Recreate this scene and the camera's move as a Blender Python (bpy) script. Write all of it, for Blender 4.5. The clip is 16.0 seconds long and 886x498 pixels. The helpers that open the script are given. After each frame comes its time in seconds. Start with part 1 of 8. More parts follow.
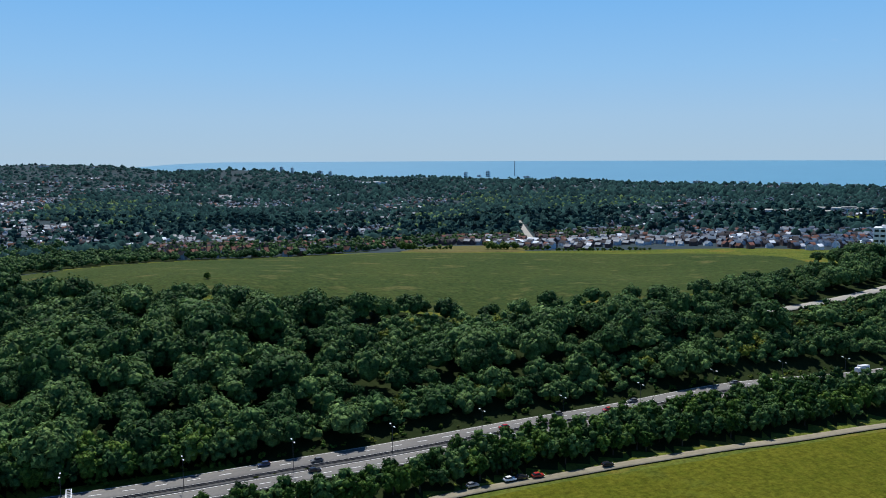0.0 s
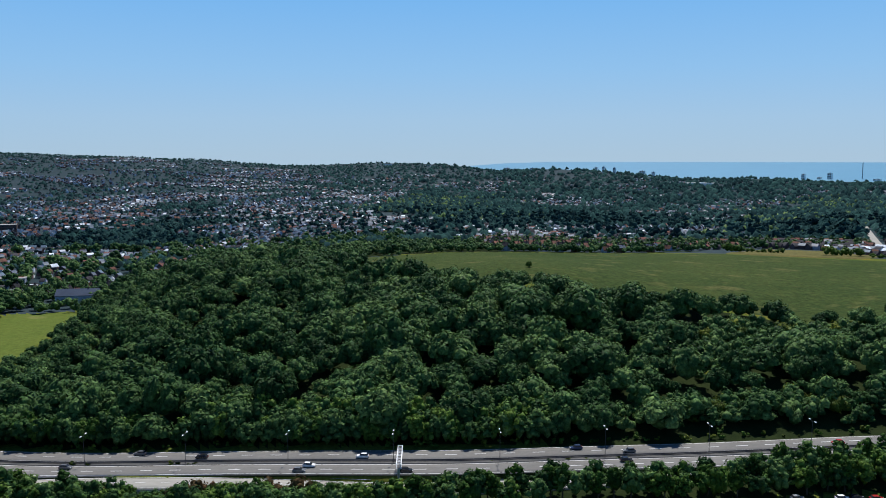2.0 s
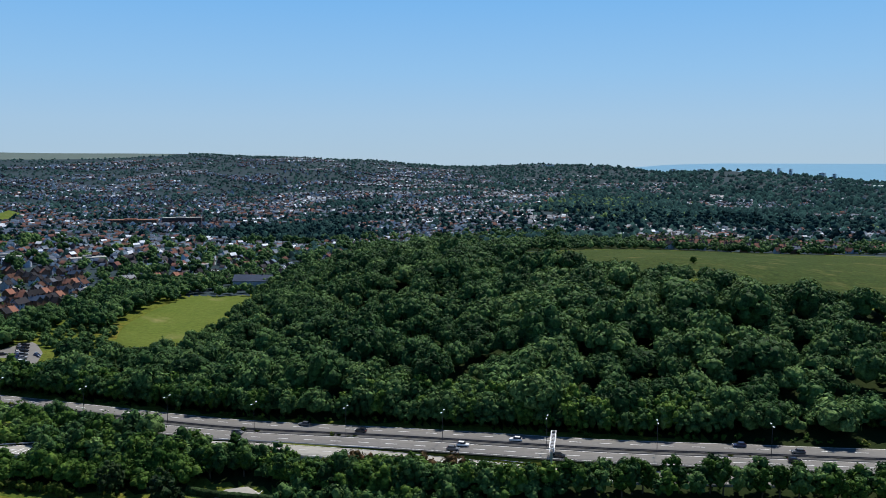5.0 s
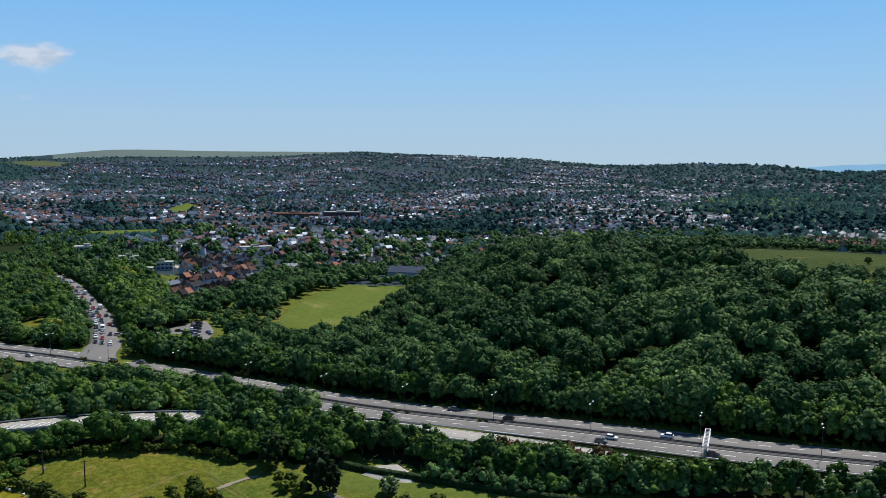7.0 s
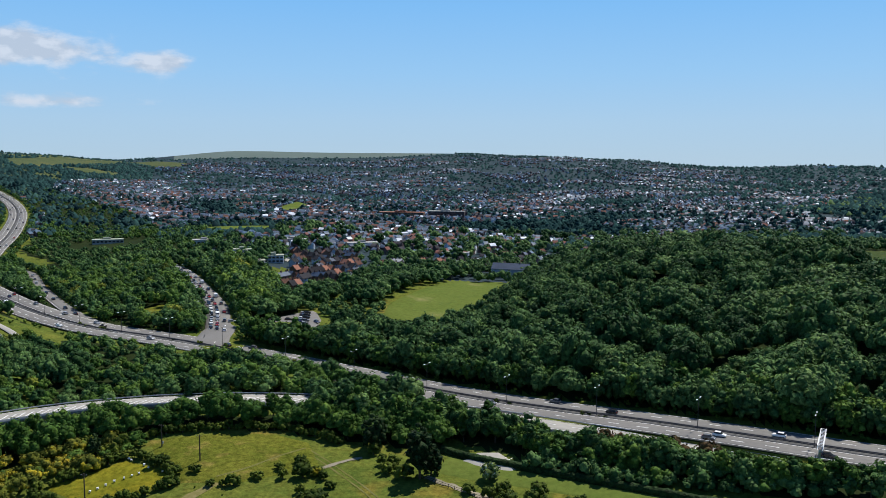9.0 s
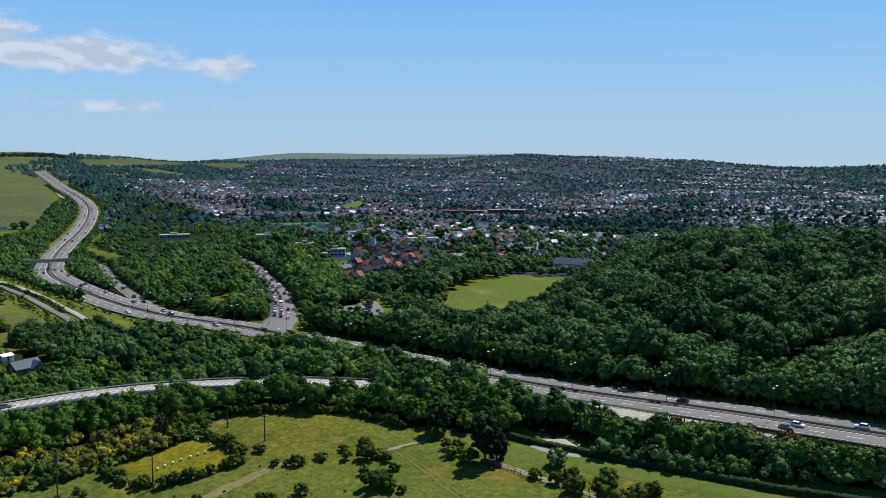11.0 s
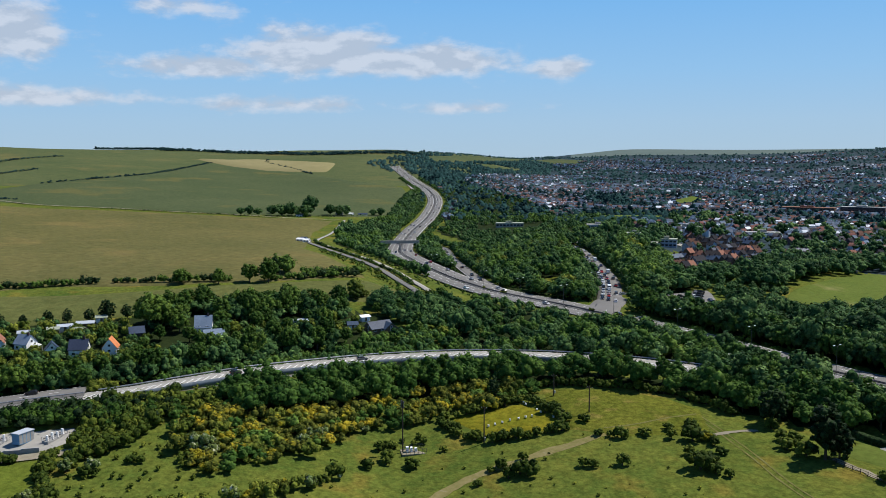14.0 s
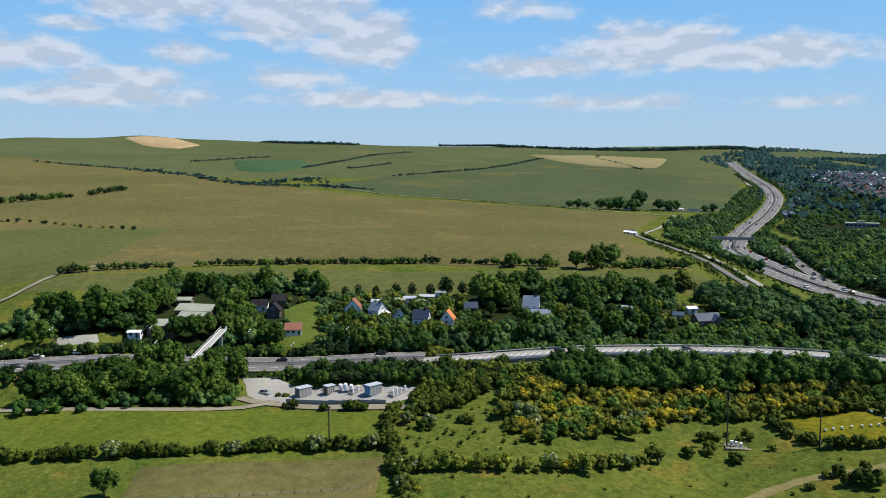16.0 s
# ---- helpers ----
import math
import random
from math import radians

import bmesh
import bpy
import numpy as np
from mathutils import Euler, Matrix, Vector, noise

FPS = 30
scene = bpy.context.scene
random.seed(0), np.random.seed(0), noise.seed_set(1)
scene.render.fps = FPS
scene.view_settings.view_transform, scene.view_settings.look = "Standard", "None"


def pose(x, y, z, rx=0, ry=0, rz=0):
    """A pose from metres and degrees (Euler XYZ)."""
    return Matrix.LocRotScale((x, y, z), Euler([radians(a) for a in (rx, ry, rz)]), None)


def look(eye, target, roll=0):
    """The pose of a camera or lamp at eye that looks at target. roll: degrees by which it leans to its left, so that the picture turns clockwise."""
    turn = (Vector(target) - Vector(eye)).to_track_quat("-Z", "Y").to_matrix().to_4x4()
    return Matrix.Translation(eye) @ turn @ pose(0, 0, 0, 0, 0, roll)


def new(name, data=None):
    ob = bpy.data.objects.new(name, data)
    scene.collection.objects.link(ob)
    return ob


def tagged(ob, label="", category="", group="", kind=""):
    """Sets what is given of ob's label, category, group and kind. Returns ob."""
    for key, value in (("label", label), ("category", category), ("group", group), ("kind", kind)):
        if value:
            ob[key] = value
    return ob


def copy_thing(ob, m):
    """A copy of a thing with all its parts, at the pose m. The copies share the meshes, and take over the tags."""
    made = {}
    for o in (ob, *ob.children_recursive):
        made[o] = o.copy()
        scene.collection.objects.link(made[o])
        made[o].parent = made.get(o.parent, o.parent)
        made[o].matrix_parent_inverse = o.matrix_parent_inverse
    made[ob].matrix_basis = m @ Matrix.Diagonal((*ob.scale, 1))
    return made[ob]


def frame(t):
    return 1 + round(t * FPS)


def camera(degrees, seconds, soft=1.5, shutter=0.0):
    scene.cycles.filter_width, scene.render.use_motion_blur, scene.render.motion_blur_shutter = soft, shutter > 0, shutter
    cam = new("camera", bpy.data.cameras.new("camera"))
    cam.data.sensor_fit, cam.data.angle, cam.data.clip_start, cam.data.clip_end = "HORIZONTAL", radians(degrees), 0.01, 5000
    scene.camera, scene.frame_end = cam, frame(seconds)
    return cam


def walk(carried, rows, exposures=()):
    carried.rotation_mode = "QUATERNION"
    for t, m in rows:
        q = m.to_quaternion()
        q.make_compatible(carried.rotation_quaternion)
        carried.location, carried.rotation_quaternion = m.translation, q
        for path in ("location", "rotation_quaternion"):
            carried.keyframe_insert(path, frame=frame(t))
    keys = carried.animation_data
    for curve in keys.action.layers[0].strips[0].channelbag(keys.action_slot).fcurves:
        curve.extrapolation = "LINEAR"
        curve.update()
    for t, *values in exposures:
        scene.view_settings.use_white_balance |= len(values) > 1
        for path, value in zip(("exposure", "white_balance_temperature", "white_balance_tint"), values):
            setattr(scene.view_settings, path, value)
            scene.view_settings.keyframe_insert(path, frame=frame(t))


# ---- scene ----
cam = camera(55.3, 16.0, soft=0.9)
# seconds, eye x y z, heading (degrees left of +x), tilt, lean
PATH = (
    (0.0, 0.02, 4.18, 116.28, 63.53, -6.41, -0.24),
    (0.5, -0.11, 4.17, 115.61, 69.24, -6.45, -0.26),
    (1.0, -0.35, 4.25, 114.11, 75.08, -6.36, -0.17),
    (1.5, -0.92, 3.54, 112.90, 80.63, -6.33, -0.06),
    (2.0, -1.41, 2.42, 112.02, 84.99, -6.31, -0.06),
    (2.5, -1.34, 2.06, 111.17, 88.61, -6.33, -0.01),
    (3.0, -1.07, 0.24, 110.78, 92.34, -6.35, 0.05),
    (3.2, -1.19, -0.08, 110.58, 93.24, -6.39, 0.08),
    (5.3, -0.59, 1.71, 105.24, 96.86, -6.14, 0.05),
    (5.5, -0.73, 1.62, 104.90, 97.76, -6.18, 0.09),
    (6.0, -0.53, 1.96, 103.70, 99.71, -6.18, 0.12),
    (6.5, -0.29, 1.36, 102.92, 102.67, -6.22, 0.19),
    (7.0, -0.12, 0.64, 102.06, 106.21, -6.22, 0.20),
    (7.5, 0.11, -0.07, 101.13, 109.82, -6.19, 0.21),
    (8.0, 0.00, -0.00, 100.00, 110.64, -6.16, 0.18),
    (8.5, 0.22, -0.38, 98.97, 112.15, -6.12, 0.20),
    (9.0, 0.27, -0.65, 97.88, 113.27, -6.10, 0.23),
    (9.2, 0.16, -0.66, 97.44, 114.09, -6.11, 0.24),
    (11.3, -3.39, 1.71, 90.38, 117.28, -5.94, 0.03),
    (11.5, -3.41, 1.50, 90.15, 117.15, -5.97, -0.01),
    (12.0, -3.16, 1.14, 89.01, 118.98, -5.96, -0.02),
    (12.5, -2.98, 0.84, 87.71, 123.12, -6.03, -0.03),
    (13.0, -2.72, 0.01, 86.49, 128.15, -6.04, -0.15),
    (13.5, -1.88, -0.98, 85.49, 133.83, -6.05, -0.21),
    (14.0, -1.35, -1.27, 83.93, 139.41, -6.05, -0.25),
    (14.5, -0.65, -1.91, 82.73, 144.79, -6.03, -0.25),
    (15.0, -0.09, -2.53, 81.55, 150.62, -6.09, -0.21),
    (15.5, 0.73, -2.74, 80.30, 156.07, -6.08, -0.19),
    (16.0, 2.01, -3.68, 79.27, 161.36, -6.11, -0.21),
)
rows = []
for t, x, y, z, head, tilt, lean in PATH:
    a, b = radians(head), radians(tilt)
    aim = (x + math.cos(a) * math.cos(b), y + math.sin(a) * math.cos(b), z + math.sin(b))
    rows.append((t, look((x, y, z), aim, lean)))
walk(cam, rows, [(0.0, 0.22, 6150, 10), (3.0, 0.24, 6260, 10), (6.0, 0.26, 6360, 10), (9.0, 0.36, 6380, 10), (12.5, 0.27, 6330, 10), (14.0, 0.26, 6360, 10), (15.0, 0.30, 6380, 10), (16.0, 0.34, 6430, 10)])


# ---- sky and sun ----
SUN_HEAD, SUN_RISE = 74.0, 57.0
world = bpy.data.worlds.new("sky")
scene.world = world
world.use_nodes = True
WN, WL = world.node_tree.nodes, world.node_tree.links
sky = WN.new("ShaderNodeTexSky")
sky.sky_type, sky.sun_disc = "NISHITA", False
sky.sun_elevation, sky.sun_rotation = radians(SUN_RISE), radians(90 - SUN_HEAD)
sky.altitude, sky.air_density, sky.dust_density, sky.ozone_density = 100, 0.9, 0.0, 6.0
back = WN["Background"]
back.inputs["Strength"].default_value = 0.072


def wmath(op, a, b=None, c=None):
    n = WN.new("ShaderNodeMath")
    n.operation = op
    for i, v in enumerate((a, b, c)):
        if v is None:
            continue
        if isinstance(v, (int, float)):
            n.inputs[i].default_value = v
        else:
            WL.new(v, n.inputs[i])
    return n.outputs[0]


# fair-weather cumulus over the downs: a flat-based bank of cloud cut by two scales of noise
way = WN.new("ShaderNodeTexCoord").outputs["Generated"]
sep = WN.new("ShaderNodeSeparateXYZ")
WL.new(way, sep.inputs[0])
head = wmath("MULTIPLY", wmath("ARCTAN2", sep.outputs[1], sep.outputs[0]), 57.29578)
head = wmath("MODULO", wmath("ADD", head, 360), 360)
rise = wmath("MULTIPLY", wmath("ARCSINE", sep.outputs[2]), 57.29578)
CLOUDS = (  # heading, rise, half length, half height, weight
    (131.6, 5.9, 2.2, 0.66, 1.288), (140.5, 6.4, 6, 0.935, 1.456), (147.5, 6.9, 6, 1.265, 1.512), (155, 5.9, 6, 0.66, 1.232), (149.5, 8, 2.6, 0.88, 1.008),
    (156, 9.7, 4, 0.77, 0.952), (166.5, 7.6, 4, 1.65, 1.456), (171, 9.2, 6, 1.76, 1.456), (180, 10.1, 6, 1.5, 1.5), (187.5, 6.3, 5, 0.99, 1.232), (178, 6.6, 2.6, 0.77, 1.12),
    (171, 5.2, 4, 0.77, 1.064), (181.5, 5, 4, 0.7, 1.35), (183, 3.9, 8, 0.7, 1.16), (166, 3.9, 8, 0.6, 1.1), (150, 3.6, 7, 0.52, 0.98), (138, 3.4, 5, 0.42, 0.85), (184.5, 8.2, 2.4, 0.55, 1.1),
    (199, 8, 7, 2.2, 1.232), (215, 7, 8, 2.2, 1.232))
scape = None
for ch, cr, cl, ct, cw in CLOUDS:
    dx = wmath("DIVIDE", wmath("SUBTRACT", head, ch), cl)
    dz = wmath("DIVIDE", wmath("SUBTRACT", rise, cr), ct * 1.4)
    low = wmath("MULTIPLY", wmath("MINIMUM", dz, 0), 0.7)   # flatter undersides
    d2 = wmath("ADD", wmath("MULTIPLY", dx, dx), wmath("ADD", wmath("MULTIPLY", dz, dz), wmath("MULTIPLY", low, low)))
    bump = wmath("MULTIPLY", wmath("EXPONENT", wmath("MULTIPLY", d2, -1.0)), cw)
    scape = bump if scape is None else wmath("MAXIMUM", scape, bump)
place = WN.new("ShaderNodeCombineXYZ")
WL.new(head, place.inputs[0])
WL.new(wmath("MULTIPLY", rise, 2.2), place.inputs[1])
puffs = WN.new("ShaderNodeTexNoise")
puffs.inputs["Scale"].default_value, puffs.inputs["Detail"].default_value, puffs.inputs["Roughness"].default_value = 0.42, 8, 0.58
WL.new(place.outputs[0], puffs.inputs["Vector"])
thick = wmath("ADD", scape, wmath("MULTIPLY", wmath("SUBTRACT", puffs.outputs[0], 0.5), 1.7))
cover = WN.new("ShaderNodeMapRange")
cover.interpolation_type = "SMOOTHSTEP"
cover.inputs["From Min"].default_value, cover.inputs["From Max"].default_value = 0.30, 1.06
WL.new(thick, cover.inputs["Value"])
cover_amount = wmath("MULTIPLY", cover.outputs[0], 0.80)
shade = WN.new("ShaderNodeMix")
shade.data_type = "RGBA"
shade.inputs["A"].default_value, shade.inputs["B"].default_value = (5.8, 6.4, 7.4, 1), (7.7, 8.1, 8.9, 1)
tops = WN.new("ShaderNodeMapRange")
tops.inputs["From Min"].default_value, tops.inputs["From Max"].default_value = -0.06, 0.10
above = WN.new("ShaderNodeCombineXYZ")   # thinner cloud above: a lit top; thicker: a grey base
WL.new(head, above.inputs[0])
WL.new(wmath("MULTIPLY_ADD", rise, 2.2, 1.3), above.inputs[1])
upper = WN.new("ShaderNodeTexNoise")
upper.inputs["Scale"].default_value, upper.inputs["Detail"].default_value = 0.42, 4
WL.new(above.outputs[0], upper.inputs["Vector"])
WL.new(wmath("SUBTRACT", puffs.outputs[0], upper.outputs[0]), tops.inputs["Value"])
WL.new(tops.outputs[0], shade.inputs["Factor"])
blend = WN.new("ShaderNodeMix")
blend.data_type = "RGBA"
WL.new(cover_amount, blend.inputs["Factor"])
clear = WN.new("ShaderNodeValToRGB")   # the clear air's own blue, paler towards the horizon
WL.new(wmath("DIVIDE", rise, 40), clear.inputs[0])
for k, (at, col) in enumerate(((0.0, (0.47, 0.65, 0.81)), (0.06, (0.44, 0.655, 0.87)), (0.14, (0.345, 0.63, 0.95)), (0.25, (0.24, 0.56, 0.98)), (0.45, (0.10, 0.30, 0.68)), (1.0, (0.035, 0.12, 0.34)))):
    e = clear.color_ramp.elements[k] if k < 2 else clear.color_ramp.elements.new(at)
    e.position, e.color = at, (*col, 1)
lit = WN.new("ShaderNodeMix")
lit.data_type, lit.blend_type = "RGBA", "MULTIPLY"
lit.inputs["Factor"].default_value = 1.0
lit.inputs["B"].default_value = (10.0, 10.0, 10.0, 1)
WL.new(clear.outputs[0], lit.inputs["A"])
air = WN.new("ShaderNodeMix")
air.data_type = "RGBA"
air.inputs["Factor"].default_value = 0.94
WL.new(sky.outputs[0], air.inputs["A"])
WL.new(lit.outputs["Result"], air.inputs["B"])
WL.new(air.outputs["Result"], blend.inputs["A"])
WL.new(shade.outputs["Result"], blend.inputs["B"])
WL.new(blend.outputs["Result"], back.inputs["Color"])

sun = new("sun", bpy.data.lights.new("sun", "SUN"))
sun.data.energy, sun.data.angle, sun.data.color = 4.8, radians(0.53), (1.0, 0.95, 0.87)
up = Vector((math.cos(radians(SUN_HEAD)) * math.cos(radians(SUN_RISE)), math.sin(radians(SUN_HEAD)) * math.cos(radians(SUN_RISE)), math.sin(radians(SUN_RISE))))
sun.matrix_world = look(up * 800, (0, 0, 0))

# ---- the lie of the land, fitted to the camera's view: x, y, height ----
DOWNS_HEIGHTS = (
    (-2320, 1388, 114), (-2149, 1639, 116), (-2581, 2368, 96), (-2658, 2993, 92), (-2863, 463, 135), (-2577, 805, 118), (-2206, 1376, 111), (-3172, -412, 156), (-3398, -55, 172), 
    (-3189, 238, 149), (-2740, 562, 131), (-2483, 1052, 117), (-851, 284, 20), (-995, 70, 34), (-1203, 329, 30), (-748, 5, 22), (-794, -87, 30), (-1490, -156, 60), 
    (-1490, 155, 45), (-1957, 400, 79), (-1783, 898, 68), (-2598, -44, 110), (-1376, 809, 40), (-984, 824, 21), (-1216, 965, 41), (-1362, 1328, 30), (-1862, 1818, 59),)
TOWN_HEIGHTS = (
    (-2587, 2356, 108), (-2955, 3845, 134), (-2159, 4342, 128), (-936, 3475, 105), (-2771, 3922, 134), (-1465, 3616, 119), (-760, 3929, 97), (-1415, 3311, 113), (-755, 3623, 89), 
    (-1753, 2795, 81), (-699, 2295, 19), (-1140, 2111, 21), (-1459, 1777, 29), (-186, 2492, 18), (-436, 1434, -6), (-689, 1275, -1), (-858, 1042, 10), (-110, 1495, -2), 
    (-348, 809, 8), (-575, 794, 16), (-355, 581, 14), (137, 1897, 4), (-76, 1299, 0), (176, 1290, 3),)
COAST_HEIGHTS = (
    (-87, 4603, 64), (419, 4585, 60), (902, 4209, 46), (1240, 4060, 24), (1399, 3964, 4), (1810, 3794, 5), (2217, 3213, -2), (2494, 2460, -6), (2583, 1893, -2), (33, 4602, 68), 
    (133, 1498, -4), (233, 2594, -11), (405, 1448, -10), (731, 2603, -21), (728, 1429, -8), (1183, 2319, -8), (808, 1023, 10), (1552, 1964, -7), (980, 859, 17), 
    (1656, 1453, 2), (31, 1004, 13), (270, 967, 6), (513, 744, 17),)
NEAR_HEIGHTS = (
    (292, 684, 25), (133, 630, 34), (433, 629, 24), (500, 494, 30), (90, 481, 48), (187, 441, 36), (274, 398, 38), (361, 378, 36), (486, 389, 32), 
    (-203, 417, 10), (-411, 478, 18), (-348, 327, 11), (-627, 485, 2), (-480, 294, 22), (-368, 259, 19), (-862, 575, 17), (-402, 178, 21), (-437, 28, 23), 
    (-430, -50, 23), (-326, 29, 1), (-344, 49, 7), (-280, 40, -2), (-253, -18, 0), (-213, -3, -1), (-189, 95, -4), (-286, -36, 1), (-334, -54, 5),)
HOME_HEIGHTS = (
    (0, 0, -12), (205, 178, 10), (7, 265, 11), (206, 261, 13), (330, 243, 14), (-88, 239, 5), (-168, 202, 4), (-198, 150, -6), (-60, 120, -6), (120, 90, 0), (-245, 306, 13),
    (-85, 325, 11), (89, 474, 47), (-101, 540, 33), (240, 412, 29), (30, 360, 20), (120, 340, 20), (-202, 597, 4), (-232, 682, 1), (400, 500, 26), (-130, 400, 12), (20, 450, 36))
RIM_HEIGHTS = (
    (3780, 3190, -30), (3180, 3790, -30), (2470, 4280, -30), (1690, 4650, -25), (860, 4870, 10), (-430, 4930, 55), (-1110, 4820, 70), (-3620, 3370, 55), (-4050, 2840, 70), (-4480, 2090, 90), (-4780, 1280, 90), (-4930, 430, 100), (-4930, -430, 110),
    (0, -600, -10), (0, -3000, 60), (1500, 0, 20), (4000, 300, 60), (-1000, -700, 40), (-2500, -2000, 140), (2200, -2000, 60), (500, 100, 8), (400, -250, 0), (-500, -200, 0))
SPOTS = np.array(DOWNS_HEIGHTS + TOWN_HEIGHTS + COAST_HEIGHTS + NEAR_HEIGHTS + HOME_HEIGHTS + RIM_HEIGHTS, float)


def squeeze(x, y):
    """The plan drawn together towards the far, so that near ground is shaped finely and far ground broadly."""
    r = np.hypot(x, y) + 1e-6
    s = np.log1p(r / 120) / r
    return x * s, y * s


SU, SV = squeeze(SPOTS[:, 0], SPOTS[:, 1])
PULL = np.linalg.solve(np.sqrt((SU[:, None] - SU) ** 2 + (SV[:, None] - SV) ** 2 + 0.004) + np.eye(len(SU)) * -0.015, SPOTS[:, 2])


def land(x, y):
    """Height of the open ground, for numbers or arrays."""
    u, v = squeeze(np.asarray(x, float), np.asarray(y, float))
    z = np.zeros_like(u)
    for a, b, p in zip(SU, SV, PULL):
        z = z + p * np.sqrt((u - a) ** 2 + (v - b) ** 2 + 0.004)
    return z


# ---- materials ----
def material(name, low, high, rough=0.9, scale=(0.02, 0.4), bump=0.0, bump_scale=3.0, metal=0.0, spec=0.12, tone=0.0, island=0.0, thing=0.0, leaf=0.0, third=None, grain=None):
    """A procedural surface: two colours mixed by coarse and fine noise in world metres, with optional per-piece variation."""
    m = bpy.data.materials.new(name)
    m.use_nodes = True
    N, L = m.node_tree.nodes, m.node_tree.links
    b = N["Principled BSDF"]
    b.inputs["Roughness"].default_value, b.inputs["Metallic"].default_value, b.inputs["Specular IOR Level"].default_value = rough, metal, spec
    where = N.new("ShaderNodeNewGeometry").outputs["Position"]
    mixed = None
    for k, s in enumerate(scale):
        n = N.new("ShaderNodeTexNoise")
        n.inputs["Scale"].default_value, n.inputs["Detail"].default_value, n.inputs["Roughness"].default_value = s, 5, 0.62
        L.new(where, n.inputs["Vector"])
        r = N.new("ShaderNodeMapRange")
        r.inputs["From Min"].default_value, r.inputs["From Max"].default_value = 0.33, 0.67
        L.new(n.outputs[0], r.inputs["Value"])
        if mixed is None:
            mixed = r.outputs[0]
        else:
            q = N.new("ShaderNodeMath")
            q.operation = "MULTIPLY_ADD"
            q.inputs[1].default_value, q.use_clamp = 0.45, True
            h = N.new("ShaderNodeMath")
            h.operation = "MULTIPLY"
            h.inputs[1].default_value = 0.55
            L.new(mixed, h.inputs[0])
            L.new(r.outputs[0], q.inputs[0])
            L.new(h.outputs[0], q.inputs[2])
            mixed = q.outputs[0]
    c = N.new("ShaderNodeMix")
    c.data_type = "RGBA"
    c.inputs["A"].default_value, c.inputs["B"].default_value = (*low, 1), (*high, 1)
    L.new(mixed, c.inputs["Factor"])
    colour = c.outputs["Result"]
    if third:
        n = N.new("ShaderNodeTexNoise")
        n.inputs["Scale"].default_value, n.inputs["Detail"].default_value = third[1], 4
        L.new(where, n.inputs["Vector"])
        r = N.new("ShaderNodeMapRange")
        r.inputs["From Min"].default_value, r.inputs["From Max"].default_value = third[2], third[2] + 0.12
        L.new(n.outputs[0], r.inputs["Value"])
        c = N.new("ShaderNodeMix")
        c.data_type = "RGBA"
        c.inputs["B"].default_value = (*third[0], 1)
        L.new(r.outputs[0], c.inputs["Factor"])
        L.new(colour, c.inputs["A"])
        colour = c.outputs["Result"]

    def vary(source, amount, colour):
        h = N.new("ShaderNodeHueSaturation")
        r = N.new("ShaderNodeMapRange")
        r.inputs["To Min"].default_value, r.inputs["To Max"].default_value = 1 - amount, 1 + amount
        L.new(source, r.inputs["Value"])
        L.new(r.outputs[0], h.inputs["Value"])
        r2 = N.new("ShaderNodeMapRange")
        r2.inputs["To Min"].default_value, r2.inputs["To Max"].default_value = 0.5 + amount * 0.045, 0.5 - amount * 0.045
        L.new(source, r2.inputs["Value"])
        L.new(r2.outputs[0], h.inputs["Hue"])
        L.new(colour, h.inputs["Color"])
        return h.outputs[0]
    if grain:   # colour noise imitates lit blades and leaf clusters and the shaded gaps between them
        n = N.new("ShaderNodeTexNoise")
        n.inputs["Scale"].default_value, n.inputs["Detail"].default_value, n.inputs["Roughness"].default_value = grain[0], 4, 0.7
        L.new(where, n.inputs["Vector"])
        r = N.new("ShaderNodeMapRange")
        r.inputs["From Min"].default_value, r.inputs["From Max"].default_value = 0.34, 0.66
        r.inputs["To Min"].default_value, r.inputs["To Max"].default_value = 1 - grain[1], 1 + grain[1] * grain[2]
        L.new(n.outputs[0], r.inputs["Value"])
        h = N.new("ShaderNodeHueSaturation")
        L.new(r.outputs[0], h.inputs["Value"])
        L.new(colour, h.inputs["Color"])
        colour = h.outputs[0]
    if tone:
        a = N.new("ShaderNodeAttribute")
        a.attribute_name = "tone"
        colour = vary(a.outputs["Fac"], tone, colour)
    if island:
        colour = vary(N.new("ShaderNodeNewGeometry").outputs["Random Per Island"], island, colour)
    if thing:
        colour = vary(N.new("ShaderNodeObjectInfo").outputs["Random"], thing, colour)
    L.new(colour, b.inputs["Base Color"])
    if bump:
        n = N.new("ShaderNodeTexNoise")
        n.inputs["Scale"].default_value, n.inputs["Detail"].default_value = bump_scale, 4
        L.new(where, n.inputs["Vector"])
        k = N.new("ShaderNodeBump")
        k.inputs["Strength"].default_value, k.inputs["Distance"].default_value = 0.7, bump
        L.new(n.outputs[0], k.inputs["Height"])
        L.new(k.outputs[0], b.inputs["Normal"])
    if leaf:
        t = N.new("ShaderNodeBsdfTranslucent")
        L.new(colour, t.inputs["Color"])
        mx = N.new("ShaderNodeMixShader")
        mx.inputs[0].default_value = leaf
        L.new(b.outputs[0], mx.inputs[1])
        L.new(t.outputs[0], mx.inputs[2])
        L.new(mx.outputs[0], N["Material Output"].inputs["Surface"])
    return m


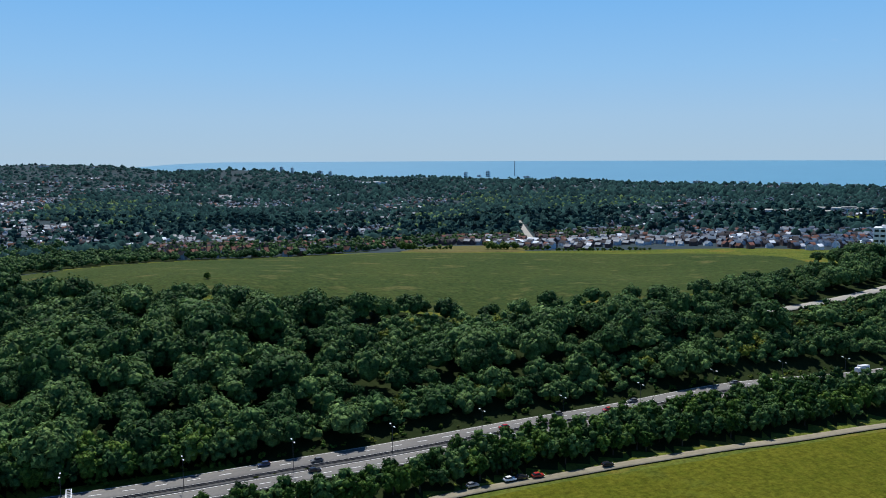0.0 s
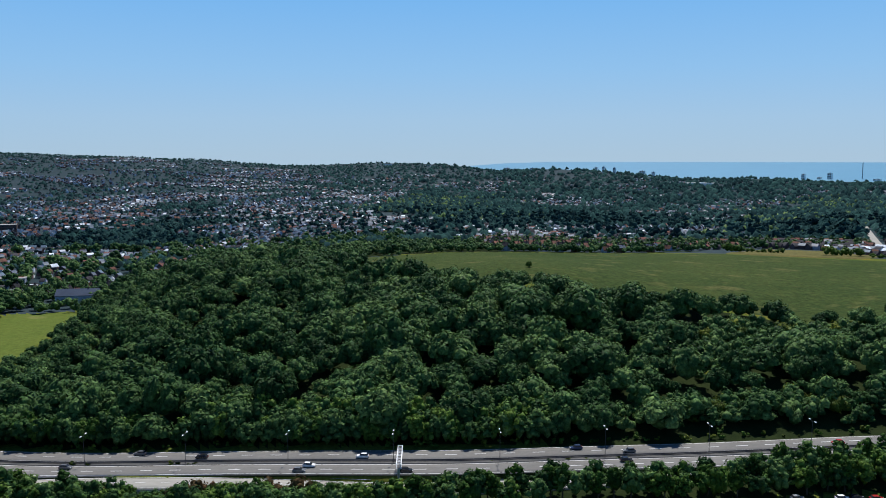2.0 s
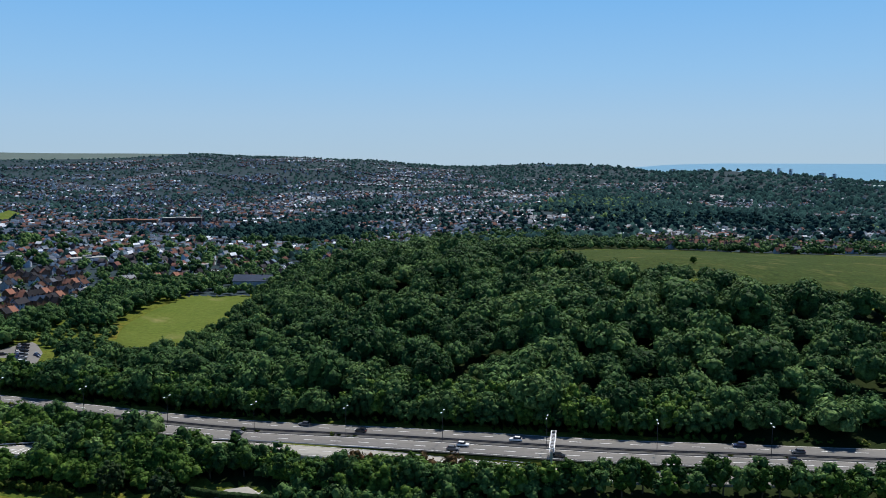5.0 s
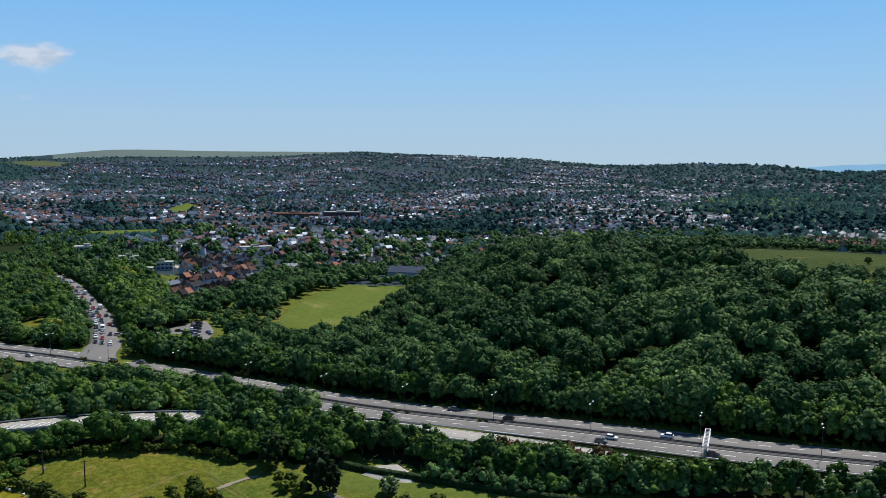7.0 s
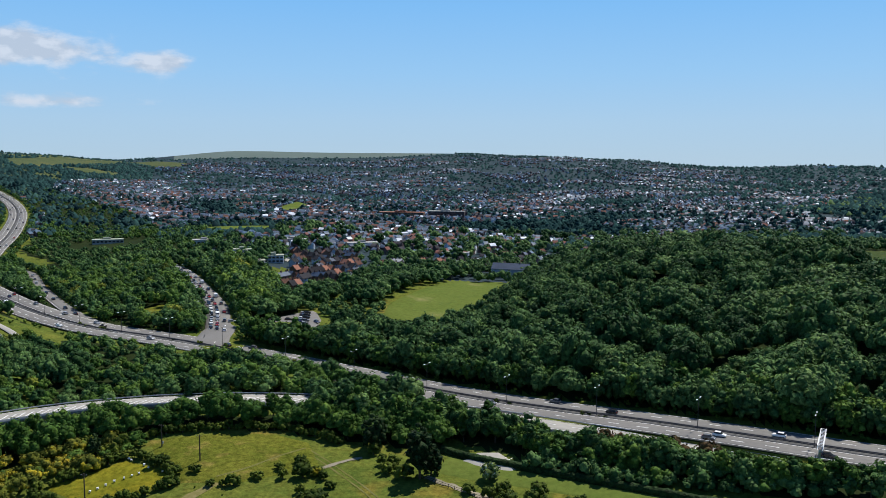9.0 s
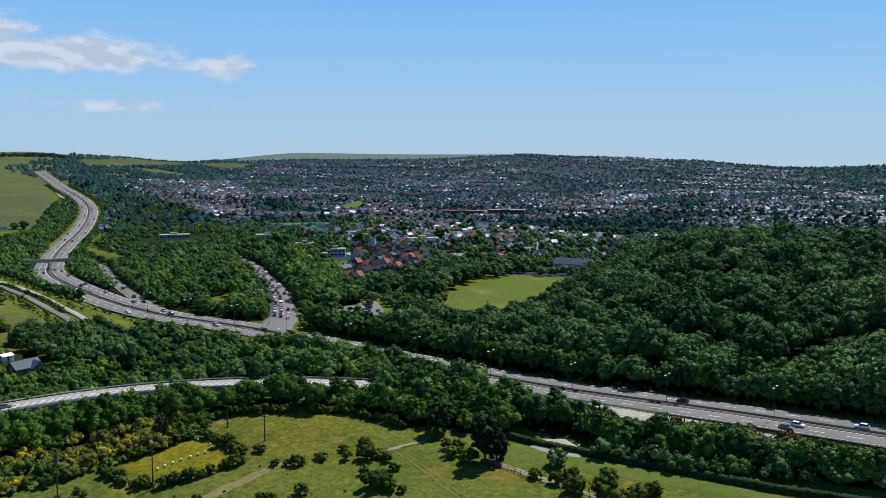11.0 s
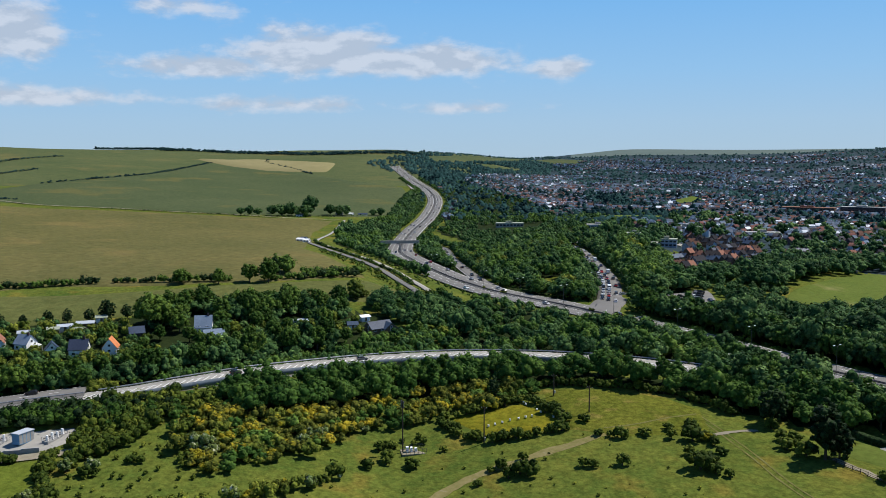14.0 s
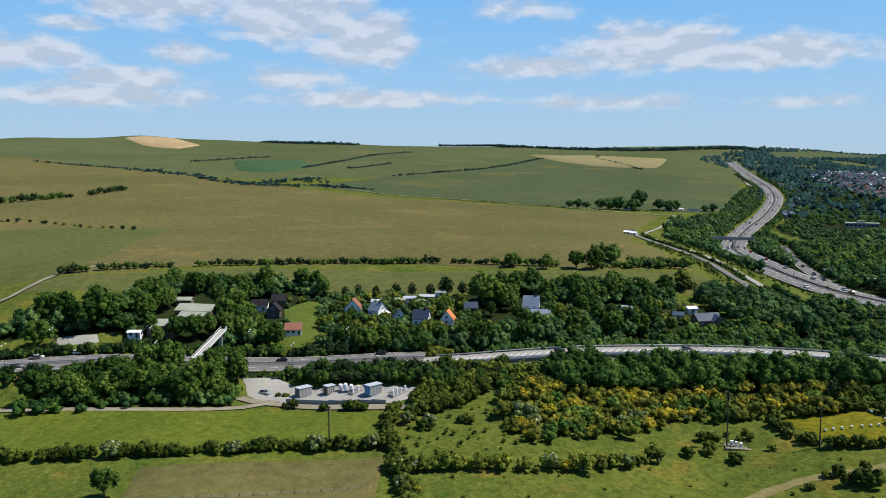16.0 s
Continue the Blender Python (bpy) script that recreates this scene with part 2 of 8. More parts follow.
GRASS = material("rough_grass", (0.0467, 0.0798, 0.0137), (0.123, 0.13, 0.0228), 0.95, (0.035, 0.22), 0.5, 0.9, third=((0.144, 0.12, 0.023), 0.06, 0.57), grain=(0.55, 0.34, 1.0), spec=0.02)
MEADOW = material("meadow_grass", (0.0613, 0.0804, 0.00958), (0.129, 0.128, 0.0192), 0.95, (0.04, 0.5), 0.6, 1.2, third=((0.158, 0.134, 0.0306), 0.15, 0.58), grain=(0.55, 0.34, 1.0), spec=0.02)
HILL_GRASS = material("hill_grass", (0.023, 0.045, 0.013), (0.057, 0.072, 0.020), 0.95, (0.009, 0.2), 0.5, 0.8, third=((0.086, 0.088, 0.030), 0.05, 0.58), grain=(0.35, 0.3, 1.0), spec=0.02)
DRY_GRASS = material("dry_grass", (0.078, 0.081, 0.028), (0.133, 0.115, 0.042), 0.95, (0.006, 0.12), 0.5, 0.8, third=((0.14, 0.115, 0.042), 0.018, 0.57), grain=(0.25, 0.2, 1.0), spec=0.02)
MOWN = material("mown_grass", (0.070, 0.104, 0.0185), (0.106, 0.129, 0.0269), 0.95, (0.015, 0.2), 0.12, 2.0, third=((0.1848, 0.1764, 0.0672), 0.03, 0.66), grain=(0.45, 0.16, 1.0), spec=0.02)
# crop green desaturated to imitate haze over the far fields
GREEN_CROP = material("green_crop", (0.050, 0.070, 0.030), (0.080, 0.094, 0.042), 0.95, (0.008, 0.2), 0.4, 0.8, third=((0.098, 0.098, 0.036), 0.012, 0.57), grain=(0.25, 0.2, 1.0), spec=0.02)
TEAL_CROP = material("bluish_crop", (0.038, 0.078, 0.036), (0.056, 0.10, 0.046), 0.95, (0.006, 0.1), spec=0.02)
PALE_CROP = material("pale_stubble", (0.1848, 0.168, 0.0756), (0.252, 0.2184, 0.1092), 0.95, (0.006, 0.1), spec=0.02)
WHEAT_CROP = material("bare_chalk_soil", (0.3024, 0.2184, 0.1092), (0.3864, 0.2856, 0.1596), 0.95, (0.004, 0.05), spec=0.02)
DOWN_TURF = material("green_down_turf", (0.064, 0.080, 0.024), (0.108, 0.110, 0.035), 0.95, (0.008, 0.2), 0.4, 0.8, grain=(0.25, 0.2, 1.0), spec=0.02)
PADDOCK = material("paddock_grass", (0.0632, 0.0919, 0.0115), (0.11, 0.132, 0.0192), 0.95, (0.03, 0.3), 0.3, 1.0, grain=(0.5, 0.25, 1.0), spec=0.02)
BUTTERCUP = material("buttercup_grass", (0.10, 0.112, 0.0098), (0.178, 0.152, 0.0134), 0.95, (0.06, 0.6), 0.2, 2.0, grain=(0.55, 0.34, 1.0), spec=0.02)
OLIVE = material("olive_pasture", (0.0632, 0.0766, 0.0067), (0.11, 0.105, 0.0115), 0.95, (0.015, 0.2), 0.5, 0.8, third=((0.0575, 0.0814, 0.0153), 0.03, 0.58), grain=(0.55, 0.34, 1.0), spec=0.02)
# turf of the far ridge, its colour greyed and blued for haze
HAZE_DOWN = material("haze_blue_down_turf", (0.085, 0.115, 0.105), (0.115, 0.145, 0.13), 0.95, (0.003, 0.03), spec=0.02)
FAR_GRASS = material("far_down_grass", (0.05544, 0.07728, 0.03024), (0.0966, 0.1075, 0.04368), 0.95, (0.004, 0.05), third=((0.1176, 0.1092, 0.042), 0.009, 0.6), grain=(0.25, 0.2, 1.0), spec=0.02)
WORN = material("worn_grass", (0.126, 0.1176, 0.0336), (0.2268, 0.189, 0.0882), 0.95, (0.2, 0.9), 0.03, 6, third=((0.252, 0.2184, 0.1344), 0.3, 0.63), spec=0.02)
# woodland floor, its colour darkened to imitate shade below the crowns
BANK = material("shaded_woodland_floor", (0.01176, 0.02016, 0.00672), (0.0252, 0.03528, 0.01176), 0.95, (0.03, 0.4), 0.3, 1.5, spec=0.02)
# town garden ground, darkened and blued to stand in for haze
HAZE_GARDEN = material("haze_blue_gardens", (0.014, 0.028, 0.034), (0.034, 0.052, 0.060), 0.85, (0.006, 0.06), third=((0.09, 0.095, 0.10), 0.05, 0.66), spec=0.05)
PATH_EARTH = material("trodden_path", (0.0798, 0.09072, 0.01512), (0.168, 0.1512, 0.0588), 0.95, (0.15, 0.8), 0.03, 8, spec=0.02)
ASPHALT = material("worn_asphalt", (0.125, 0.120, 0.112), (0.178, 0.171, 0.160), 0.9, (0.03, 0.8), 0.01, 30, spec=0.2)
DARK_ASPHALT = material("dark_asphalt", (0.09, 0.088, 0.085), (0.14, 0.137, 0.13), 0.9, (0.05, 0.8), 0.01, 30, spec=0.2)
PALE_ROAD = material("pale_concrete_road", (0.2436, 0.2352, 0.21), (0.336, 0.3192, 0.2856), 0.9, (0.05, 0.6), 0.01, 20)
CHALK = material("chalky_track", (0.168, 0.1512, 0.1008), (0.2856, 0.252, 0.1848), 0.95, (0.08, 0.5), 0.03, 8)
PAINT = material("road_paint", (0.62, 0.62, 0.60), (0.75, 0.75, 0.73), 0.7, (0.3, 3))
STEEL = material("galvanised_steel", (0.33, 0.34, 0.36), (0.45, 0.46, 0.48), 0.45, (0.5, 4), metal=0.7)
WHITE_STEEL = material("white_painted_steel", (0.72, 0.72, 0.72), (0.82, 0.82, 0.82), 0.5, (0.4, 4))
DARK_STEEL = material("dark_weathered_steel", (0.05, 0.05, 0.055), (0.09, 0.09, 0.095), 0.6, (0.5, 3), metal=0.4)
CONCRETE = material("weathered_concrete", (0.24, 0.24, 0.23), (0.36, 0.35, 0.33), 0.9, (0.08, 1.0), 0.02, 6)
POLE_WOOD = material("creosoted_pole_wood", (0.05, 0.038, 0.028), (0.09, 0.07, 0.05), 0.9, (1, 8), 0.01, 20)
BARK = material("tree_bark", (0.045, 0.035, 0.025), (0.09, 0.072, 0.052), 0.95, (0.5, 5), 0.03, 9)
# wide colour range and tone paint in sunlit clumps and shadowed hollows
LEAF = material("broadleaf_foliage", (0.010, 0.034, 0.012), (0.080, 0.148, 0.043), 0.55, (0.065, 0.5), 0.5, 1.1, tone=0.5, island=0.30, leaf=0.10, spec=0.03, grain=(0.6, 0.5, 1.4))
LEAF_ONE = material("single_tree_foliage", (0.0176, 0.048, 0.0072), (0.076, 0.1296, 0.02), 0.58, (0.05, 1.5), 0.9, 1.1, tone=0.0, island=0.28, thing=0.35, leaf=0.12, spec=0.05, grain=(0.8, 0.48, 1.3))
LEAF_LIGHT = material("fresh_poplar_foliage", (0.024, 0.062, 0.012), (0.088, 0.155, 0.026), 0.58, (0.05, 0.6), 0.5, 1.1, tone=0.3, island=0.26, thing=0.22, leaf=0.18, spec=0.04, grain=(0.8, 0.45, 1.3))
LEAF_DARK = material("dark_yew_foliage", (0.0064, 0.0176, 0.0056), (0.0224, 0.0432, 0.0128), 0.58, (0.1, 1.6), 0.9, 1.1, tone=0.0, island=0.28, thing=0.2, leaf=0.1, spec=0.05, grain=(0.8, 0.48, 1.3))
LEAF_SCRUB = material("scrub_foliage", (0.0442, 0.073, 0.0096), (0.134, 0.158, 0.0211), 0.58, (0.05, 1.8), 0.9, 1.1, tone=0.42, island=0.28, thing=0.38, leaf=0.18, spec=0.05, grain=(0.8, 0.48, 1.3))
GORSE = material("gorse_in_flower", (0.046, 0.070, 0.012), (0.13, 0.130, 0.022), 0.85, (0.08, 0.8), 0.6, 1.5, tone=0.2, island=0.2, leaf=0.14, spec=0.04, third=((0.29, 0.235, 0.018), 0.24, 0.50), grain=(0.8, 0.42, 1.3))
MAYBLOOM = material("hawthorn_in_flower", (0.048, 0.0816, 0.0192), (0.106, 0.134, 0.0384), 0.85, (0.08, 1.6), 0.6, 1.5, island=0.35, leaf=0.12, spec=0.08, third=((0.365, 0.365, 0.25), 1.1, 0.56), grain=(1.15, 0.62, 1.35))
# distance haze is put into this bluish foliage colour
HAZE_LEAF = material("haze_blue_foliage", (0.010, 0.030, 0.031), (0.032, 0.066, 0.062), 0.8, (0.004, 0.05), tone=0.45, island=0.2, spec=0.0)
COPPER = material("copper_leaved_shrubs", (0.035, 0.026, 0.012), (0.095, 0.058, 0.022), 0.6, (0.08, 0.8), 0.5, 1.3, tone=0.3, island=0.25, leaf=0.12, spec=0.04, grain=(0.8, 0.45, 1.3))
# brown tiles and slate carry distance haze as a greyer, bluer colour
ROOFS = [material("red_clay_tiles", (0.085, 0.044, 0.038), (0.165, 0.088, 0.070), 0.92, (0.1, 1.5), 0.04, 5, tone=0.3, thing=0.25, spec=0.02),
         material("hazed_brown_tiles", (0.032, 0.032, 0.036), (0.062, 0.060, 0.066), 0.92, (0.1, 1.5), 0.04, 5, tone=0.3, thing=0.25, spec=0.02),
         material("haze_blue_slate", (0.038, 0.060, 0.094), (0.076, 0.112, 0.164), 0.5, (0.1, 1.5), 0.03, 5, tone=0.3, thing=0.25)]
ORANGE_ROOF = material("new_orange_tiles", (0.42, 0.14, 0.05), (0.55, 0.21, 0.09), 0.8, (0.2, 2), 0.04, 5)
BRICK_ROOF = material("weathered_red_tiles", (0.20, 0.088, 0.058), (0.29, 0.135, 0.092), 0.85, (0.2, 2), 0.04, 5)
BLUE_ROOF = material("blue_grey_slate", (0.12, 0.16, 0.22), (0.19, 0.24, 0.31), 0.5, (0.2, 2), 0.03, 5)
# rendered and brick walls are greyed and blued to imitate haze
STUCCO = material("hazed_rendered_wall", (0.32, 0.36, 0.42), (0.66, 0.70, 0.76), 0.85, (0.05, 0.8), tone=0.25, thing=0.2, spec=0.15)
BRICK = material("hazed_brick_wall", (0.078, 0.056, 0.058), (0.135, 0.098, 0.096), 0.9, (0.1, 2.5), 0.02, 9, tone=0.2, thing=0.2)
RED_BRICK = material("warm_red_brick", (0.15, 0.082, 0.060), (0.25, 0.14, 0.10), 0.9, (0.1, 2.5), 0.02, 9, tone=0.2, thing=0.2)
TIMBER = material("brown_timber_cladding", (0.11, 0.075, 0.05), (0.18, 0.13, 0.09), 0.85, (0.3, 3), 0.02, 6)
GREY_FELT = material("grey_green_roof_felt", (0.24, 0.26, 0.20), (0.34, 0.36, 0.28), 0.85, (0.2, 2), 0.02, 5)
WHITE_WALL = material("white_painted_wall", (0.70, 0.70, 0.69), (0.80, 0.80, 0.79), 0.8, (0.1, 1.5))
GLASS = material("dark_window_glass", (0.02, 0.025, 0.03), (0.03, 0.035, 0.045), 0.08, (0.2, 2), spec=0.6)
PARAPET = material("blue_grey_panels", (0.10, 0.125, 0.15), (0.17, 0.20, 0.23), 0.6, (0.3, 2))
SHEET = material("pale_grey_sheet_roof", (0.34, 0.37, 0.41), (0.44, 0.47, 0.51), 0.6, (0.4, 3))
BLUE_PANEL = material("blue_painted_panel", (0.10, 0.22, 0.34), (0.14, 0.28, 0.42), 0.5, (0.3, 3))
HIVE = material("white_hive_paint", (0.66, 0.65, 0.60), (0.78, 0.77, 0.73), 0.7, (1, 8))
RUBBER = material("black_rubber", (0.015, 0.015, 0.016), (0.025, 0.025, 0.027), 0.85, (3, 20))
CAR_PAINTS = [("white", material("white_car_paint", (0.72, 0.72, 0.72), (0.78, 0.78, 0.78), 0.25, (1, 6), spec=0.6)),
              ("black", material("black_car_paint", (0.012, 0.012, 0.014), (0.02, 0.02, 0.022), 0.2, (1, 6), spec=0.6)),
              ("silver", material("silver_car_paint", (0.36, 0.37, 0.39), (0.44, 0.45, 0.47), 0.3, (1, 6), metal=0.5)),
              ("dark blue", material("blue_car_paint", (0.02, 0.04, 0.10), (0.03, 0.055, 0.13), 0.22, (1, 6), spec=0.6)),
              ("red", material("red_car_paint", (0.30, 0.018, 0.015), (0.38, 0.03, 0.025), 0.22, (1, 6), spec=0.6)),
              ("grey", material("grey_car_paint", (0.09, 0.095, 0.10), (0.13, 0.135, 0.14), 0.28, (1, 6), spec=0.6))]
SEA = material("sea_water", (0.07, 0.21, 0.30), (0.09, 0.25, 0.34), 0.3, (0.001, 0.01), 0.3, 0.08, spec=0.5)


# ---- making meshes ----
def mesh(name, verts, tris, mats, slots=None, tone=None, smooth=False):
    """A triangle mesh from arrays."""
    verts, tris = np.asarray(verts, np.float32), np.asarray(tris, np.int32)
    me = bpy.data.meshes.new(name)
    me.vertices.add(len(verts))
    me.vertices.foreach_set("co", verts.ravel())
    me.loops.add(tris.size)
    me.loops.foreach_set("vertex_index", tris.ravel())
    me.polygons.add(len(tris))
    me.polygons.foreach_set("loop_start", np.arange(0, tris.size, 3, dtype=np.int32))
    for m in (mats if isinstance(mats, (list, tuple)) else [mats]):
        me.materials.append(m)
    if slots is not None:
        me.polygons.foreach_set("material_index", np.asarray(slots, np.int32))
    if tone is not None:
        me.attributes.new("tone", "FLOAT", "POINT").data.foreach_set("value", np.asarray(tone, np.float32))
    if smooth:
        me.polygons.foreach_set("use_smooth", np.ones(len(tris), bool))
    me.update(calc_edges=True)
    return me


def part(name, bm, mat, parent, label="", smooth=False):
    """A bmesh or mesh as ONE object under a thing."""
    if isinstance(bm, bmesh.types.BMesh):
        me = bpy.data.meshes.new(name)
        bm.to_mesh(me)
        bm.free()
    else:
        me = bm
    if mat is not None:
        me.materials.append(mat)
    if smooth:
        me.polygons.foreach_set("use_smooth", [True] * len(me.polygons))
    ob = new(name, me)
    ob.parent = parent
    return tagged(ob, label)


def box(bm, x0, x1, y0, y1, z0, z1, bevel=0.0):
    made = bmesh.ops.create_cube(bm, size=1, matrix=Matrix.Translation(((x0 + x1) / 2, (y0 + y1) / 2, (z0 + z1) / 2)) @ Matrix.Diagonal((x1 - x0, y1 - y0, z1 - z0, 1)))
    if bevel:
        edges = {e for v in made["verts"] for e in v.link_edges}
        bmesh.ops.bevel(bm, geom=list(edges), offset=bevel, segments=1, affect="EDGES")
    return bm


def tube(bm, a, b, r0, r1, sides=6):
    """A tapered round bar from a to b."""
    a, b = Vector(a), Vector(b)
    turn = (b - a).to_track_quat("Z", "Y").to_matrix().to_4x4()
    bmesh.ops.create_cone(bm, cap_ends=True, segments=sides, radius1=r0, radius2=r1, depth=(b - a).length, matrix=Matrix.Translation((a + b) / 2) @ turn)
    return bm


def inside(x, y, outline):
    """Which of the points lie in an outline of the plan."""
    x, y = np.asarray(x, float), np.asarray(y, float)
    hit = np.zeros(x.shape, bool)
    n = len(outline)
    for i in range(n):
        (ax, ay), (bx, by) = outline[i], outline[(i + 1) % n]
        if ay == by:
            continue
        hit ^= ((ay > y) != (by > y)) & (x < (bx - ax) * (y - ay) / (by - ay) + ax)
    return hit


def smooth_line(points, step):
    """A line through the points of a plan, rounded (Catmull-Rom), sampled about every step metres."""
    p = [np.array(q, float) for q in points]
    p = [2 * p[0] - p[1]] + p + [2 * p[-1] - p[-2]]
    out = []
    for i in range(1, len(p) - 2):
        n = max(1, int(round(np.linalg.norm(p[i + 1] - p[i]) / step)))
        for k in range(n):
            t = k / n
            out.append(0.5 * (2 * p[i] + (p[i + 1] - p[i - 1]) * t + (2 * p[i - 1] - 5 * p[i] + 4 * p[i + 1] - p[i + 2]) * t * t + (3 * p[i] - p[i - 1] - 3 * p[i + 1] + p[i + 2]) * t ** 3))
    out.append(p[-2])
    return np.array(out)


# ---- outlines of woods and plots in the plan ----
WOOD = [(-204, 324), (-190, 318), (-150, 314), (-66, 301), (26, 288), (134, 286), (236, 279), (361, 270), (480, 262), (600, 290), (620, 420), (560, 470), (525, 398), (452, 400), (410, 384), (356, 367),
        (262, 375), (178, 414), (120, 429), (66, 451), (18, 505), (-15, 570), (-45, 640), (-120, 660), (-190, 640), (-206, 612), (-193, 588), (-181, 515), (-179, 470), (-173, 434), (-184, 399), (-200, 390),
        (-210, 372)]
ROADSIDE_SCRUB = [(80, 291), (134, 289), (236, 282), (361, 274), (480, 262), (480, 285), (361, 296), (236, 306), (134, 312), (80, 306)]
OPEN_SCRUB = [(130, 330), (190, 345), (260, 340), (300, 355), (260, 372), (180, 395), (140, 380)]
TRIANGLE = [(-318, 292), (-290, 293), (-240, 287), (-190, 285), (-150, 283), (-115, 279), (-150, 268), (-200, 250), (-235, 228), (-246, 214), (-262, 222), (-286, 240), (-306, 262), (-314, 285)]
BELT = [(-120, 262), (-60, 256), (-20, 252), (20, 258), (100, 256), (200, 250), (300, 242), (345, 236), (330, 222), (290, 220), (246, 222), (212, 229), (180, 235), (147, 238), (90, 237), (20, 236), (-60, 238), (-100, 248)]
RAMP_WOOD = [(-262, 122), (-252, 160), (-240, 192), (-222, 214), (-195, 230), (-165, 244), (-130, 254), (-105, 252), (-104, 240), (-130, 236), (-160, 234), (-186, 225), (-206, 210), (-222, 190), (-234, 160), (-244, 122)]
GORSE_BANK = [(-245, 98), (-254, 115), (-241, 130), (-238, 145), (-234, 169), (-222, 194), (-204, 212), (-192, 206), (-196, 199), (-208, 180), (-211, 164), (-217, 148), (-210, 124), (-212, 97), (-221, 90)]
ISLAND = [(-290, 320), (-262, 330), (-276, 352), (-305, 386), (-350, 430), (-392, 470), (-430, 495), (-470, 490), (-510, 470), (-480, 425), (-420, 382), (-370, 350), (-320, 326)]
ROUND_PARK = [(-259, 350), (-255, 366), (-253, 385), (-250, 398), (-234, 377), (-221, 346), (-240, 345)]
SLIP_BELT = [(-256, 352), (-268, 360), (-300, 396), (-345, 440), (-388, 478), (-420, 505), (-400, 530), (-360, 500), (-310, 450), (-262, 400), (-246, 376)]
GATE_BELT = [(-238, 324), (-200, 322), (-190, 345), (-212, 360), (-222, 344), (-250, 350), (-255, 336)]
FAR_SIDE = [(-610, 545), (-560, 490), (-520, 500), (-440, 530), (-480, 600), (-540, 700), (-640, 800), (-760, 900), (-980, 1010), (-1180, 1090), (-1300, 1150), (-1200, 1010), (-1060, 920), (-940, 830), (-800, 700), (-690, 580)]
NEAR_SIDE = [(-350, 300), (-383, 314), (-441, 348), (-640, 483), (-704, 535), (-875, 697), (-1014, 824), (-1145, 925), (-1082, 852), (-993, 767), (-839, 631), (-780, 548), (-756, 500), (-650, 425), (-600, 392), (-476, 342), (-410, 316)]
MERGE_STRIP = [(-656, 527), (-685, 564), (-595, 506), (-428, 374), (-373, 340), (-435, 357), (-573, 457)]
WEST_WOOD = [(-1135, 969), (-1289, 1081), (-1426, 1085), (-1587, 1116), (-1732, 1288), (-2027, 1705), (-2257, 2124), (-2129, 2350), (-1362, 1501), (-1155, 1154), (-1084, 1017)]
WEST_HOUSES = [(-1309, 1176), (-1443, 1306), (-1577, 1540), (-1544, 1737), (-1320, 1565), (-900, 1080), (-700, 830), (-690, 770), (-879, 936), (-1080, 1093), (-1174, 1101)]
WEST_SCRUB = [(-1080, 920), (-1130, 1010), (-1073, 1045), (-850, 917), (-736, 793), (-770, 740), (-935, 803)]
DEPOT_YARD = [(-694, 640), (-640, 694), (-585, 630), (-630, 585)]
WEST_PASTURE = [(-1895, 1555), (-2310, 2120), (-2330, 2420), (-2120, 2160), (-2040, 1968), (-1729, 1454)]
WEST_PADDOCK = [(-1900, 1850), (-1796, 1822), (-1690, 1790), (-1780, 1690), (-1880, 1740)]
WEST_CORNER = [(-2230, 2330), (-2000, 2200), (-1960, 2260), (-2080, 2480), (-2300, 2560)]
FRONT_ROW = [(-339, 16), (-338, 31), (-330, 50), (-318, 71), (-305, 90), (-297, 110), (-294, 123), (-290, 146), (-287, 169), (-285, 186), (-293, 190), (-298, 175), (-301, 151), (-304, 127), (-311, 106), (-321, 85), (-332, 64), (-339, 54), (-342, 41), (-351, 30), (-346, 16)]
BACK_ROW = [(-371, -22), (-380, -10), (-397, 5), (-397, 25), (-389, 37), (-396, 56), (-390, 70), (-402, 72), (-408, 52), (-410, 26), (-407, 0), (-384, -19)]
BACK_WOOD = [(-345, 131), (-335, 141), (-354, 154), (-345, 162), (-330, 166), (-323, 178), (-328, 189), (-314, 208), (-324, 220), (-339, 199), (-351, 176), (-368, 154), (-362, 138)]
LEFT_TREES = [(-362, -49), (-356, -44), (-357, -22), (-350, -14), (-363, -14), (-371, -23), (-375, -40), (-372, -70), (-362, -70)]
GARDENS = [(-365, 40), (-388, 50), (-385, 85), (-368, 125), (-345, 128), (-318, 128), (-312, 108), (-330, 70), (-345, 45)]
GARDENS_END = [(-325, 140), (-303, 150), (-298, 175), (-292, 205), (-310, 210), (-322, 178), (-330, 160)]
SPINNEY = [(-285, -50), (-300, -40), (-304, 5), (-296, 22), (-279, 16), (-279, -5), (-284, -28)]
PARK = [(-224, 441), (-232, 470), (-242, 538), (-244, 590), (-214, 605), (-197, 584), (-186, 515), (-184, 470), (-179, 434), (-187, 403), (-195, 397), (-214, 417)]
HILL_FIELD = [(-37, 661), (5, 684), (60, 708), (144, 744), (262, 786), (330, 775), (402, 706), (460, 670), (540, 598), (570, 505), (518, 405), (452, 406), (410, 390), (356, 373),
              (262, 381), (178, 420), (120, 435), (66, 457), (18, 524), (-25, 590)]
STRIP_FIELD = [(413, 853), (458, 815), (470, 745), (430, 716), (367, 752), (345, 790)]
DOWN_FIELD = [(-445, -52), (-455, 1), (-462, 60), (-463, 125), (-414, 174), (-393, 217), (-382, 267), (-424, 283), (-546, 326), (-718, 441), (-814, 528), (-881, 444), (-1036, 346),
              (-1174, 238), (-1284, 192), (-1471, 61), (-1610, -77), (-1825, -230), (-1698, -500), (-488, -180)]
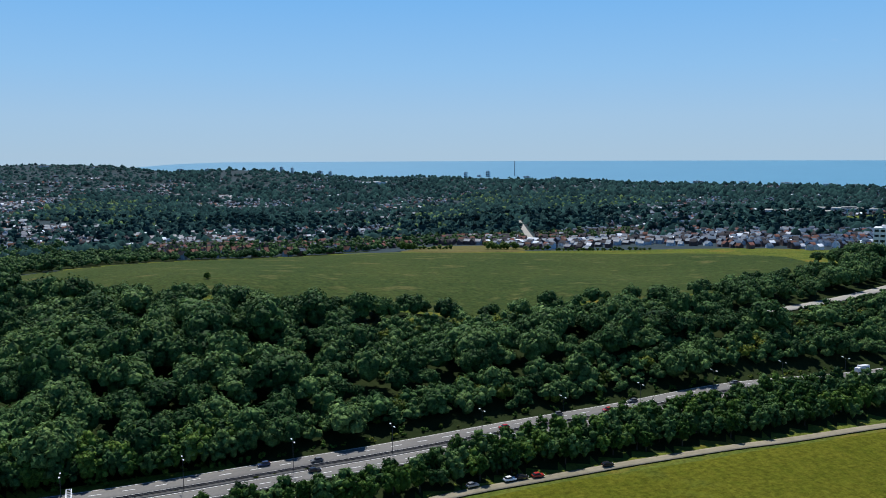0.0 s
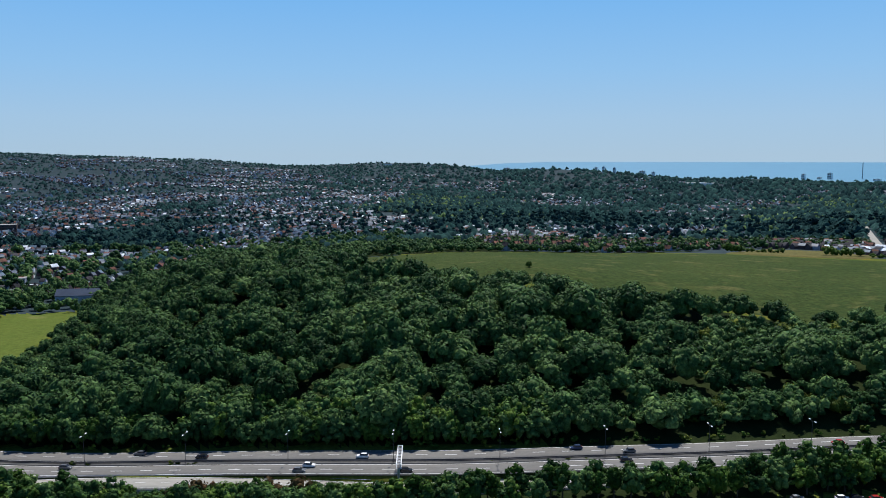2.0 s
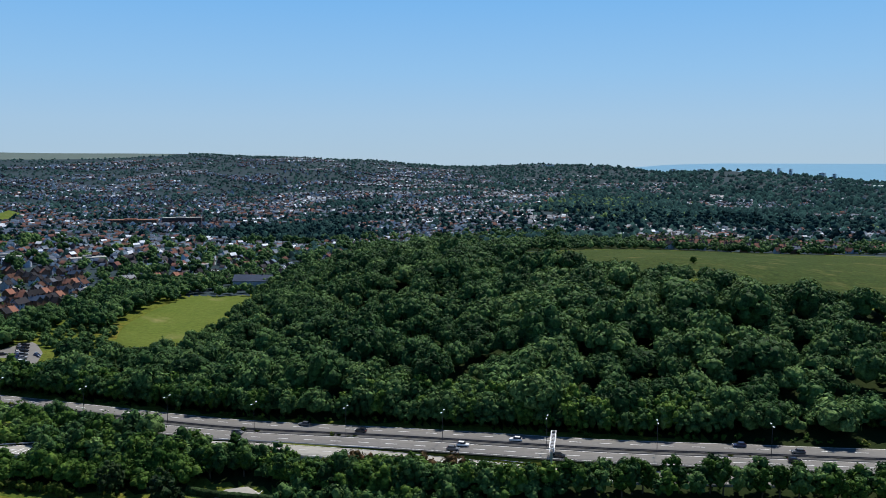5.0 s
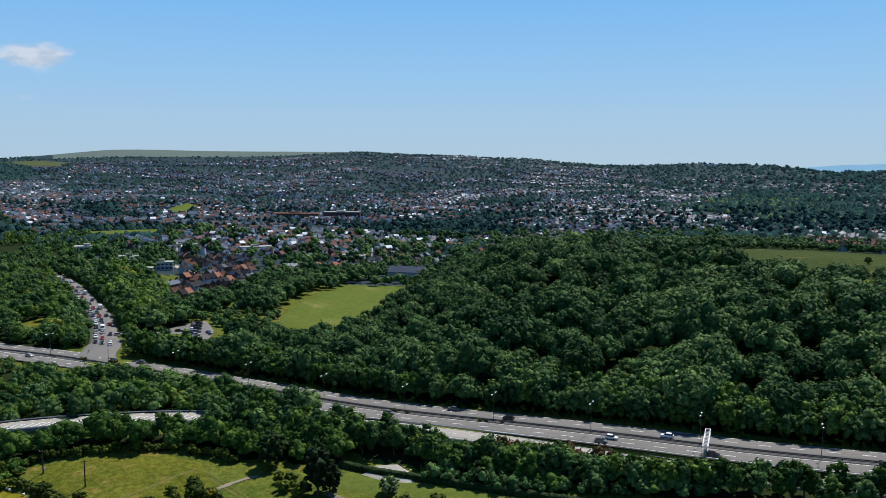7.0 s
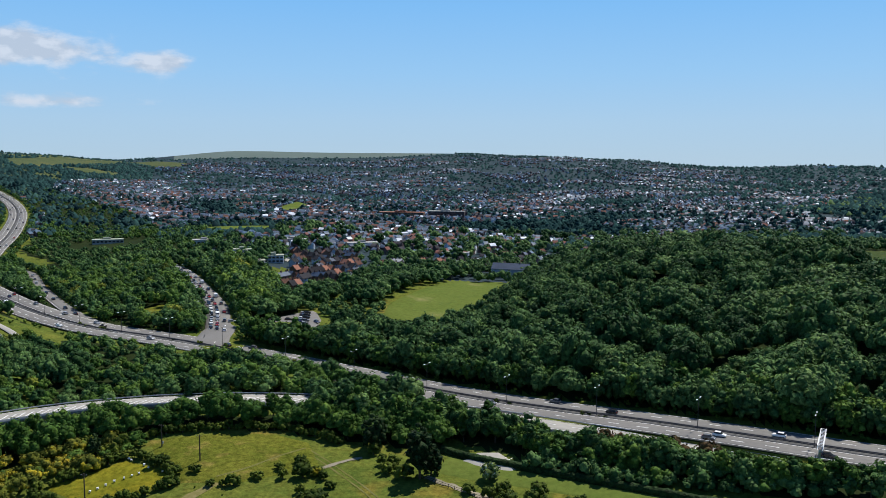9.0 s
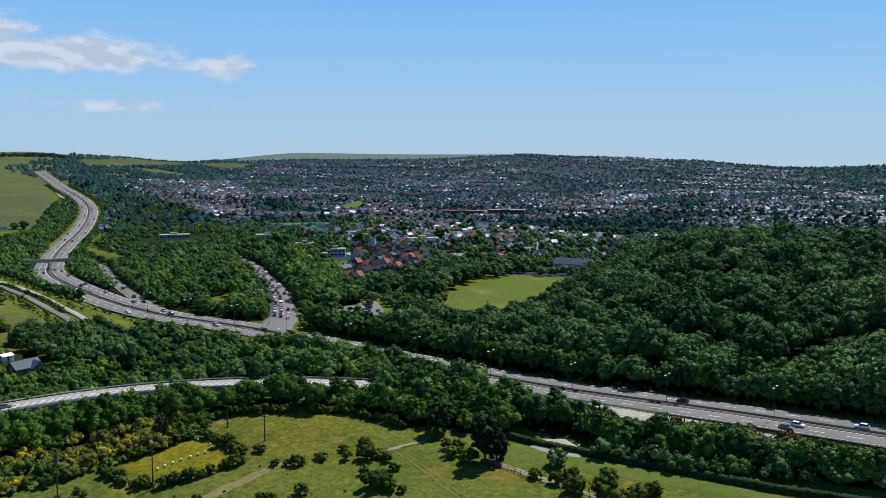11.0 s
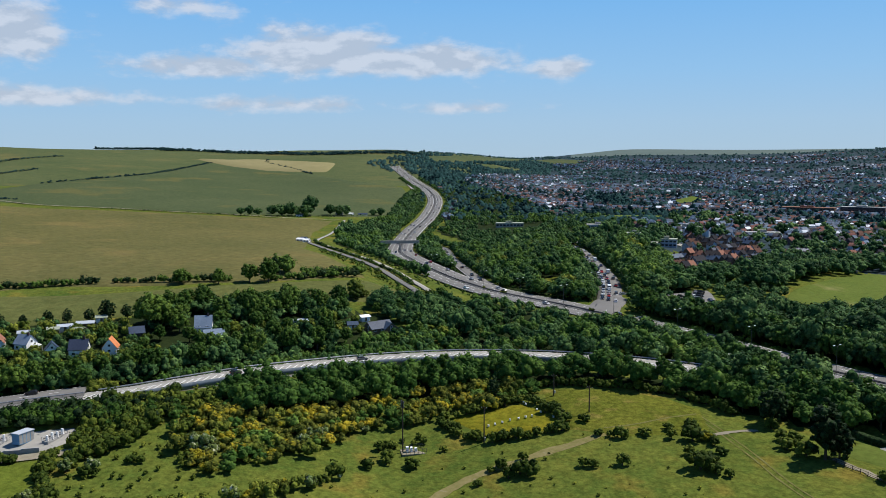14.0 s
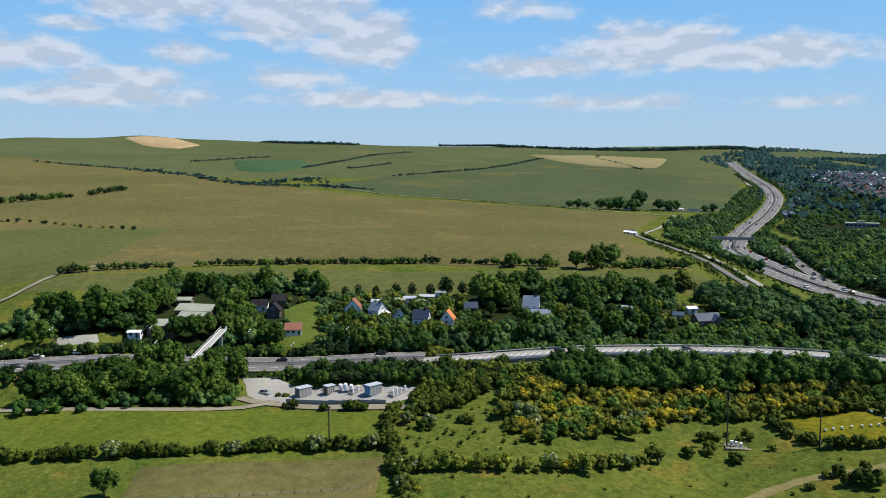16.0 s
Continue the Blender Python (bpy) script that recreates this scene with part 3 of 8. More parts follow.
LOWER_FIELD = [(-440, -61), (-443, 1), (-450, 89), (-403, 169), (-372, 260), (-342, 273), (-325, 248), (-348, 204), (-374, 128), (-401, 52), (-403, 0), (-411, -36), (-420, -63)]
NORTH_FIELD = [(-1309, 213), (-1078, 360), (-917, 461), (-850, 560), (-834, 618), (-1052, 824), (-1158, 895), (-1323, 894), (-1513, 928), (-1876, 884), (-1574, 618), (-1463, 400)]
GREEN_FIELD = [(-699, -138), (-712, -46), (-713, 5), (-509, -32), (-446, -54), (-452, -110)]
COW_FIELD = [(-289, -70), (-271, 10), (-270, 24), (-252, 64), (-226, 54), (-232, 5), (-252, -70)]
TAN_FIELD = [(-225, -10), (-224, 16), (-218, 52), (-196, 44), (-170, 30), (-180, -20)]
BEE_FIELD = [(-206, 177), (-200, 186), (-194, 197), (-182, 196), (-169, 192), (-175, 183), (-184, 175)]
NEAR_FIELD = [(127, 225), (154, 224), (181, 220), (206, 215), (248, 208), (297, 205), (330, 200), (330, 120), (140, 130), (100, 190)]
MEADOW_PLOT = [(-196, 211), (-176, 223), (-159, 229), (-146, 228), (-133, 214), (-150, 196), (-168, 190), (-180, 198)]
YARD_HEDGE = [(-306, 30), (-305, 38), (-295, 57), (-280, 78), (-268, 101), (-259, 108), (-257, 99), (-261, 84), (-273, 76), (-288, 55), (-298, 37)]
VILLAGE = [(-300, 20), (-345, -20), (-400, 0), (-405, 60), (-372, 125), (-345, 200), (-305, 228), (-280, 205), (-288, 120)]
ESTATE = [(-300, 446), (-326, 470), (-338, 510), (-362, 545), (-385, 590), (-380, 640), (-350, 640), (-318, 585), (-296, 533), (-282, 488), (-276, 440)]


# ---- roads of the plan: centre lines, half width ----
MAIN_LINE = [(-1563, 1190), (-1245, 994), (-1110, 917), (-980, 822), (-818, 674), (-710, 562), (-640, 495), (-560, 430), (-476, 374), (-402, 337), (-340, 319), (-282, 309),
             (-229, 301), (-189, 299), (-150, 295.3), (-112, 289.7), (-66, 282.8), (-20, 274.7), (26, 269.2), (87, 267), (134, 265.4), (186, 264.3), (236, 259.6), (296, 252.8), (361, 247), (450, 239), (600, 223)]
NORTH_LINE = [(-345, -160), (-335, -90), (-326, -40), (-319, 0), (-315, 29), (-303, 62), (-292, 88)]
RAMP_LINE = [(-300, 70), (-286, 96), (-278, 122), (-270, 155), (-260, 187), (-245, 211), (-225, 228), (-200, 241), (-168, 255), (-135, 264), (-100, 268), (-60, 265), (-30, 259.8), (10, 253.2), (60, 252.6), (105, 254)]
QUEUE_LINE = [(-246, 308), (-264, 333), (-302, 380), (-348, 423), (-392, 462), (-425, 488), (-480, 525)]
MERGE_LINE = [(-276, 307), (-313, 317), (-362, 338), (-411, 367), (-471, 409), (-514, 443), (-560, 478), (-600, 500)]
OLD_ROAD = [(-322, 262), (-342, 277), (-378, 291), (-429, 311), (-495, 334), (-576, 366), (-637, 393), (-717, 462), (-816, 543)]
PARK_ROAD = [(-268, 342), (-254, 360), (-240, 370), (-226, 362)]
TRACK_S = [(90, 230), (117, 232), (147, 230), (180, 227), (212, 221), (246, 214), (291, 211), (340, 205)]
SOUTH_ROAD = [(330, 322), (354, 329), (382, 335), (423, 342), (474, 354), (536, 374), (600, 400)]
TRACK_N = [(-310, -100), (-293, -63), (-281, -27), (-275, -2), (-274, 20), (-280, 32)]
STREET = [(530, 832), (622, 995), (714, 1157), (806, 1320)]
STREET_GAP = [(521, 837), (539, 827), (815, 1315), (797, 1325)]
HOUSE_BAND = [(105, 770), (144, 778), (262, 812), (335, 845), (405, 885), (478, 838), (524, 850), (600, 800), (740, 860), (700, 905), (585, 950), (490, 995), (420, 1010), (322, 1040), (190, 1020), (110, 950)]
TREE_BAND = [(-60, 690), (10, 700), (105, 742), (262, 800), (335, 838), (330, 850), (262, 816), (120, 775), (110, 900), (60, 900), (-30, 860), (-70, 760)]
FARM_TRACK = [(-405, -80), (-419, -68), (-432, -60), (-445, -52), (-470, -30)]
WORN_TRACK = [(-167, 132), (-168.5, 141), (-169, 149), (-168.2, 157.2), (-164.8, 167.1), (-161.2, 177.1), (-157.1, 187.4), (-155.9, 193.9)]
FOOTPATH = [(-158.1, 196.7), (-153, 204.2), (-148.4, 215.9), (-144.2, 224.3)]
RUTS = [(-144, 223.6), (-131.4, 217.1), (-115.6, 208), (-102.3, 199.5), (-91.4, 194), (-78, 188)]
GATE_PATH = [(-132.8, 211), (-128.3, 220.4), (-124.1, 225.2)]
FENCE_PATH = [(-100, 220.5), (-88.5, 217.2), (-79.2, 214.2), (-72.3, 212.3), (-60, 209)]


def along(line, step=6.0):
    p = smooth_line(line, step)
    d = np.gradient(p, axis=0)
    d /= np.linalg.norm(d, axis=1)[:, None]
    return p, np.stack([-d[:, 1], d[:, 0]], 1)


def run_level(p, lift):
    """Height along a road: the land, evened out over about 60 m."""
    z = land(p[:, 0], p[:, 1])
    k = np.ones(9) / 9
    return np.convolve(np.pad(z, 4, mode="edge"), k, "valid") + lift


ROADS = {}
for key, line, half, lift in (("main", MAIN_LINE, 12.5, 0.6), ("north", NORTH_LINE, 11.5, 1.6), ("ramp", RAMP_LINE, 5.2, 2.8), ("queue", QUEUE_LINE, 6.5, 0.5), ("merge", MERGE_LINE, 4.2, 0.5),
                              ("old", OLD_ROAD, 6.0, 0.5), ("park", PARK_ROAD, 5.0, 0.5), ("track_s", TRACK_S, 2.6, 0.3), ("south", SOUTH_ROAD, 5.0, 0.5), ("track_n", TRACK_N, 2.2, 0.3)):
    p, side = along(line)
    z = run_level(p, lift)
    if key == "ramp":   # rises from the valley road on to its wall and comes down beside the bypass
        n = len(z)
        f = np.linspace(0, 1, n)
        z += -2.2 * np.clip(1 - f / 0.15, 0, 1) - 2.5 * np.clip((f - 0.6) / 0.2, 0, 1)
    ROADS[key] = (p, side, z, half)


def ground(x, y):
    """The land as it is shaped to the roads."""
    x, y = np.atleast_1d(np.asarray(x, float)), np.atleast_1d(np.asarray(y, float))
    z = land(x, y)
    for key, (p, side, rz, half) in ROADS.items():
        near = (x > p[:, 0].min() - 45) & (x < p[:, 0].max() + 45) & (y > p[:, 1].min() - 45) & (y < p[:, 1].max() + 45)
        idx = np.nonzero(near)[0]
        for s in range(0, len(idx), 20000):
            k = idx[s:s + 20000]
            d2 = (x[k, None] - p[:, 0]) ** 2 + (y[k, None] - p[:, 1]) ** 2
            j = d2.argmin(1)
            d = np.sqrt(d2[np.arange(len(k)), j])
            w = np.clip(1 - (d - half - 4) / 16, 0, 1)
            w = w * w * (3 - 2 * w)
            drop = (0.9 if key in ("main", "north") else 0.5) if key != "ramp" else np.clip(rz - land(p[:, 0], p[:, 1]), 0.7, 3.2)[j]
            z[k] += (rz[j] - drop - z[k]) * w
    return z


def road_gap(x, y):
    """Metres from the nearest road's edge."""
    x, y = np.atleast_1d(np.asarray(x, float)), np.atleast_1d(np.asarray(y, float))
    best = np.full(x.shape, 1e9)
    for p, side, rz, half in ROADS.values():
        for s in range(0, len(x), 20000):
            d2 = (x[s:s + 20000, None] - p[:, 0]) ** 2 + (y[s:s + 20000, None] - p[:, 1]) ** 2
            best[s:s + 20000] = np.minimum(best[s:s + 20000], np.sqrt(d2.min(1)) - half)
    return best


# one sheet of ground to the horizon, finer towards the middle
rings = np.concatenate([[0.02], 25 * (4960 / 25) ** (np.arange(230) / 229.0)])
turns = np.radians(np.concatenate([np.arange(28, 202, 0.55), np.arange(202, 388, 4.0)]))
nr, na = len(rings), len(turns)
GX, GY = rings[:, None] * np.cos(turns), rings[:, None] * np.sin(turns)
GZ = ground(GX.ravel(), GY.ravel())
i, j = np.meshgrid(np.arange(nr - 1), np.arange(na), indexing="ij")
a, b, c, d = i * na + j, (i + 1) * na + j, (i + 1) * na + (j + 1) % na, i * na + (j + 1) % na
gtris = np.concatenate([np.stack([a, b, c], -1).reshape(-1, 3), np.stack([a, c, d], -1).reshape(-1, 3)])
mx, my = GX.ravel()[gtris].mean(1), GY.ravel()[gtris].mean(1)
md, mh = np.hypot(mx, my), np.degrees(np.arctan2(my, mx))
shade_of = np.zeros(len(gtris), int)
shade_of[(mh > 28) & (mh < 130) & (md > 640) | (mh >= 130) & (mh < 134.5) & (md > 1700)] = 2          # gardens and streets of the town, in the haze-blue ground colour
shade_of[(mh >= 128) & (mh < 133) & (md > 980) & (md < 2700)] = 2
for o in (HILL_FIELD, STRIP_FIELD, PARK):
    shade_of[inside(mx, my, o)] = 0
# tree shade is put into the dark ground colour of these plots
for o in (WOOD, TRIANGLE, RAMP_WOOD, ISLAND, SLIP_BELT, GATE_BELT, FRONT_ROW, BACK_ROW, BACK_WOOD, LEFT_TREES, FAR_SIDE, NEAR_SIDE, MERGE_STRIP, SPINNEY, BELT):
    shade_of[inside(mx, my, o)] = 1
shade_of[inside(mx, my, [(60, 277), (361, 256), (480, 250), (480, 285), (60, 300)])] = 1   # shade on the verge below the wood, put in as dark ground colour
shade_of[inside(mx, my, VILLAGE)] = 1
shade_of[inside(mx, my, [(-352, 34), (-320, 34), (-316, 62), (-350, 62)])] = 0   # the bungalow's lawn
shade_of[(md > 1500) & ((mh > 130) | (mh < -90)) & (shade_of == 0)] = 3
shade_of[(mh > 113.5) & (mh < 131) & (md > 3700)] = 4   # bare down behind the town, in turf blued for haze
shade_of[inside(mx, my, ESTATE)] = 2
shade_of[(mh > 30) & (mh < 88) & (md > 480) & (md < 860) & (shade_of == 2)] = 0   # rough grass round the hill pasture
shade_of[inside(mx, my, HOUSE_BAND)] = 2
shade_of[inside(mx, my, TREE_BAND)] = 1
for o in (HILL_FIELD, STRIP_FIELD, PARK):
    shade_of[inside(mx, my, o)] = 0
ob = new("ground", mesh("ground", np.stack([GX.ravel(), GY.ravel(), GZ], 1), gtris, [GRASS, BANK, HAZE_GARDEN, FAR_GRASS, HAZE_DOWN], shade_of))
ob.data.polygons.foreach_set("use_smooth", [True] * len(ob.data.polygons))
tagged(ob, "rolling chalk downland covered in rough grass", "ground", kind="structure")

# the sea beyond the coast: a sheet tilted up to the camera's horizon line
sa = np.radians(np.linspace(18, 84, 100))


def coast(a):
    """Distance of the shore by heading in degrees."""
    return np.interp(a, [18, 36, 45, 55, 64, 71, 78, 84], [2900, 3200, 3500, 3900, 4200, 4250, 4330, 4600])


def shore_rise(a):
    return np.interp(a, [18, 36, 45, 55, 64, 71, 78, 84], [-1, -2.5, -3, -3, 3, 5, 15, 30])


sv = []
for f in np.linspace(0, 1, 26):
    for h in sa:
        hd = math.degrees(h)
        r = coast(hd) - 80 + (4970 - coast(hd) + 80) * f
        far_z = np.interp(hd, [64, 78, 81, 84], [74, 74, 66, 45])
        sv.append((r * math.cos(h), r * math.sin(h), shore_rise(hd) + (far_z - shore_rise(hd)) * f))
i, j = np.meshgrid(np.arange(25), np.arange(99), indexing="ij")
a, b, c, d = i * 100 + j, (i + 1) * 100 + j, (i + 1) * 100 + j + 1, i * 100 + j + 1
tagged(new("sea", mesh("sea", sv, np.concatenate([np.stack([a, b, c], -1).reshape(-1, 3), np.stack([a, c, d], -1).reshape(-1, 3)]), SEA)),
       "calm blue sea out to the hazy horizon", "sea", kind="structure")


# ---- fields laid on the ground ----
from mathutils.geometry import delaunay_2d_cdt


def field(name, outline, step, lift, mat, label):
    pts = []
    for k in range(len(outline)):
        a, b = np.array(outline[k], float), np.array(outline[(k + 1) % len(outline)], float)
        n = max(1, int(np.linalg.norm(b - a) / step))
        pts += [tuple(a + (b - a) * q / n) for q in range(n)]
    rim = len(pts)
    xs, ys = [p[0] for p in pts], [p[1] for p in pts]
    gx, gy = np.meshgrid(np.arange(min(xs), max(xs), step), np.arange(min(ys), max(ys), step))
    gx, gy = gx.ravel(), gy.ravel()
    keep = inside(gx, gy, outline)
    pts += list(zip(gx[keep], gy[keep]))
    co, _, faces, *_ = delaunay_2d_cdt([Vector(p) for p in pts], [], [list(range(rim))], 1, 1e-3)
    x, y = np.array([c[0] for c in co]), np.array([c[1] for c in co])
    z = ground(x, y) + lift
    tris = [f if len(f) == 3 else None for f in faces]
    tris = np.array([t for t in tris if t], np.int32)
    ar = (x[tris[:, 1]] - x[tris[:, 0]]) * (y[tris[:, 2]] - y[tris[:, 0]]) - (x[tris[:, 2]] - x[tris[:, 0]]) * (y[tris[:, 1]] - y[tris[:, 0]])
    tris[ar < 0] = tris[ar < 0][:, ::-1]
    n0 = len(x)   # the turf slopes down to the ground all round
    tx, ty = np.roll(x[:rim], -1) - np.roll(x[:rim], 1), np.roll(y[:rim], -1) - np.roll(y[:rim], 1)
    tl = np.hypot(tx, ty) + 1e-9
    turn = 1 if (x[:rim] * np.roll(y[:rim], -1) - np.roll(x[:rim], -1) * y[:rim]).sum() > 0 else -1
    ox, oy = x[:rim] + turn * ty / tl * (2.5 * lift + 0.6), y[:rim] - turn * tx / tl * (2.5 * lift + 0.6)
    x, y, z = np.concatenate([x, ox]), np.concatenate([y, oy]), np.concatenate([z, ground(ox, oy) - 0.15])
    k = np.arange(rim)
    slope = np.concatenate([np.stack([k, n0 + k, n0 + (k + 1) % rim], 1), np.stack([k, n0 + (k + 1) % rim, (k + 1) % rim], 1)])
    tris = np.concatenate([tris, slope if turn > 0 else slope[:, ::-1]])
    ob = new(name, mesh(name, np.stack([x, y, z], 1), tris, mat))
    ob.data.polygons.foreach_set("use_smooth", [True] * len(ob.data.polygons))
    return tagged(ob, label, "field", kind="structure")


field("park_lawn", PARK, 12, 0.5, MOWN, "mown park grass between dark trees")
field("hill_pasture", HILL_FIELD, 12, 0.4, HILL_GRASS, "open hilltop pasture above the wood")
field("strip_pasture", STRIP_FIELD, 18, 0.9, DRY_GRASS, "dry tan strip of grass behind the hill pasture")
field("down_pasture", DOWN_FIELD, 22, 0.45, DRY_GRASS, "wide dry downland pasture with bare brown patches")
field("lower_pasture", LOWER_FIELD, 9, 0.35, DOWN_TURF, "narrow olive pasture below a hedge")
field("north_crop", NORTH_FIELD, 34, 0.9, GREEN_CROP, "green downland crop beside the bypass")
field("green_pasture", GREEN_FIELD, 14, 0.62, DOWN_TURF, "fresh green corner of the down")
field("cow_pasture", COW_FIELD, 9, 0.3, PADDOCK, "flat green paddock behind a hedge")
field("tan_pasture", TAN_FIELD, 8, 0.35, DRY_GRASS, "dry tan paddock with young saplings")
field("bee_plot", BEE_FIELD, 6, 0.15, BUTTERCUP, "yellow flowering plot with a row of hives")
field("near_pasture", NEAR_FIELD, 12, 0.35, OLIVE, "olive pasture sloping up beside a stony track")
field("meadow_plot", MEADOW_PLOT, 7, 0.12, MEADOW, "rough meadow crossed by trodden paths")
field("pale_crop", [(-1972, 905), (-1922, 1031), (-1669, 1090), (-1518, 971), (-1639, 907)], 50, 3, PALE_CROP, "pale strip of stubble on the far down")
field("bare_field", [(-3036, -89), (-3124, -33), (-3035, 59), (-2581, 112), (-2470, 62), (-2728, -30)], 60, 4, WHEAT_CROP, "bare sandy field on the far hill")
field("bluish_crop", [(-1863, 160), (-1878, 296), (-1760, 298), (-1622, 201), (-1662, 153)], 50, 3, TEAL_CROP, "bluish green crop in the dry valley")
field("far_pasture", WEST_PASTURE, 45, 2.5, GREEN_CROP, "pale green pasture on the ridge above the side valley")
field("far_pasture", WEST_PADDOCK, 40, 2.5, FAR_GRASS, "green paddock among woods in the side valley")
field("far_pasture", WEST_CORNER, 45, 2.5, GREEN_CROP, "small green pasture among far houses")
field("glade", [(-338, 353), (-336, 375), (-322, 366), (-310, 347), (-315, 335)], 8, 0.5, MEADOW, "grassy glade between the slip roads")
field("recreation_ground", [(-884, 1289), (-966, 1483), (-899, 1420), (-808, 1222)], 30, 1.5, MOWN, "mown green among the town houses")
field("recreation_ground", [(-682, 807), (-610, 890), (-560, 820), (-585, 756), (-619, 732)], 25, 1.2, MOWN, "mown playing field among the town houses")
field("allotment_field", [(1127, 907), (1310, 918), (1103, 773), (1007, 788)], 30, 1.5, MOWN, "small green field at the edge of the estate")


# ---- road surfaces ----
def ribbon(name, key, lo, hi, lift, mat, label, wall=0.0, wall_mat=None, kind="structure", category="road", skip=(0, 1)):
    """A strip of road between two offsets from a centre line; wall: depth of its sides."""
    p, side, z, half = ROADS[key]
    n0, n1 = int(skip[0] * len(p)), max(2, int(skip[1] * len(p)))
    p, side, z = p[n0:n1], side[n0:n1], z[n0:n1]
    cuts = np.linspace(lo, hi, 4)
    rows = [np.column_stack([p + side * o, z + lift - 0.02 * abs(o - (lo + hi) / 2)]) for o in cuts]
    if wall:
        low = lambda r: np.column_stack([r[:, :2], r[:, 2] - wall])
        rows = [low(rows[0])] + rows + [low(rows[-1])]
    n, w = len(p), len(rows)
    v = np.concatenate(rows)
    t, s = [], []
    for r in range(w - 1):
        k = np.arange(n - 1)
        a, b, c, d = r * n + k, r * n + k + 1, (r + 1) * n + k + 1, (r + 1) * n + k
        t += [np.stack([a, b, c], 1), np.stack([a, c, d], 1)]
        s += [1 if wall and r in (0, w - 2) else 0] * (2 * (n - 1))
    ob = new(name, mesh(name, v, np.concatenate(t), [mat, wall_mat or BANK], s))
    return tagged(ob, label, category, kind=kind)


def dashes(name, key, offset, length, gap, width, lift, parent, skip=(0, 1)):
    """Painted line along a road, in dashes, joined."""
    p, side, z, half = ROADS[key]
    n0, n1 = int(skip[0] * len(p)), max(2, int(skip[1] * len(p)))
    p, side, z = p[n0:n1], side[n0:n1], z[n0:n1]
    s = np.concatenate([[0], np.cumsum(np.linalg.norm(np.diff(p, axis=0), axis=1))])
    v, t = [], []
    for q in np.arange(0, s[-1] - length, length + gap):
        e = []
        for u in (q, q + length):
            c = np.array([np.interp(u, s, p[:, 0]), np.interp(u, s, p[:, 1])])
            o = np.array([np.interp(u, s, side[:, 0]), np.interp(u, s, side[:, 1])])
            zz = np.interp(u, s, z) + lift
            for w in (offset - width / 2, offset + width / 2):
                e.append((*(c + o * w), zz))
        k = len(v)
        v += e
        t += [(k, k + 2, k + 3), (k, k + 3, k + 1)]
    ob = new(name, mesh(name, v, t, PAINT))
    ob.parent = parent
    return tagged(ob, kind="stuff")


for sgn, nm in ((1, "far"), (-1, "near")):
    lo, hi = sorted((sgn * 1.6, sgn * 11.4))
    way_ob = ribbon("road", "main", lo, hi, 0.0, ASPHALT, "grey two-lane carriageway of a dual carriageway", 1.6)
    dashes("lane_dashes", "main", sgn * 6.6, 4.0, 6.0, 0.34, 0.06, way_ob)
    dashes("edge_line", "main", sgn * 2.4, 11.0, 0.5, 0.22, 0.06, way_ob)
    dashes("edge_line", "main", sgn * 10.4, 11.0, 0.5, 0.22, 0.06, way_ob)
    way_ob = ribbon("road", "north", *sorted((sgn * 1.2, sgn * 10.8)), 0.0, ASPHALT, "grey two-lane carriageway through the valley", 2.5)
    dashes("lane_dashes", "north", sgn * 6.0, 3.0, 6.0, 0.3, 0.06, way_ob)
    dashes("edge_line", "north", sgn * 10.1, 11.0, 0.5, 0.2, 0.06, way_ob)
ribbon("central_reservation", "main", -1.5, 1.5, -0.06, DARK_ASPHALT, "dark strip between the carriageways", 0.8, category="verge")
ribbon("central_reservation", "north", -1.1, 1.1, -0.06, DARK_ASPHALT, "dark strip between the valley carriageways", 0.8, category="verge")
way_ob = ribbon("road", "ramp", -5.0, 5.0, 0.0, PALE_ROAD, "pale curving slip road on a walled bank", 5.0, CONCRETE)
dashes("lane_dashes", "ramp", 0.3, 3.0, 5.0, 0.25, 0.1, way_ob)
dashes("edge_line", "ramp", 4.2, 11.0, 0.5, 0.2, 0.1, way_ob)
dashes("edge_line", "ramp", -4.2, 11.0, 0.5, 0.2, 0.1, way_ob)
p, side, z, half = ROADS["ramp"]   # slanting white stripes along the outer lane of the slip road and at its end
run = np.concatenate([[0], np.cumsum(np.linalg.norm(np.diff(p, axis=0), axis=1))])
v, t = [], []
end_run = float(np.interp(-36, p[:, 0], run))
for u in np.concatenate([np.arange(14, 0.5 * run[-1], 2.7), np.arange(end_run, end_run + 48, 2.7)]):
    for w, o in ((u, -4.1), (u + 0.5, -4.1), (u + 4.1, 0.9), (u + 3.6, 0.9)):
        v.append([float(np.interp(w, run, c)) for c in (p[:, 0] + side[:, 0] * o, p[:, 1] + side[:, 1] * o, z - 0.02 * abs(o) + 0.07)])
    m = len(v)
    t += [(m - 4, m - 3, m - 2), (m - 4, m - 2, m - 1)]
ob = new("hatching", mesh("hatching", v, t, PAINT))
ob.parent = way_ob
tagged(ob, kind="stuff")
# the grassy wedge between the slip road's end and the bypass
(mp, ms, mz, _), (rp, rs, rz, _) = ROADS["main"], ROADS["ramp"]
m_edge, r_edge = mp - ms * 11.4, rp + rs * 5.0
wx = np.arange(-84.0, 24.0, 3.0)
keep_m, keep_r = np.argsort(m_edge[:, 0]), np.nonzero(r_edge[:, 0] > -120)[0]
y_hi, z_hi = np.interp(wx, m_edge[keep_m, 0], m_edge[keep_m, 1]) + 0.4, np.interp(wx, m_edge[keep_m, 0], mz[keep_m]) - 0.02
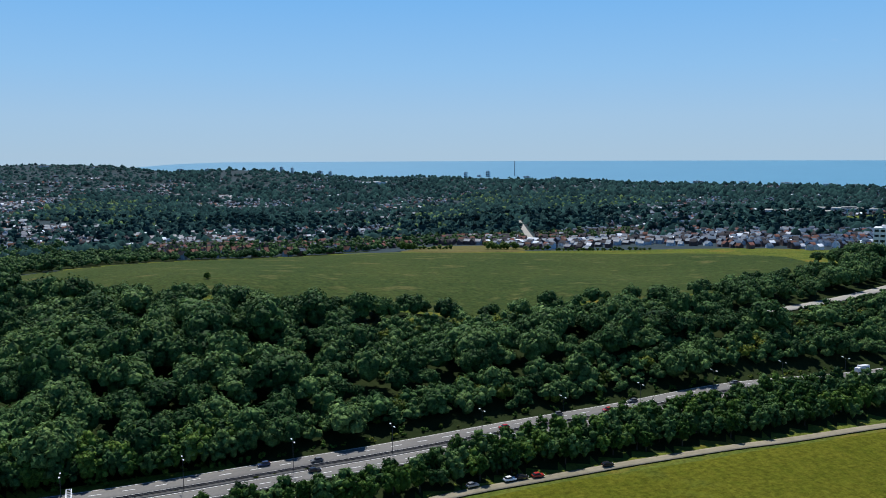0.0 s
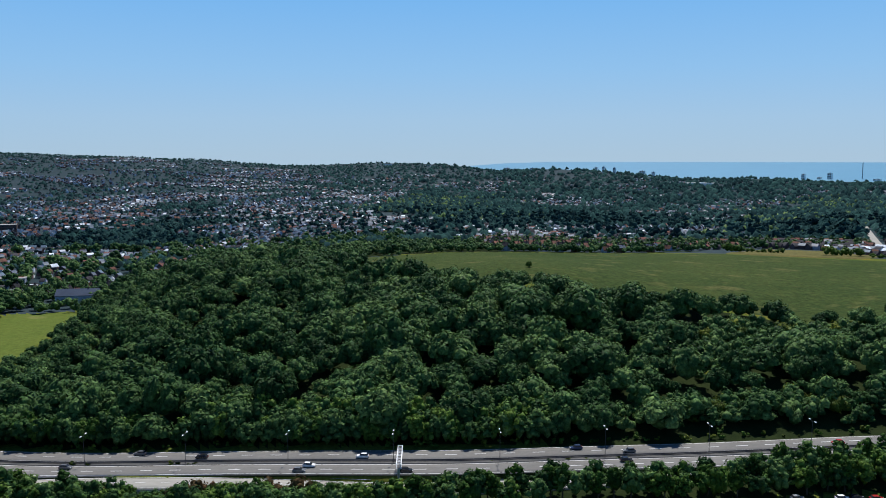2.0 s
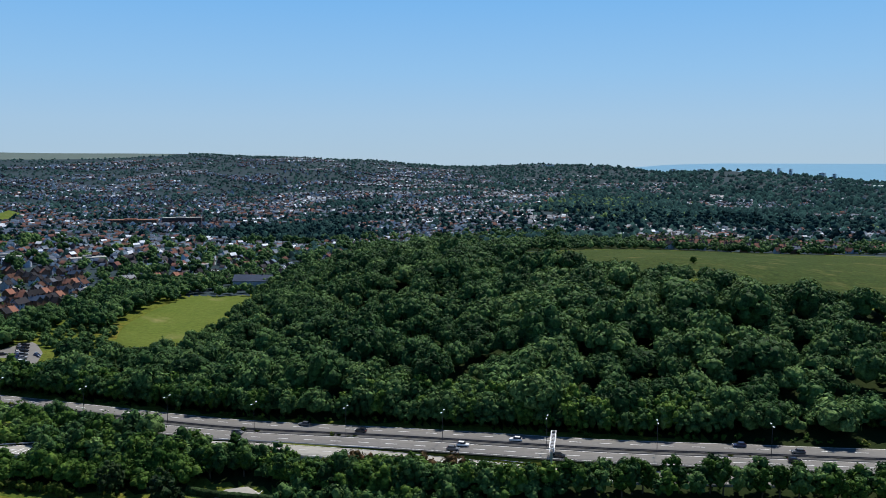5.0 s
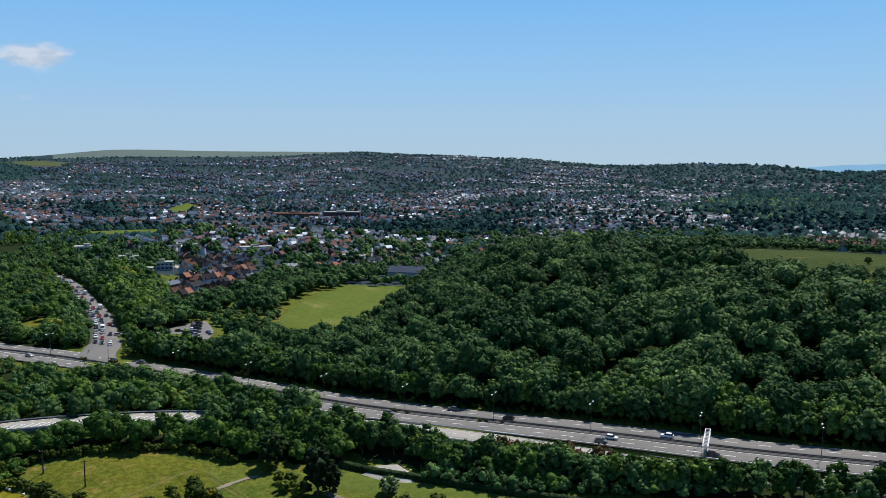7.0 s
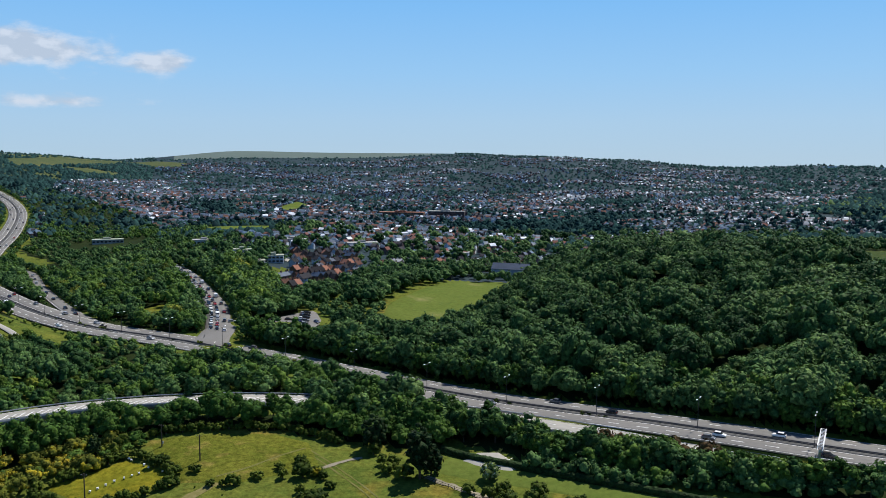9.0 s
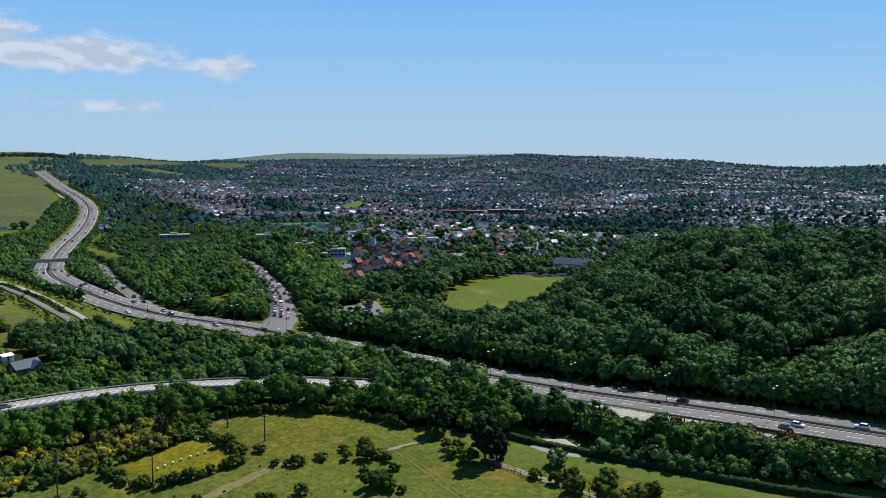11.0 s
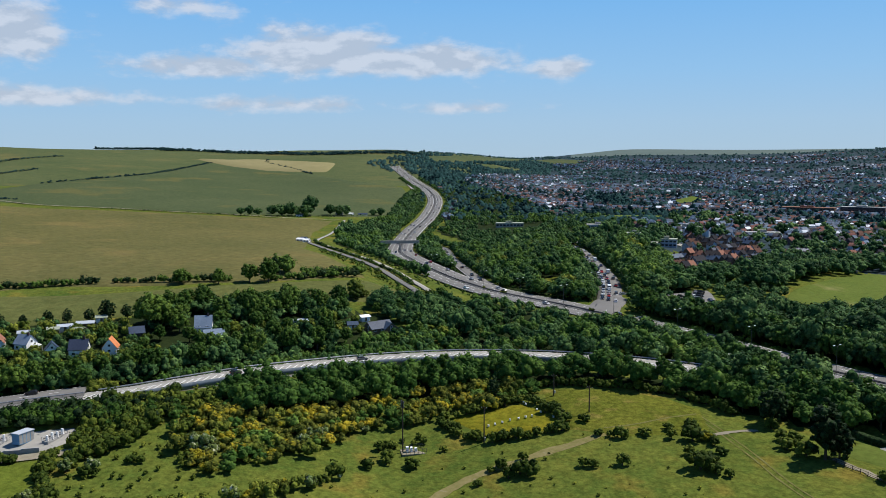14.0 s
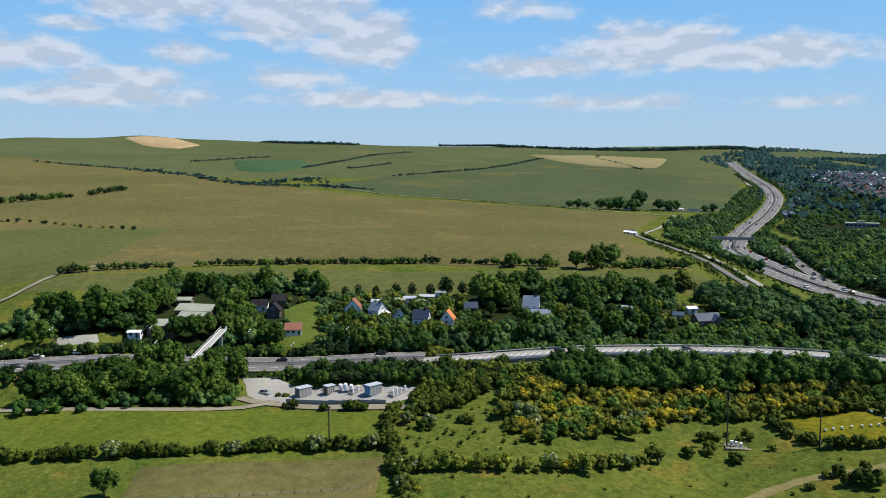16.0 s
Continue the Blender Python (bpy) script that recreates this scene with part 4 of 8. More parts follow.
y_lo, z_lo = np.interp(wx, r_edge[keep_r, 0], r_edge[keep_r, 1]) - 0.6, np.interp(wx, r_edge[keep_r, 0], rz[keep_r]) - 0.06
y_lo = np.minimum(y_lo, y_hi - 0.5)
n = len(wx)
q = np.arange(n - 1)
ob = new("verge", mesh("verge", np.concatenate([np.column_stack([wx, y_lo, z_lo]), np.column_stack([wx, y_hi, z_hi])]), np.concatenate([np.stack([q, q + 1, n + q + 1], 1), np.stack([q, n + q + 1, n + q], 1)]), GRASS))
tagged(ob, "olive grass verge between slip road and bypass", "verge", kind="structure")
way_ob = ribbon("road", "queue", -6.2, 6.2, 0.0, ASPHALT, "grey slip road with queueing traffic", 1.2)
dashes("lane_dashes", "queue", 0.2, 3.0, 5.0, 0.3, 0.1, way_ob)
way_ob = ribbon("road", "merge", -4.0, 4.0, 0.02, ASPHALT, "grey slip road joining the bypass", 1.2)
dashes("edge_line", "merge", 3.4, 11.0, 0.5, 0.2, 0.1, way_ob)
ribbon("road", "old", -5.0, -1.6, 0.0, PALE_ROAD, "pale lane beside the down", 0.5)
ribbon("road", "old", 1.6, 5.4, 0.03, ASPHALT, "grey side road beside the down", 0.5, skip=(0, 0.62))
field("road", [(-258, 306), (-242, 305), (-250, 322), (-259, 340), (-266, 345), (-271, 337)], 5, 0.6, ASPHALT, "wide tarmac mouth of the slip road junction")
field("verge", [(-250, 352), (-243, 351), (-236, 358), (-240, 363), (-247, 360)], 3, 0.95, MOWN, "oval grass island in the car park")
field("car_park", ROUND_PARK, 5, 0.75, ASPHALT, "tarmac car park by the roundabout")
ribbon("road", "south", -4.6, 4.6, 0.0, PALE_ROAD, "pale road through the wood", 1.2)
ribbon("track", "track_s", -2.3, 2.3, -0.1, CHALK, "stony track along the pasture", 0.3, category="track")
ribbon("track", "track_n", -2.0, 2.0, -0.1, CHALK, "chalky track behind the trees", 0.3, category="track")


def strip(name, line, half, lift, mat, label, step=4.0):
    """A path or street lying on the ground, with wandering edges."""
    p, side = along(line, step)
    rnd = np.random.default_rng(len(line) * 7 + int(abs(line[0][0])))
    w = half * (1 + 0.25 * rnd.standard_normal((2, len(p))).clip(-1.5, 1.5)) if half < 2 else np.full((2, len(p)), half)
    l, r = p + side * w[0][:, None], p - side * w[1][:, None]
    v = np.concatenate([np.column_stack([q, ground(q[:, 0], q[:, 1]) + lift]) for q in (r, p, l)])
    n, t = len(p), []
    for k in (0, 1):
        q = np.arange(n - 1)
        a, b, c, d = k * n + q, k * n + q + 1, (k + 1) * n + q + 1, (k + 1) * n + q
        t += [np.stack([a, b, c], 1), np.stack([a, c, d], 1)]
    return tagged(new(name, mesh(name, v, np.concatenate(t), mat)), label, "path", kind="structure")


strip("path", WORN_TRACK, 1.9, 0.07, WORN, "wide dry track worn into the hillside grass", 2.5)
strip("path", FOOTPATH, 0.4, 0.17, PATH_EARTH, "narrow path trodden through the meadow", 2.5)
for off in (-0.9, 0.9):
    p, side = along(RUTS, 5.0)
    strip("path", [tuple(q) for q in p + side * off], 0.26, 0.1, PATH_EARTH, "wheel rut through the hillside grass", 3.0)
strip("path", GATE_PATH, 0.8, 0.17, CHALK, "pale chalky path to the meadow gate", 2.0)
strip("path", FENCE_PATH, 1.0, 0.17, CHALK, "pale path beside a wooden fence", 2.5)
strip("street", [(-328, 468), (-316, 520), (-324, 580), (-348, 622)], 3.2, 0.5, PALE_ROAD, "pale street through the brick estate", 10)
strip("street", [(-316, 520), (-350, 545), (-392, 580)], 3.0, 0.5, PALE_ROAD, "pale side street of the brick estate", 10)
strip("street", STREET, 4.2, 1.2, PALE_ROAD, "bright straight street climbing the estate", 15)
strip("farm_track", FARM_TRACK, 1.4, 0.62, CHALK, "pale farm track at the corner of the down")
strip("farm_track", [(-1285, 196), (-1249, 262), (-1151, 306), (-1069, 357), (-968, 410), (-903, 454), (-838, 500), (-816, 543)], 1.6, 1.1, CHALK, "pale farm track along a field hedge")
strip("farm_track", [(-1271, 990), (-1148, 911), (-1048, 841), (-956, 773)], 3.2, 1.4, PALE_ROAD, "pale track climbing beside the bypass")
field("yard", [(-298, 24), (-297, 33), (-285, 43), (-279.5, 53), (-267, 76), (-262, 76), (-260.5, 67), (-268, 53), (-277, 36), (-282, 28), (-288, 25)], 6, 0.5, PALE_ROAD, "pale gravel yard")
strip("track", [(-286, 20), (-280, 25), (-273.6, 33), (-266, 46), (-256, 64), (-251, 74)], 2.2, 0.35, CHALK, "pale gravel track below the yard wall")
field("car_park", [(-93, 235), (-91, 241.5), (-86, 243), (-77.5, 236), (-77.5, 233.6), (-84.6, 233.0)], 4, 0.5, PALE_ROAD, "small pale tarmac car park with painted bays")
field("lawn", [(-99, 225), (-88, 224), (-72, 224), (-54, 223), (-36, 221), (-12, 220), (-12, 226.5), (-21, 226.4), (-30, 227.4), (-44, 229.2), (-59, 231.2), (-75, 233), (-93, 235), (-99, 236)], 4, 0.15, MOWN, "bright mown lawn beside a clipped hedge")


# ---- trees ----
ICO_V, ICO_F = None, None
_bm = bmesh.new()
bmesh.ops.create_icosphere(_bm, subdivisions=1, radius=1)
ICO_V = np.array([v.co[:] for v in _bm.verts])
ICO_F = np.array([[v.index for v in f.verts] for f in _bm.faces])
_bm.free()
LOBE_F = ICO_F[ICO_V[ICO_F].mean(1)[:, 2] > -0.5]   # lobes are open below, where they sink into the crown


def crown(seed, rx, rz, lobes, leaves, leaf, low=-0.35):
    """A crown: an uneven core hung with many lobes of foliage and loose leaf sprays. Its underside is at height 0. Returns verts, tris."""
    rnd = np.random.default_rng(seed)
    k = np.arange(lobes) + 0.5
    h = 1 - (1 - low) * k / lobes                       # from the top down
    a = 2.39996 * k + rnd.uniform(0, 6.28) + rnd.normal(0, 0.25, lobes)
    w = np.sqrt(np.clip(1 - h * h, 0.02, 1)) * rnd.uniform(0.6, 0.9, lobes)
    cs = np.column_stack([np.cos(a) * w * rx, np.sin(a) * w * rx, rz * (1 + h * rnd.uniform(0.58, 0.86, lobes))])
    rs = rx * rnd.uniform(0.7, 1.2, lobes) * min(0.52, 1.45 / math.sqrt(lobes))
    bulge = rnd.normal(0, 0.14, 3)
    cs[:, :2] *= 1 + 0.18 * np.sin(a * 2 + bulge[0] * 20)[:, None]
    V, F, n = [], [], 0
    for c, r, sq in [((0, 0, rz * 0.9), rx * 0.62, rz / rx * 0.92)] + [(c, r, rnd.uniform(0.8, 1.0)) for c, r in zip(cs, rs)]:
        v = ICO_V * (r * rnd.uniform(0.78, 1.12, (len(ICO_V), 1))) * (1, 1, sq) + c
        V.append(v)
        F.append((LOBE_F if V[1:] else ICO_F) + n)
        n += len(v)
    pick = rnd.integers(0, lobes, leaves * 3)
    d = rnd.standard_normal((leaves * 3, 3))
    d /= np.linalg.norm(d, axis=1)[:, None]
    p = cs[pick] + d * (rs[pick] * rnd.uniform(0.92, 1.28, leaves * 3))[:, None]
    buried = (np.linalg.norm(p[:, None] - cs[None], axis=2) < rs[None] * 0.9).any(1)
    ok = (~buried) & (d[:, 2] > low)
    p, d = p[ok][:leaves], d[ok][:leaves]
    m = len(p)
    nrm = d + 0.3 * rnd.standard_normal((m, 3)) + (0, 0, 0.3)
    nrm /= np.linalg.norm(nrm, axis=1)[:, None]
    u = np.cross(nrm, rnd.standard_normal((m, 3)))
    u /= np.linalg.norm(u, axis=1)[:, None] + 1e-9
    w = np.cross(nrm, u)
    s = leaf * rnd.uniform(0.55, 1.35, (m, 1))
    spray = np.stack([p + u * s * 1.15, p - u * s * 0.75 + w * s * 0.95, p - u * s * 0.6 - w * s * rnd.uniform(0.6, 1.1, (m, 1))], 1).reshape(-1, 3)
    V.append(spray)
    F.append(n + np.arange(m)[:, None] * 3 + np.array([0, 1, 2]))
    return np.concatenate(V), np.concatenate(F)


def trunk_mesh(seed, height, r, spread):
    rnd = random.Random(seed)
    bm = bmesh.new()
    tube(bm, (0, 0, -0.8), (0.1, 0, height * 0.55), r, r * 0.7, 7)
    tube(bm, (0.1, 0, height * 0.55), (0, 0.1, height), r * 0.7, r * 0.3, 6)
    for k in range(4):
        a = k * 1.6 + rnd.random()
        tube(bm, (0.08, 0, height * (0.45 + 0.08 * k)), (math.cos(a) * spread, math.sin(a) * spread, height * (0.85 + 0.1 * rnd.random())), r * 0.42, r * 0.12, 5)
    me = bpy.data.meshes.new("trunk")
    bm.to_mesh(me)
    bm.free()
    me.materials.append(BARK)
    return me


def tree_kind(name, seeds, rx, rz, stem, mat, label, category, lobes=26, leaves=520, leaf=0.4, low=-0.45):
    """Prototype trees of one kind, parked out of the way until copied; returns them."""
    made = []
    for s in seeds:
        rnd = random.Random(s)
        k = rnd.uniform(0.88, 1.14)
        base = new(name)
        tagged(base, label, category)
        t = new("trunk", trunk_mesh(s, stem + rz * 0.9, 0.22 + rx * 0.03, rx * 0.45))
        t.parent = base
        v, f = crown(s, rx * k, rz / k, lobes, leaves, leaf, low)
        c = new("crown", mesh("crown", v + (0, 0, stem), f, mat, smooth=True))
        c.parent = base
        made.append(base)
    return made


def height_at(x, y):
    return float(ground([x], [y])[0])


PLACED = set()


def place_trees(kind, spots, group, rnd, smin=0.85, smax=1.15, sink=0.15):
    """Copies of the prototypes at spots of the plan; the first copies are the prototypes themselves."""
    if not spots:
        return
    xs, ys = np.array([s[0] for s in spots], float), np.array([s[1] for s in spots], float)
    zs = ground(xs, ys)
    for i, (x, y, z) in enumerate(zip(xs, ys, zs)):
        proto = kind[i % len(kind)]
        s = rnd.uniform(smin, smax) * (spots[i][2] if len(spots[i]) > 2 else 1.0)
        m = pose(x, y, z - sink, 0, 0, rnd.uniform(0, 360)) @ Matrix.Diagonal((s, s, s * rnd.uniform(0.92, 1.1), 1))
        if proto.name not in PLACED:
            PLACED.add(proto.name)
            ob = proto
            ob.matrix_basis = m
        else:
            ob = copy_thing(proto, m)
            ob.scale = m.to_scale()
        tagged(ob, group=group)


def scatter(outline, gap, rnd, jitter=0.42, clear=3.0, avoid=()):
    xs, ys = [p[0] for p in outline], [p[1] for p in outline]
    gx, gy = np.meshgrid(np.arange(min(xs), max(xs), gap), np.arange(min(ys), max(ys), gap))
    gx = gx + (np.arange(gx.shape[0]) % 2)[:, None] * gap / 2
    gx = (gx + rnd.uniform(-jitter, jitter, gx.shape) * gap).ravel()
    gy = (gy + rnd.uniform(-jitter, jitter, gy.shape) * gap).ravel()
    ok = inside(gx, gy, outline)
    for a in avoid:
        ok &= ~inside(gx, gy, a)
    gx, gy = gx[ok], gy[ok]
    ok = road_gap(gx, gy) > clear
    return gx[ok], gy[ok]


def rim_gap(x, y, outline):
    """Metres from each point to the nearest edge of an outline."""
    best = np.full(len(x), 1e9)
    for (ax, ay), (bx, by) in zip(outline, outline[1:] + outline[:1]):
        dx, dy = bx - ax, by - ay
        f = np.clip(((x - ax) * dx + (y - ay) * dy) / (dx * dx + dy * dy + 1e-9), 0, 1)
        best = np.minimum(best, np.hypot(x - ax - f * dx, y - ay - f * dy))
    return best


def thicket(name, templates, x, y, size, mats, label, rnd, sink=0.3, slots=None, category="woodland", squash=1.0):
    """Many crowns joined into one body of foliage."""
    z = ground(x, y)
    V, F, T, S, n = [], [], [], [], 0
    which = rnd.integers(0, len(templates), len(x))
    for i in range(len(x)):
        v, f = templates[which[i]]
        a, s = rnd.uniform(0, 6.283), size[i]
        c, k = math.cos(a) * s, math.sin(a) * s
        q = np.column_stack([v[:, 0] * c - v[:, 1] * k + x[i], v[:, 0] * k + v[:, 1] * c + y[i], v[:, 2] * s * squash * rnd.uniform(0.85, 1.2) + z[i] - sink])
        V.append(q)
        F.append(f + n)
        T.append(np.full(len(v), rnd.random()))
        if slots is not None:
            S.append(np.full(len(f), slots[i]))
        n += len(v)
    if not V:
        return None
    ob = new(name, mesh(name, np.concatenate(V), np.concatenate(F), mats, np.concatenate(S) if slots is not None else None, np.concatenate(T), True))
    return tagged(ob, label, category, kind="stuff")


rng = np.random.default_rng(5)
canopy = [crown(100 + k, 5.6 + 0.8 * (k % 3), 5.6 + 0.7 * (k % 2), 17, 380, 0.6, -0.05) for k in range(12)]
fair = [crown(140 + k, 4.4, 4.6, 9, 120, 0.55, -0.15) for k in range(10)]
column = [crown(160 + k, 2.7, 5.0 + 0.3 * (k % 3), 8, 84, 0.54, -0.2) for k in range(8)]   # close-grown belt trees
scrub = [crown(180 + k, 1.9, 1.5, 4, 48, 0.3, -0.1) for k in range(8)]
tuft = [crown(210 + k, 1.9, 1.5, 2, 20, 0.32, -0.1) for k in range(8)]
mid = [crown(220 + k, 4.6, 4.4, 5, 40, 0.8, -0.1) for k in range(6)]
far = [crown(260 + k, 4.6, 4.2, 2, 6, 1.4, 0.0) for k in range(6)]

ROAD_GAP = [(335, 324), (354, 331), (382, 337), (423, 344), (474, 356), (500, 337), (440, 318), (385, 310), (345, 300)]
# the hanging wood: old crowns in the middle, scrub where it opens towards the bypass
x, y = scatter(WOOD, 11.2, rng, 0.42, 4.0, (ROADSIDE_SCRUB, OPEN_SCRUB, PARK, ROAD_GAP, ROUND_PARK))
# groups of taller and lower trees over the hill
lump = np.array([noise.noise((a * 0.018, b * 0.018, 3.0)) for a, b in zip(x, y)])
size = np.clip(1.0 + 0.45 * lump + rng.normal(0, 0.24, len(x)), 0.5, 1.6)
size = np.minimum(size, 0.55 + rim_gap(x, y, HILL_FIELD) / 45)           # lower trees at the pasture's edge
size = np.minimum(size, 0.42 + rim_gap(x, y, PARK) / 90)                 # and round the mown park
near = np.hypot(x, y) < 500
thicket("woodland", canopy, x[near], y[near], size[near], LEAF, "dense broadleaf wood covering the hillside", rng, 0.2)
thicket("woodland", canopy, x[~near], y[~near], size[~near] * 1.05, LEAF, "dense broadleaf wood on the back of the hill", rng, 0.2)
for spot, gap, big, lab in ((ROAD_GAP, 4.5, 0.8, "low scrub in front of the wood road"), (ROADSIDE_SCRUB, 5.0, 1.5, "low thorn scrub along the bypass verge"), (OPEN_SCRUB, 4.5, 1.5, "open thorn scrub in a clearing of the wood")):
    x, y = scatter(spot, gap, rng, 0.48, 2.0)
    thicket("scrub", scrub, x, y, rng.uniform(0.7, 1.9, len(x)) * big * 0.8, [LEAF, LEAF_SCRUB], lab, rng, 0.2, (rng.random(len(x)) < 0.1).astype(int), "scrub")
x, y = scatter(ROADSIDE_SCRUB, 17, rng, 0.48, 5.0)
thicket("woodland", fair, x, y, rng.uniform(0.7, 1.25, len(x)), LEAF, "broadleaf trees standing in the verge scrub", rng)
for spot, gap, lo, hi, lab in ((TRIANGLE, 6.2, 0.8, 1.12, "young broadleaf wood between the two roads"), (ISLAND, 7.2, 0.6, 1.0, "broadleaf wood between the slip roads"),
                               (SLIP_BELT, 7.0, 0.8, 1.25, "belt of trees beside the slip road"), (GATE_BELT, 4.0, 0.2, 0.34, "low trees round the roundabout car park")):
    x, y = scatter(spot, gap, rng, 0.45, 2.0, (ROUND_PARK, [(-338, 353), (-336, 375), (-322, 366), (-310, 347), (-315, 335)],))
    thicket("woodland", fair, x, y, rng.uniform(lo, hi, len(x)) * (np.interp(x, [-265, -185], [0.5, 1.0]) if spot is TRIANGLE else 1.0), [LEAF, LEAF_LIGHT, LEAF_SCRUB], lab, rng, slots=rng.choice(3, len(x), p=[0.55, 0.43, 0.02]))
for spot, gap, lo, hi, lab in ((FAR_SIDE, 9.0, 0.35, 0.75, "scrubby wood along the far side of the bypass"), (NEAR_SIDE, 7.0, 0.4, 0.8, "scrubby wood between the bypass and the old road"),
                               (MERGE_STRIP, 6.0, 0.4, 0.75, "young trees between the bypass and its slip road")):
    x, y = scatter(spot, gap, rng, 0.45, 2.0, (WEST_HOUSES, DEPOT_YARD))
    patch = np.array([noise.noise((p / 70, q / 70, 1)) for p, q in zip(x, y)]) + rng.normal(0, 0.15, len(x))
    size = rng.uniform(lo, hi, len(x)) * np.where(inside(x, y, WEST_SCRUB), 0.5, 1.0)
    patch += np.where(inside(x, y, WEST_SCRUB), 0.3, 0.0)
    thicket("woodland", mid, x, y, size, [LEAF, LEAF_LIGHT, LEAF_SCRUB], lab, rng, slots=np.digitize(patch, [0.18, 0.85]))
for lo, hi, rows_off in ((-240, -90, (17.5, 21.0, 24.5, 28.0)), (-76, 64, (17.5, 21.0, 24.5, 28.0, 31.5))):
    p, side, z, half = ROADS["main"]
    bx, by = [], []
    for k in range(len(p)):
        if lo < p[k][0] < hi:
            for off in rows_off:
                for q in (0.0, 3.0):
                    bx.append(p[k][0] + side[k][0] * (off + rng.uniform(-0.9, 0.9)) + side[k][1] * q + rng.uniform(-0.8, 0.8))
                    by.append(p[k][1] + side[k][1] * (off + rng.uniform(-0.9, 0.9)) - side[k][0] * q + rng.uniform(-0.8, 0.8))
    thicket("tree_belt", column, np.array(bx), np.array(by), rng.uniform(0.85, 1.12, len(bx)), [LEAF, LEAF_LIGHT], "close even belt of tall trees along the bypass", rng, slots=(rng.random(len(bx)) < 0.4).astype(int))
p, side, z, half = ROADS["ramp"]   # tall close trees below the end of the slip road
bx, by = [], []
for k in range(len(p)):
    if -160 < p[k][0] < -76:
        for off in (-8.5, -12.0, -15.5):
            for q in (0.0, 3.0):
                bx.append(p[k][0] + side[k][0] * (off + rng.uniform(-0.9, 0.9)) + side[k][1] * q)
                by.append(p[k][1] + side[k][1] * (off + rng.uniform(-0.9, 0.9)) - side[k][0] * q)
bx, by = np.array(bx), np.array(by)
ok = ~inside(bx, by, [(-98, 230), (-97, 246), (-85, 250), (-71, 242), (-72, 228)])
thicket("tree_belt", column, bx[ok], by[ok], rng.uniform(0.95, 1.2, ok.sum()) * np.interp(bx[ok], [-110, -100], [1.0, 0.62]), [LEAF, LEAF_LIGHT], "tall close trees below the slip road", rng, slots=(rng.random(ok.sum()) < 0.4).astype(int))
qx, qy = [], []   # trees close along both slip roads
for key, offs in (("queue", (9.5, 12.5, 16.0, -9.0, -12.0)), ("merge", (8.0, 11.0, -7.0))):
    p, side, z, half = ROADS[key]
    for off in offs:
        q = np.repeat(p + side * off, 2, axis=0) + rng.normal(0, 1.2, (2 * len(p), 2))
        qx.append(q[:, 0])
        qy.append(q[:, 1])
qx, qy = np.concatenate(qx), np.concatenate(qy)
ok = (road_gap(qx, qy) > 2.2) & (np.hypot(qx, qy) > 425) & ~inside(qx, qy, ROUND_PARK) & ~inside(qx, qy, [(-338, 353), (-336, 375), (-322, 366), (-310, 347), (-315, 335)])
thicket("tree_belt", fair, qx[ok], qy[ok], rng.uniform(0.42, 0.75, ok.sum()), [LEAF, LEAF_LIGHT], "trees close beside the slip roads", rng, slots=(rng.random(ok.sum()) < 0.4).astype(int))
p, side, z, half = ROADS["main"]   # young trees close along the bypass where it climbs away
bx, by = [], []
for k in range(len(p)):
    if -1300 < p[k][0] < -380:
        for off in (16.5, 21.0, -16.0, -20.5):
            bx.append(p[k][0] + side[k][0] * off + rng.uniform(-2, 2))
            by.append(p[k][1] + side[k][1] * off + rng.uniform(-2, 2))
bx, by = np.array(bx), np.array(by)
ok = (road_gap(bx, by) > 2.5) & ~inside(bx, by, DOWN_FIELD) & ~inside(bx, by, NORTH_FIELD)
thicket("tree_belt", mid, bx[ok], by[ok], rng.uniform(0.3, 0.55, ok.sum()), [LEAF, LEAF_LIGHT], "young trees along the climbing bypass", rng, slots=rng.integers(0, 2, ok.sum()))
q = np.array([(-92, 258), (-90, 255), (-84, 257.5), (-62, 256), (-58, 254), (-55, 256.5), (-50, 254), (-44, 253), (-40, 251.5), (-33, 251), (-28, 249.5), (-22, 248.5), (-14, 247)])
thicket("shrubs", scrub, q[:, 0], q[:, 1], rng.uniform(1.3, 2.0, len(q)), COPPER, "copper-leaved shrubs beside the end of the slip road", rng, 0.2, category="shrubs")
# gorse and thorn on the bank
x, y = scatter(GORSE_BANK, 3.5, rng, 0.48, 1.5)
spread = np.array([noise.noise((a / 12, b / 12, 7)) for a, b in zip(x, y)]) + rng.normal(0, 0.16, len(x))
kinds = np.digitize(spread, [-0.24, -0.05, 0.48])
thicket("gorse_scrub", scrub, x, y, rng.uniform(0.65, 1.65, len(x)) * rng.uniform(0.8, 1.1, len(x)), [LEAF_LIGHT, LEAF_SCRUB, GORSE, MAYBLOOM], "gorse in yellow flower among thorn scrub", rng, 0.1, kinds, "scrub", 0.9)
x, y = scatter([(-252, 96), (-246, 84), (-240, 66), (-268, 78), (-278, 92), (-268, 112)], 3.6, rng, 0.45, 2.0)
thicket("scrub", scrub, x, y, rng.uniform(0.9, 1.6, len(x)), LEAF_SCRUB, "dark bushes below the slip road wall", rng, category="scrub")
p, side, z, half = ROADS["north"]
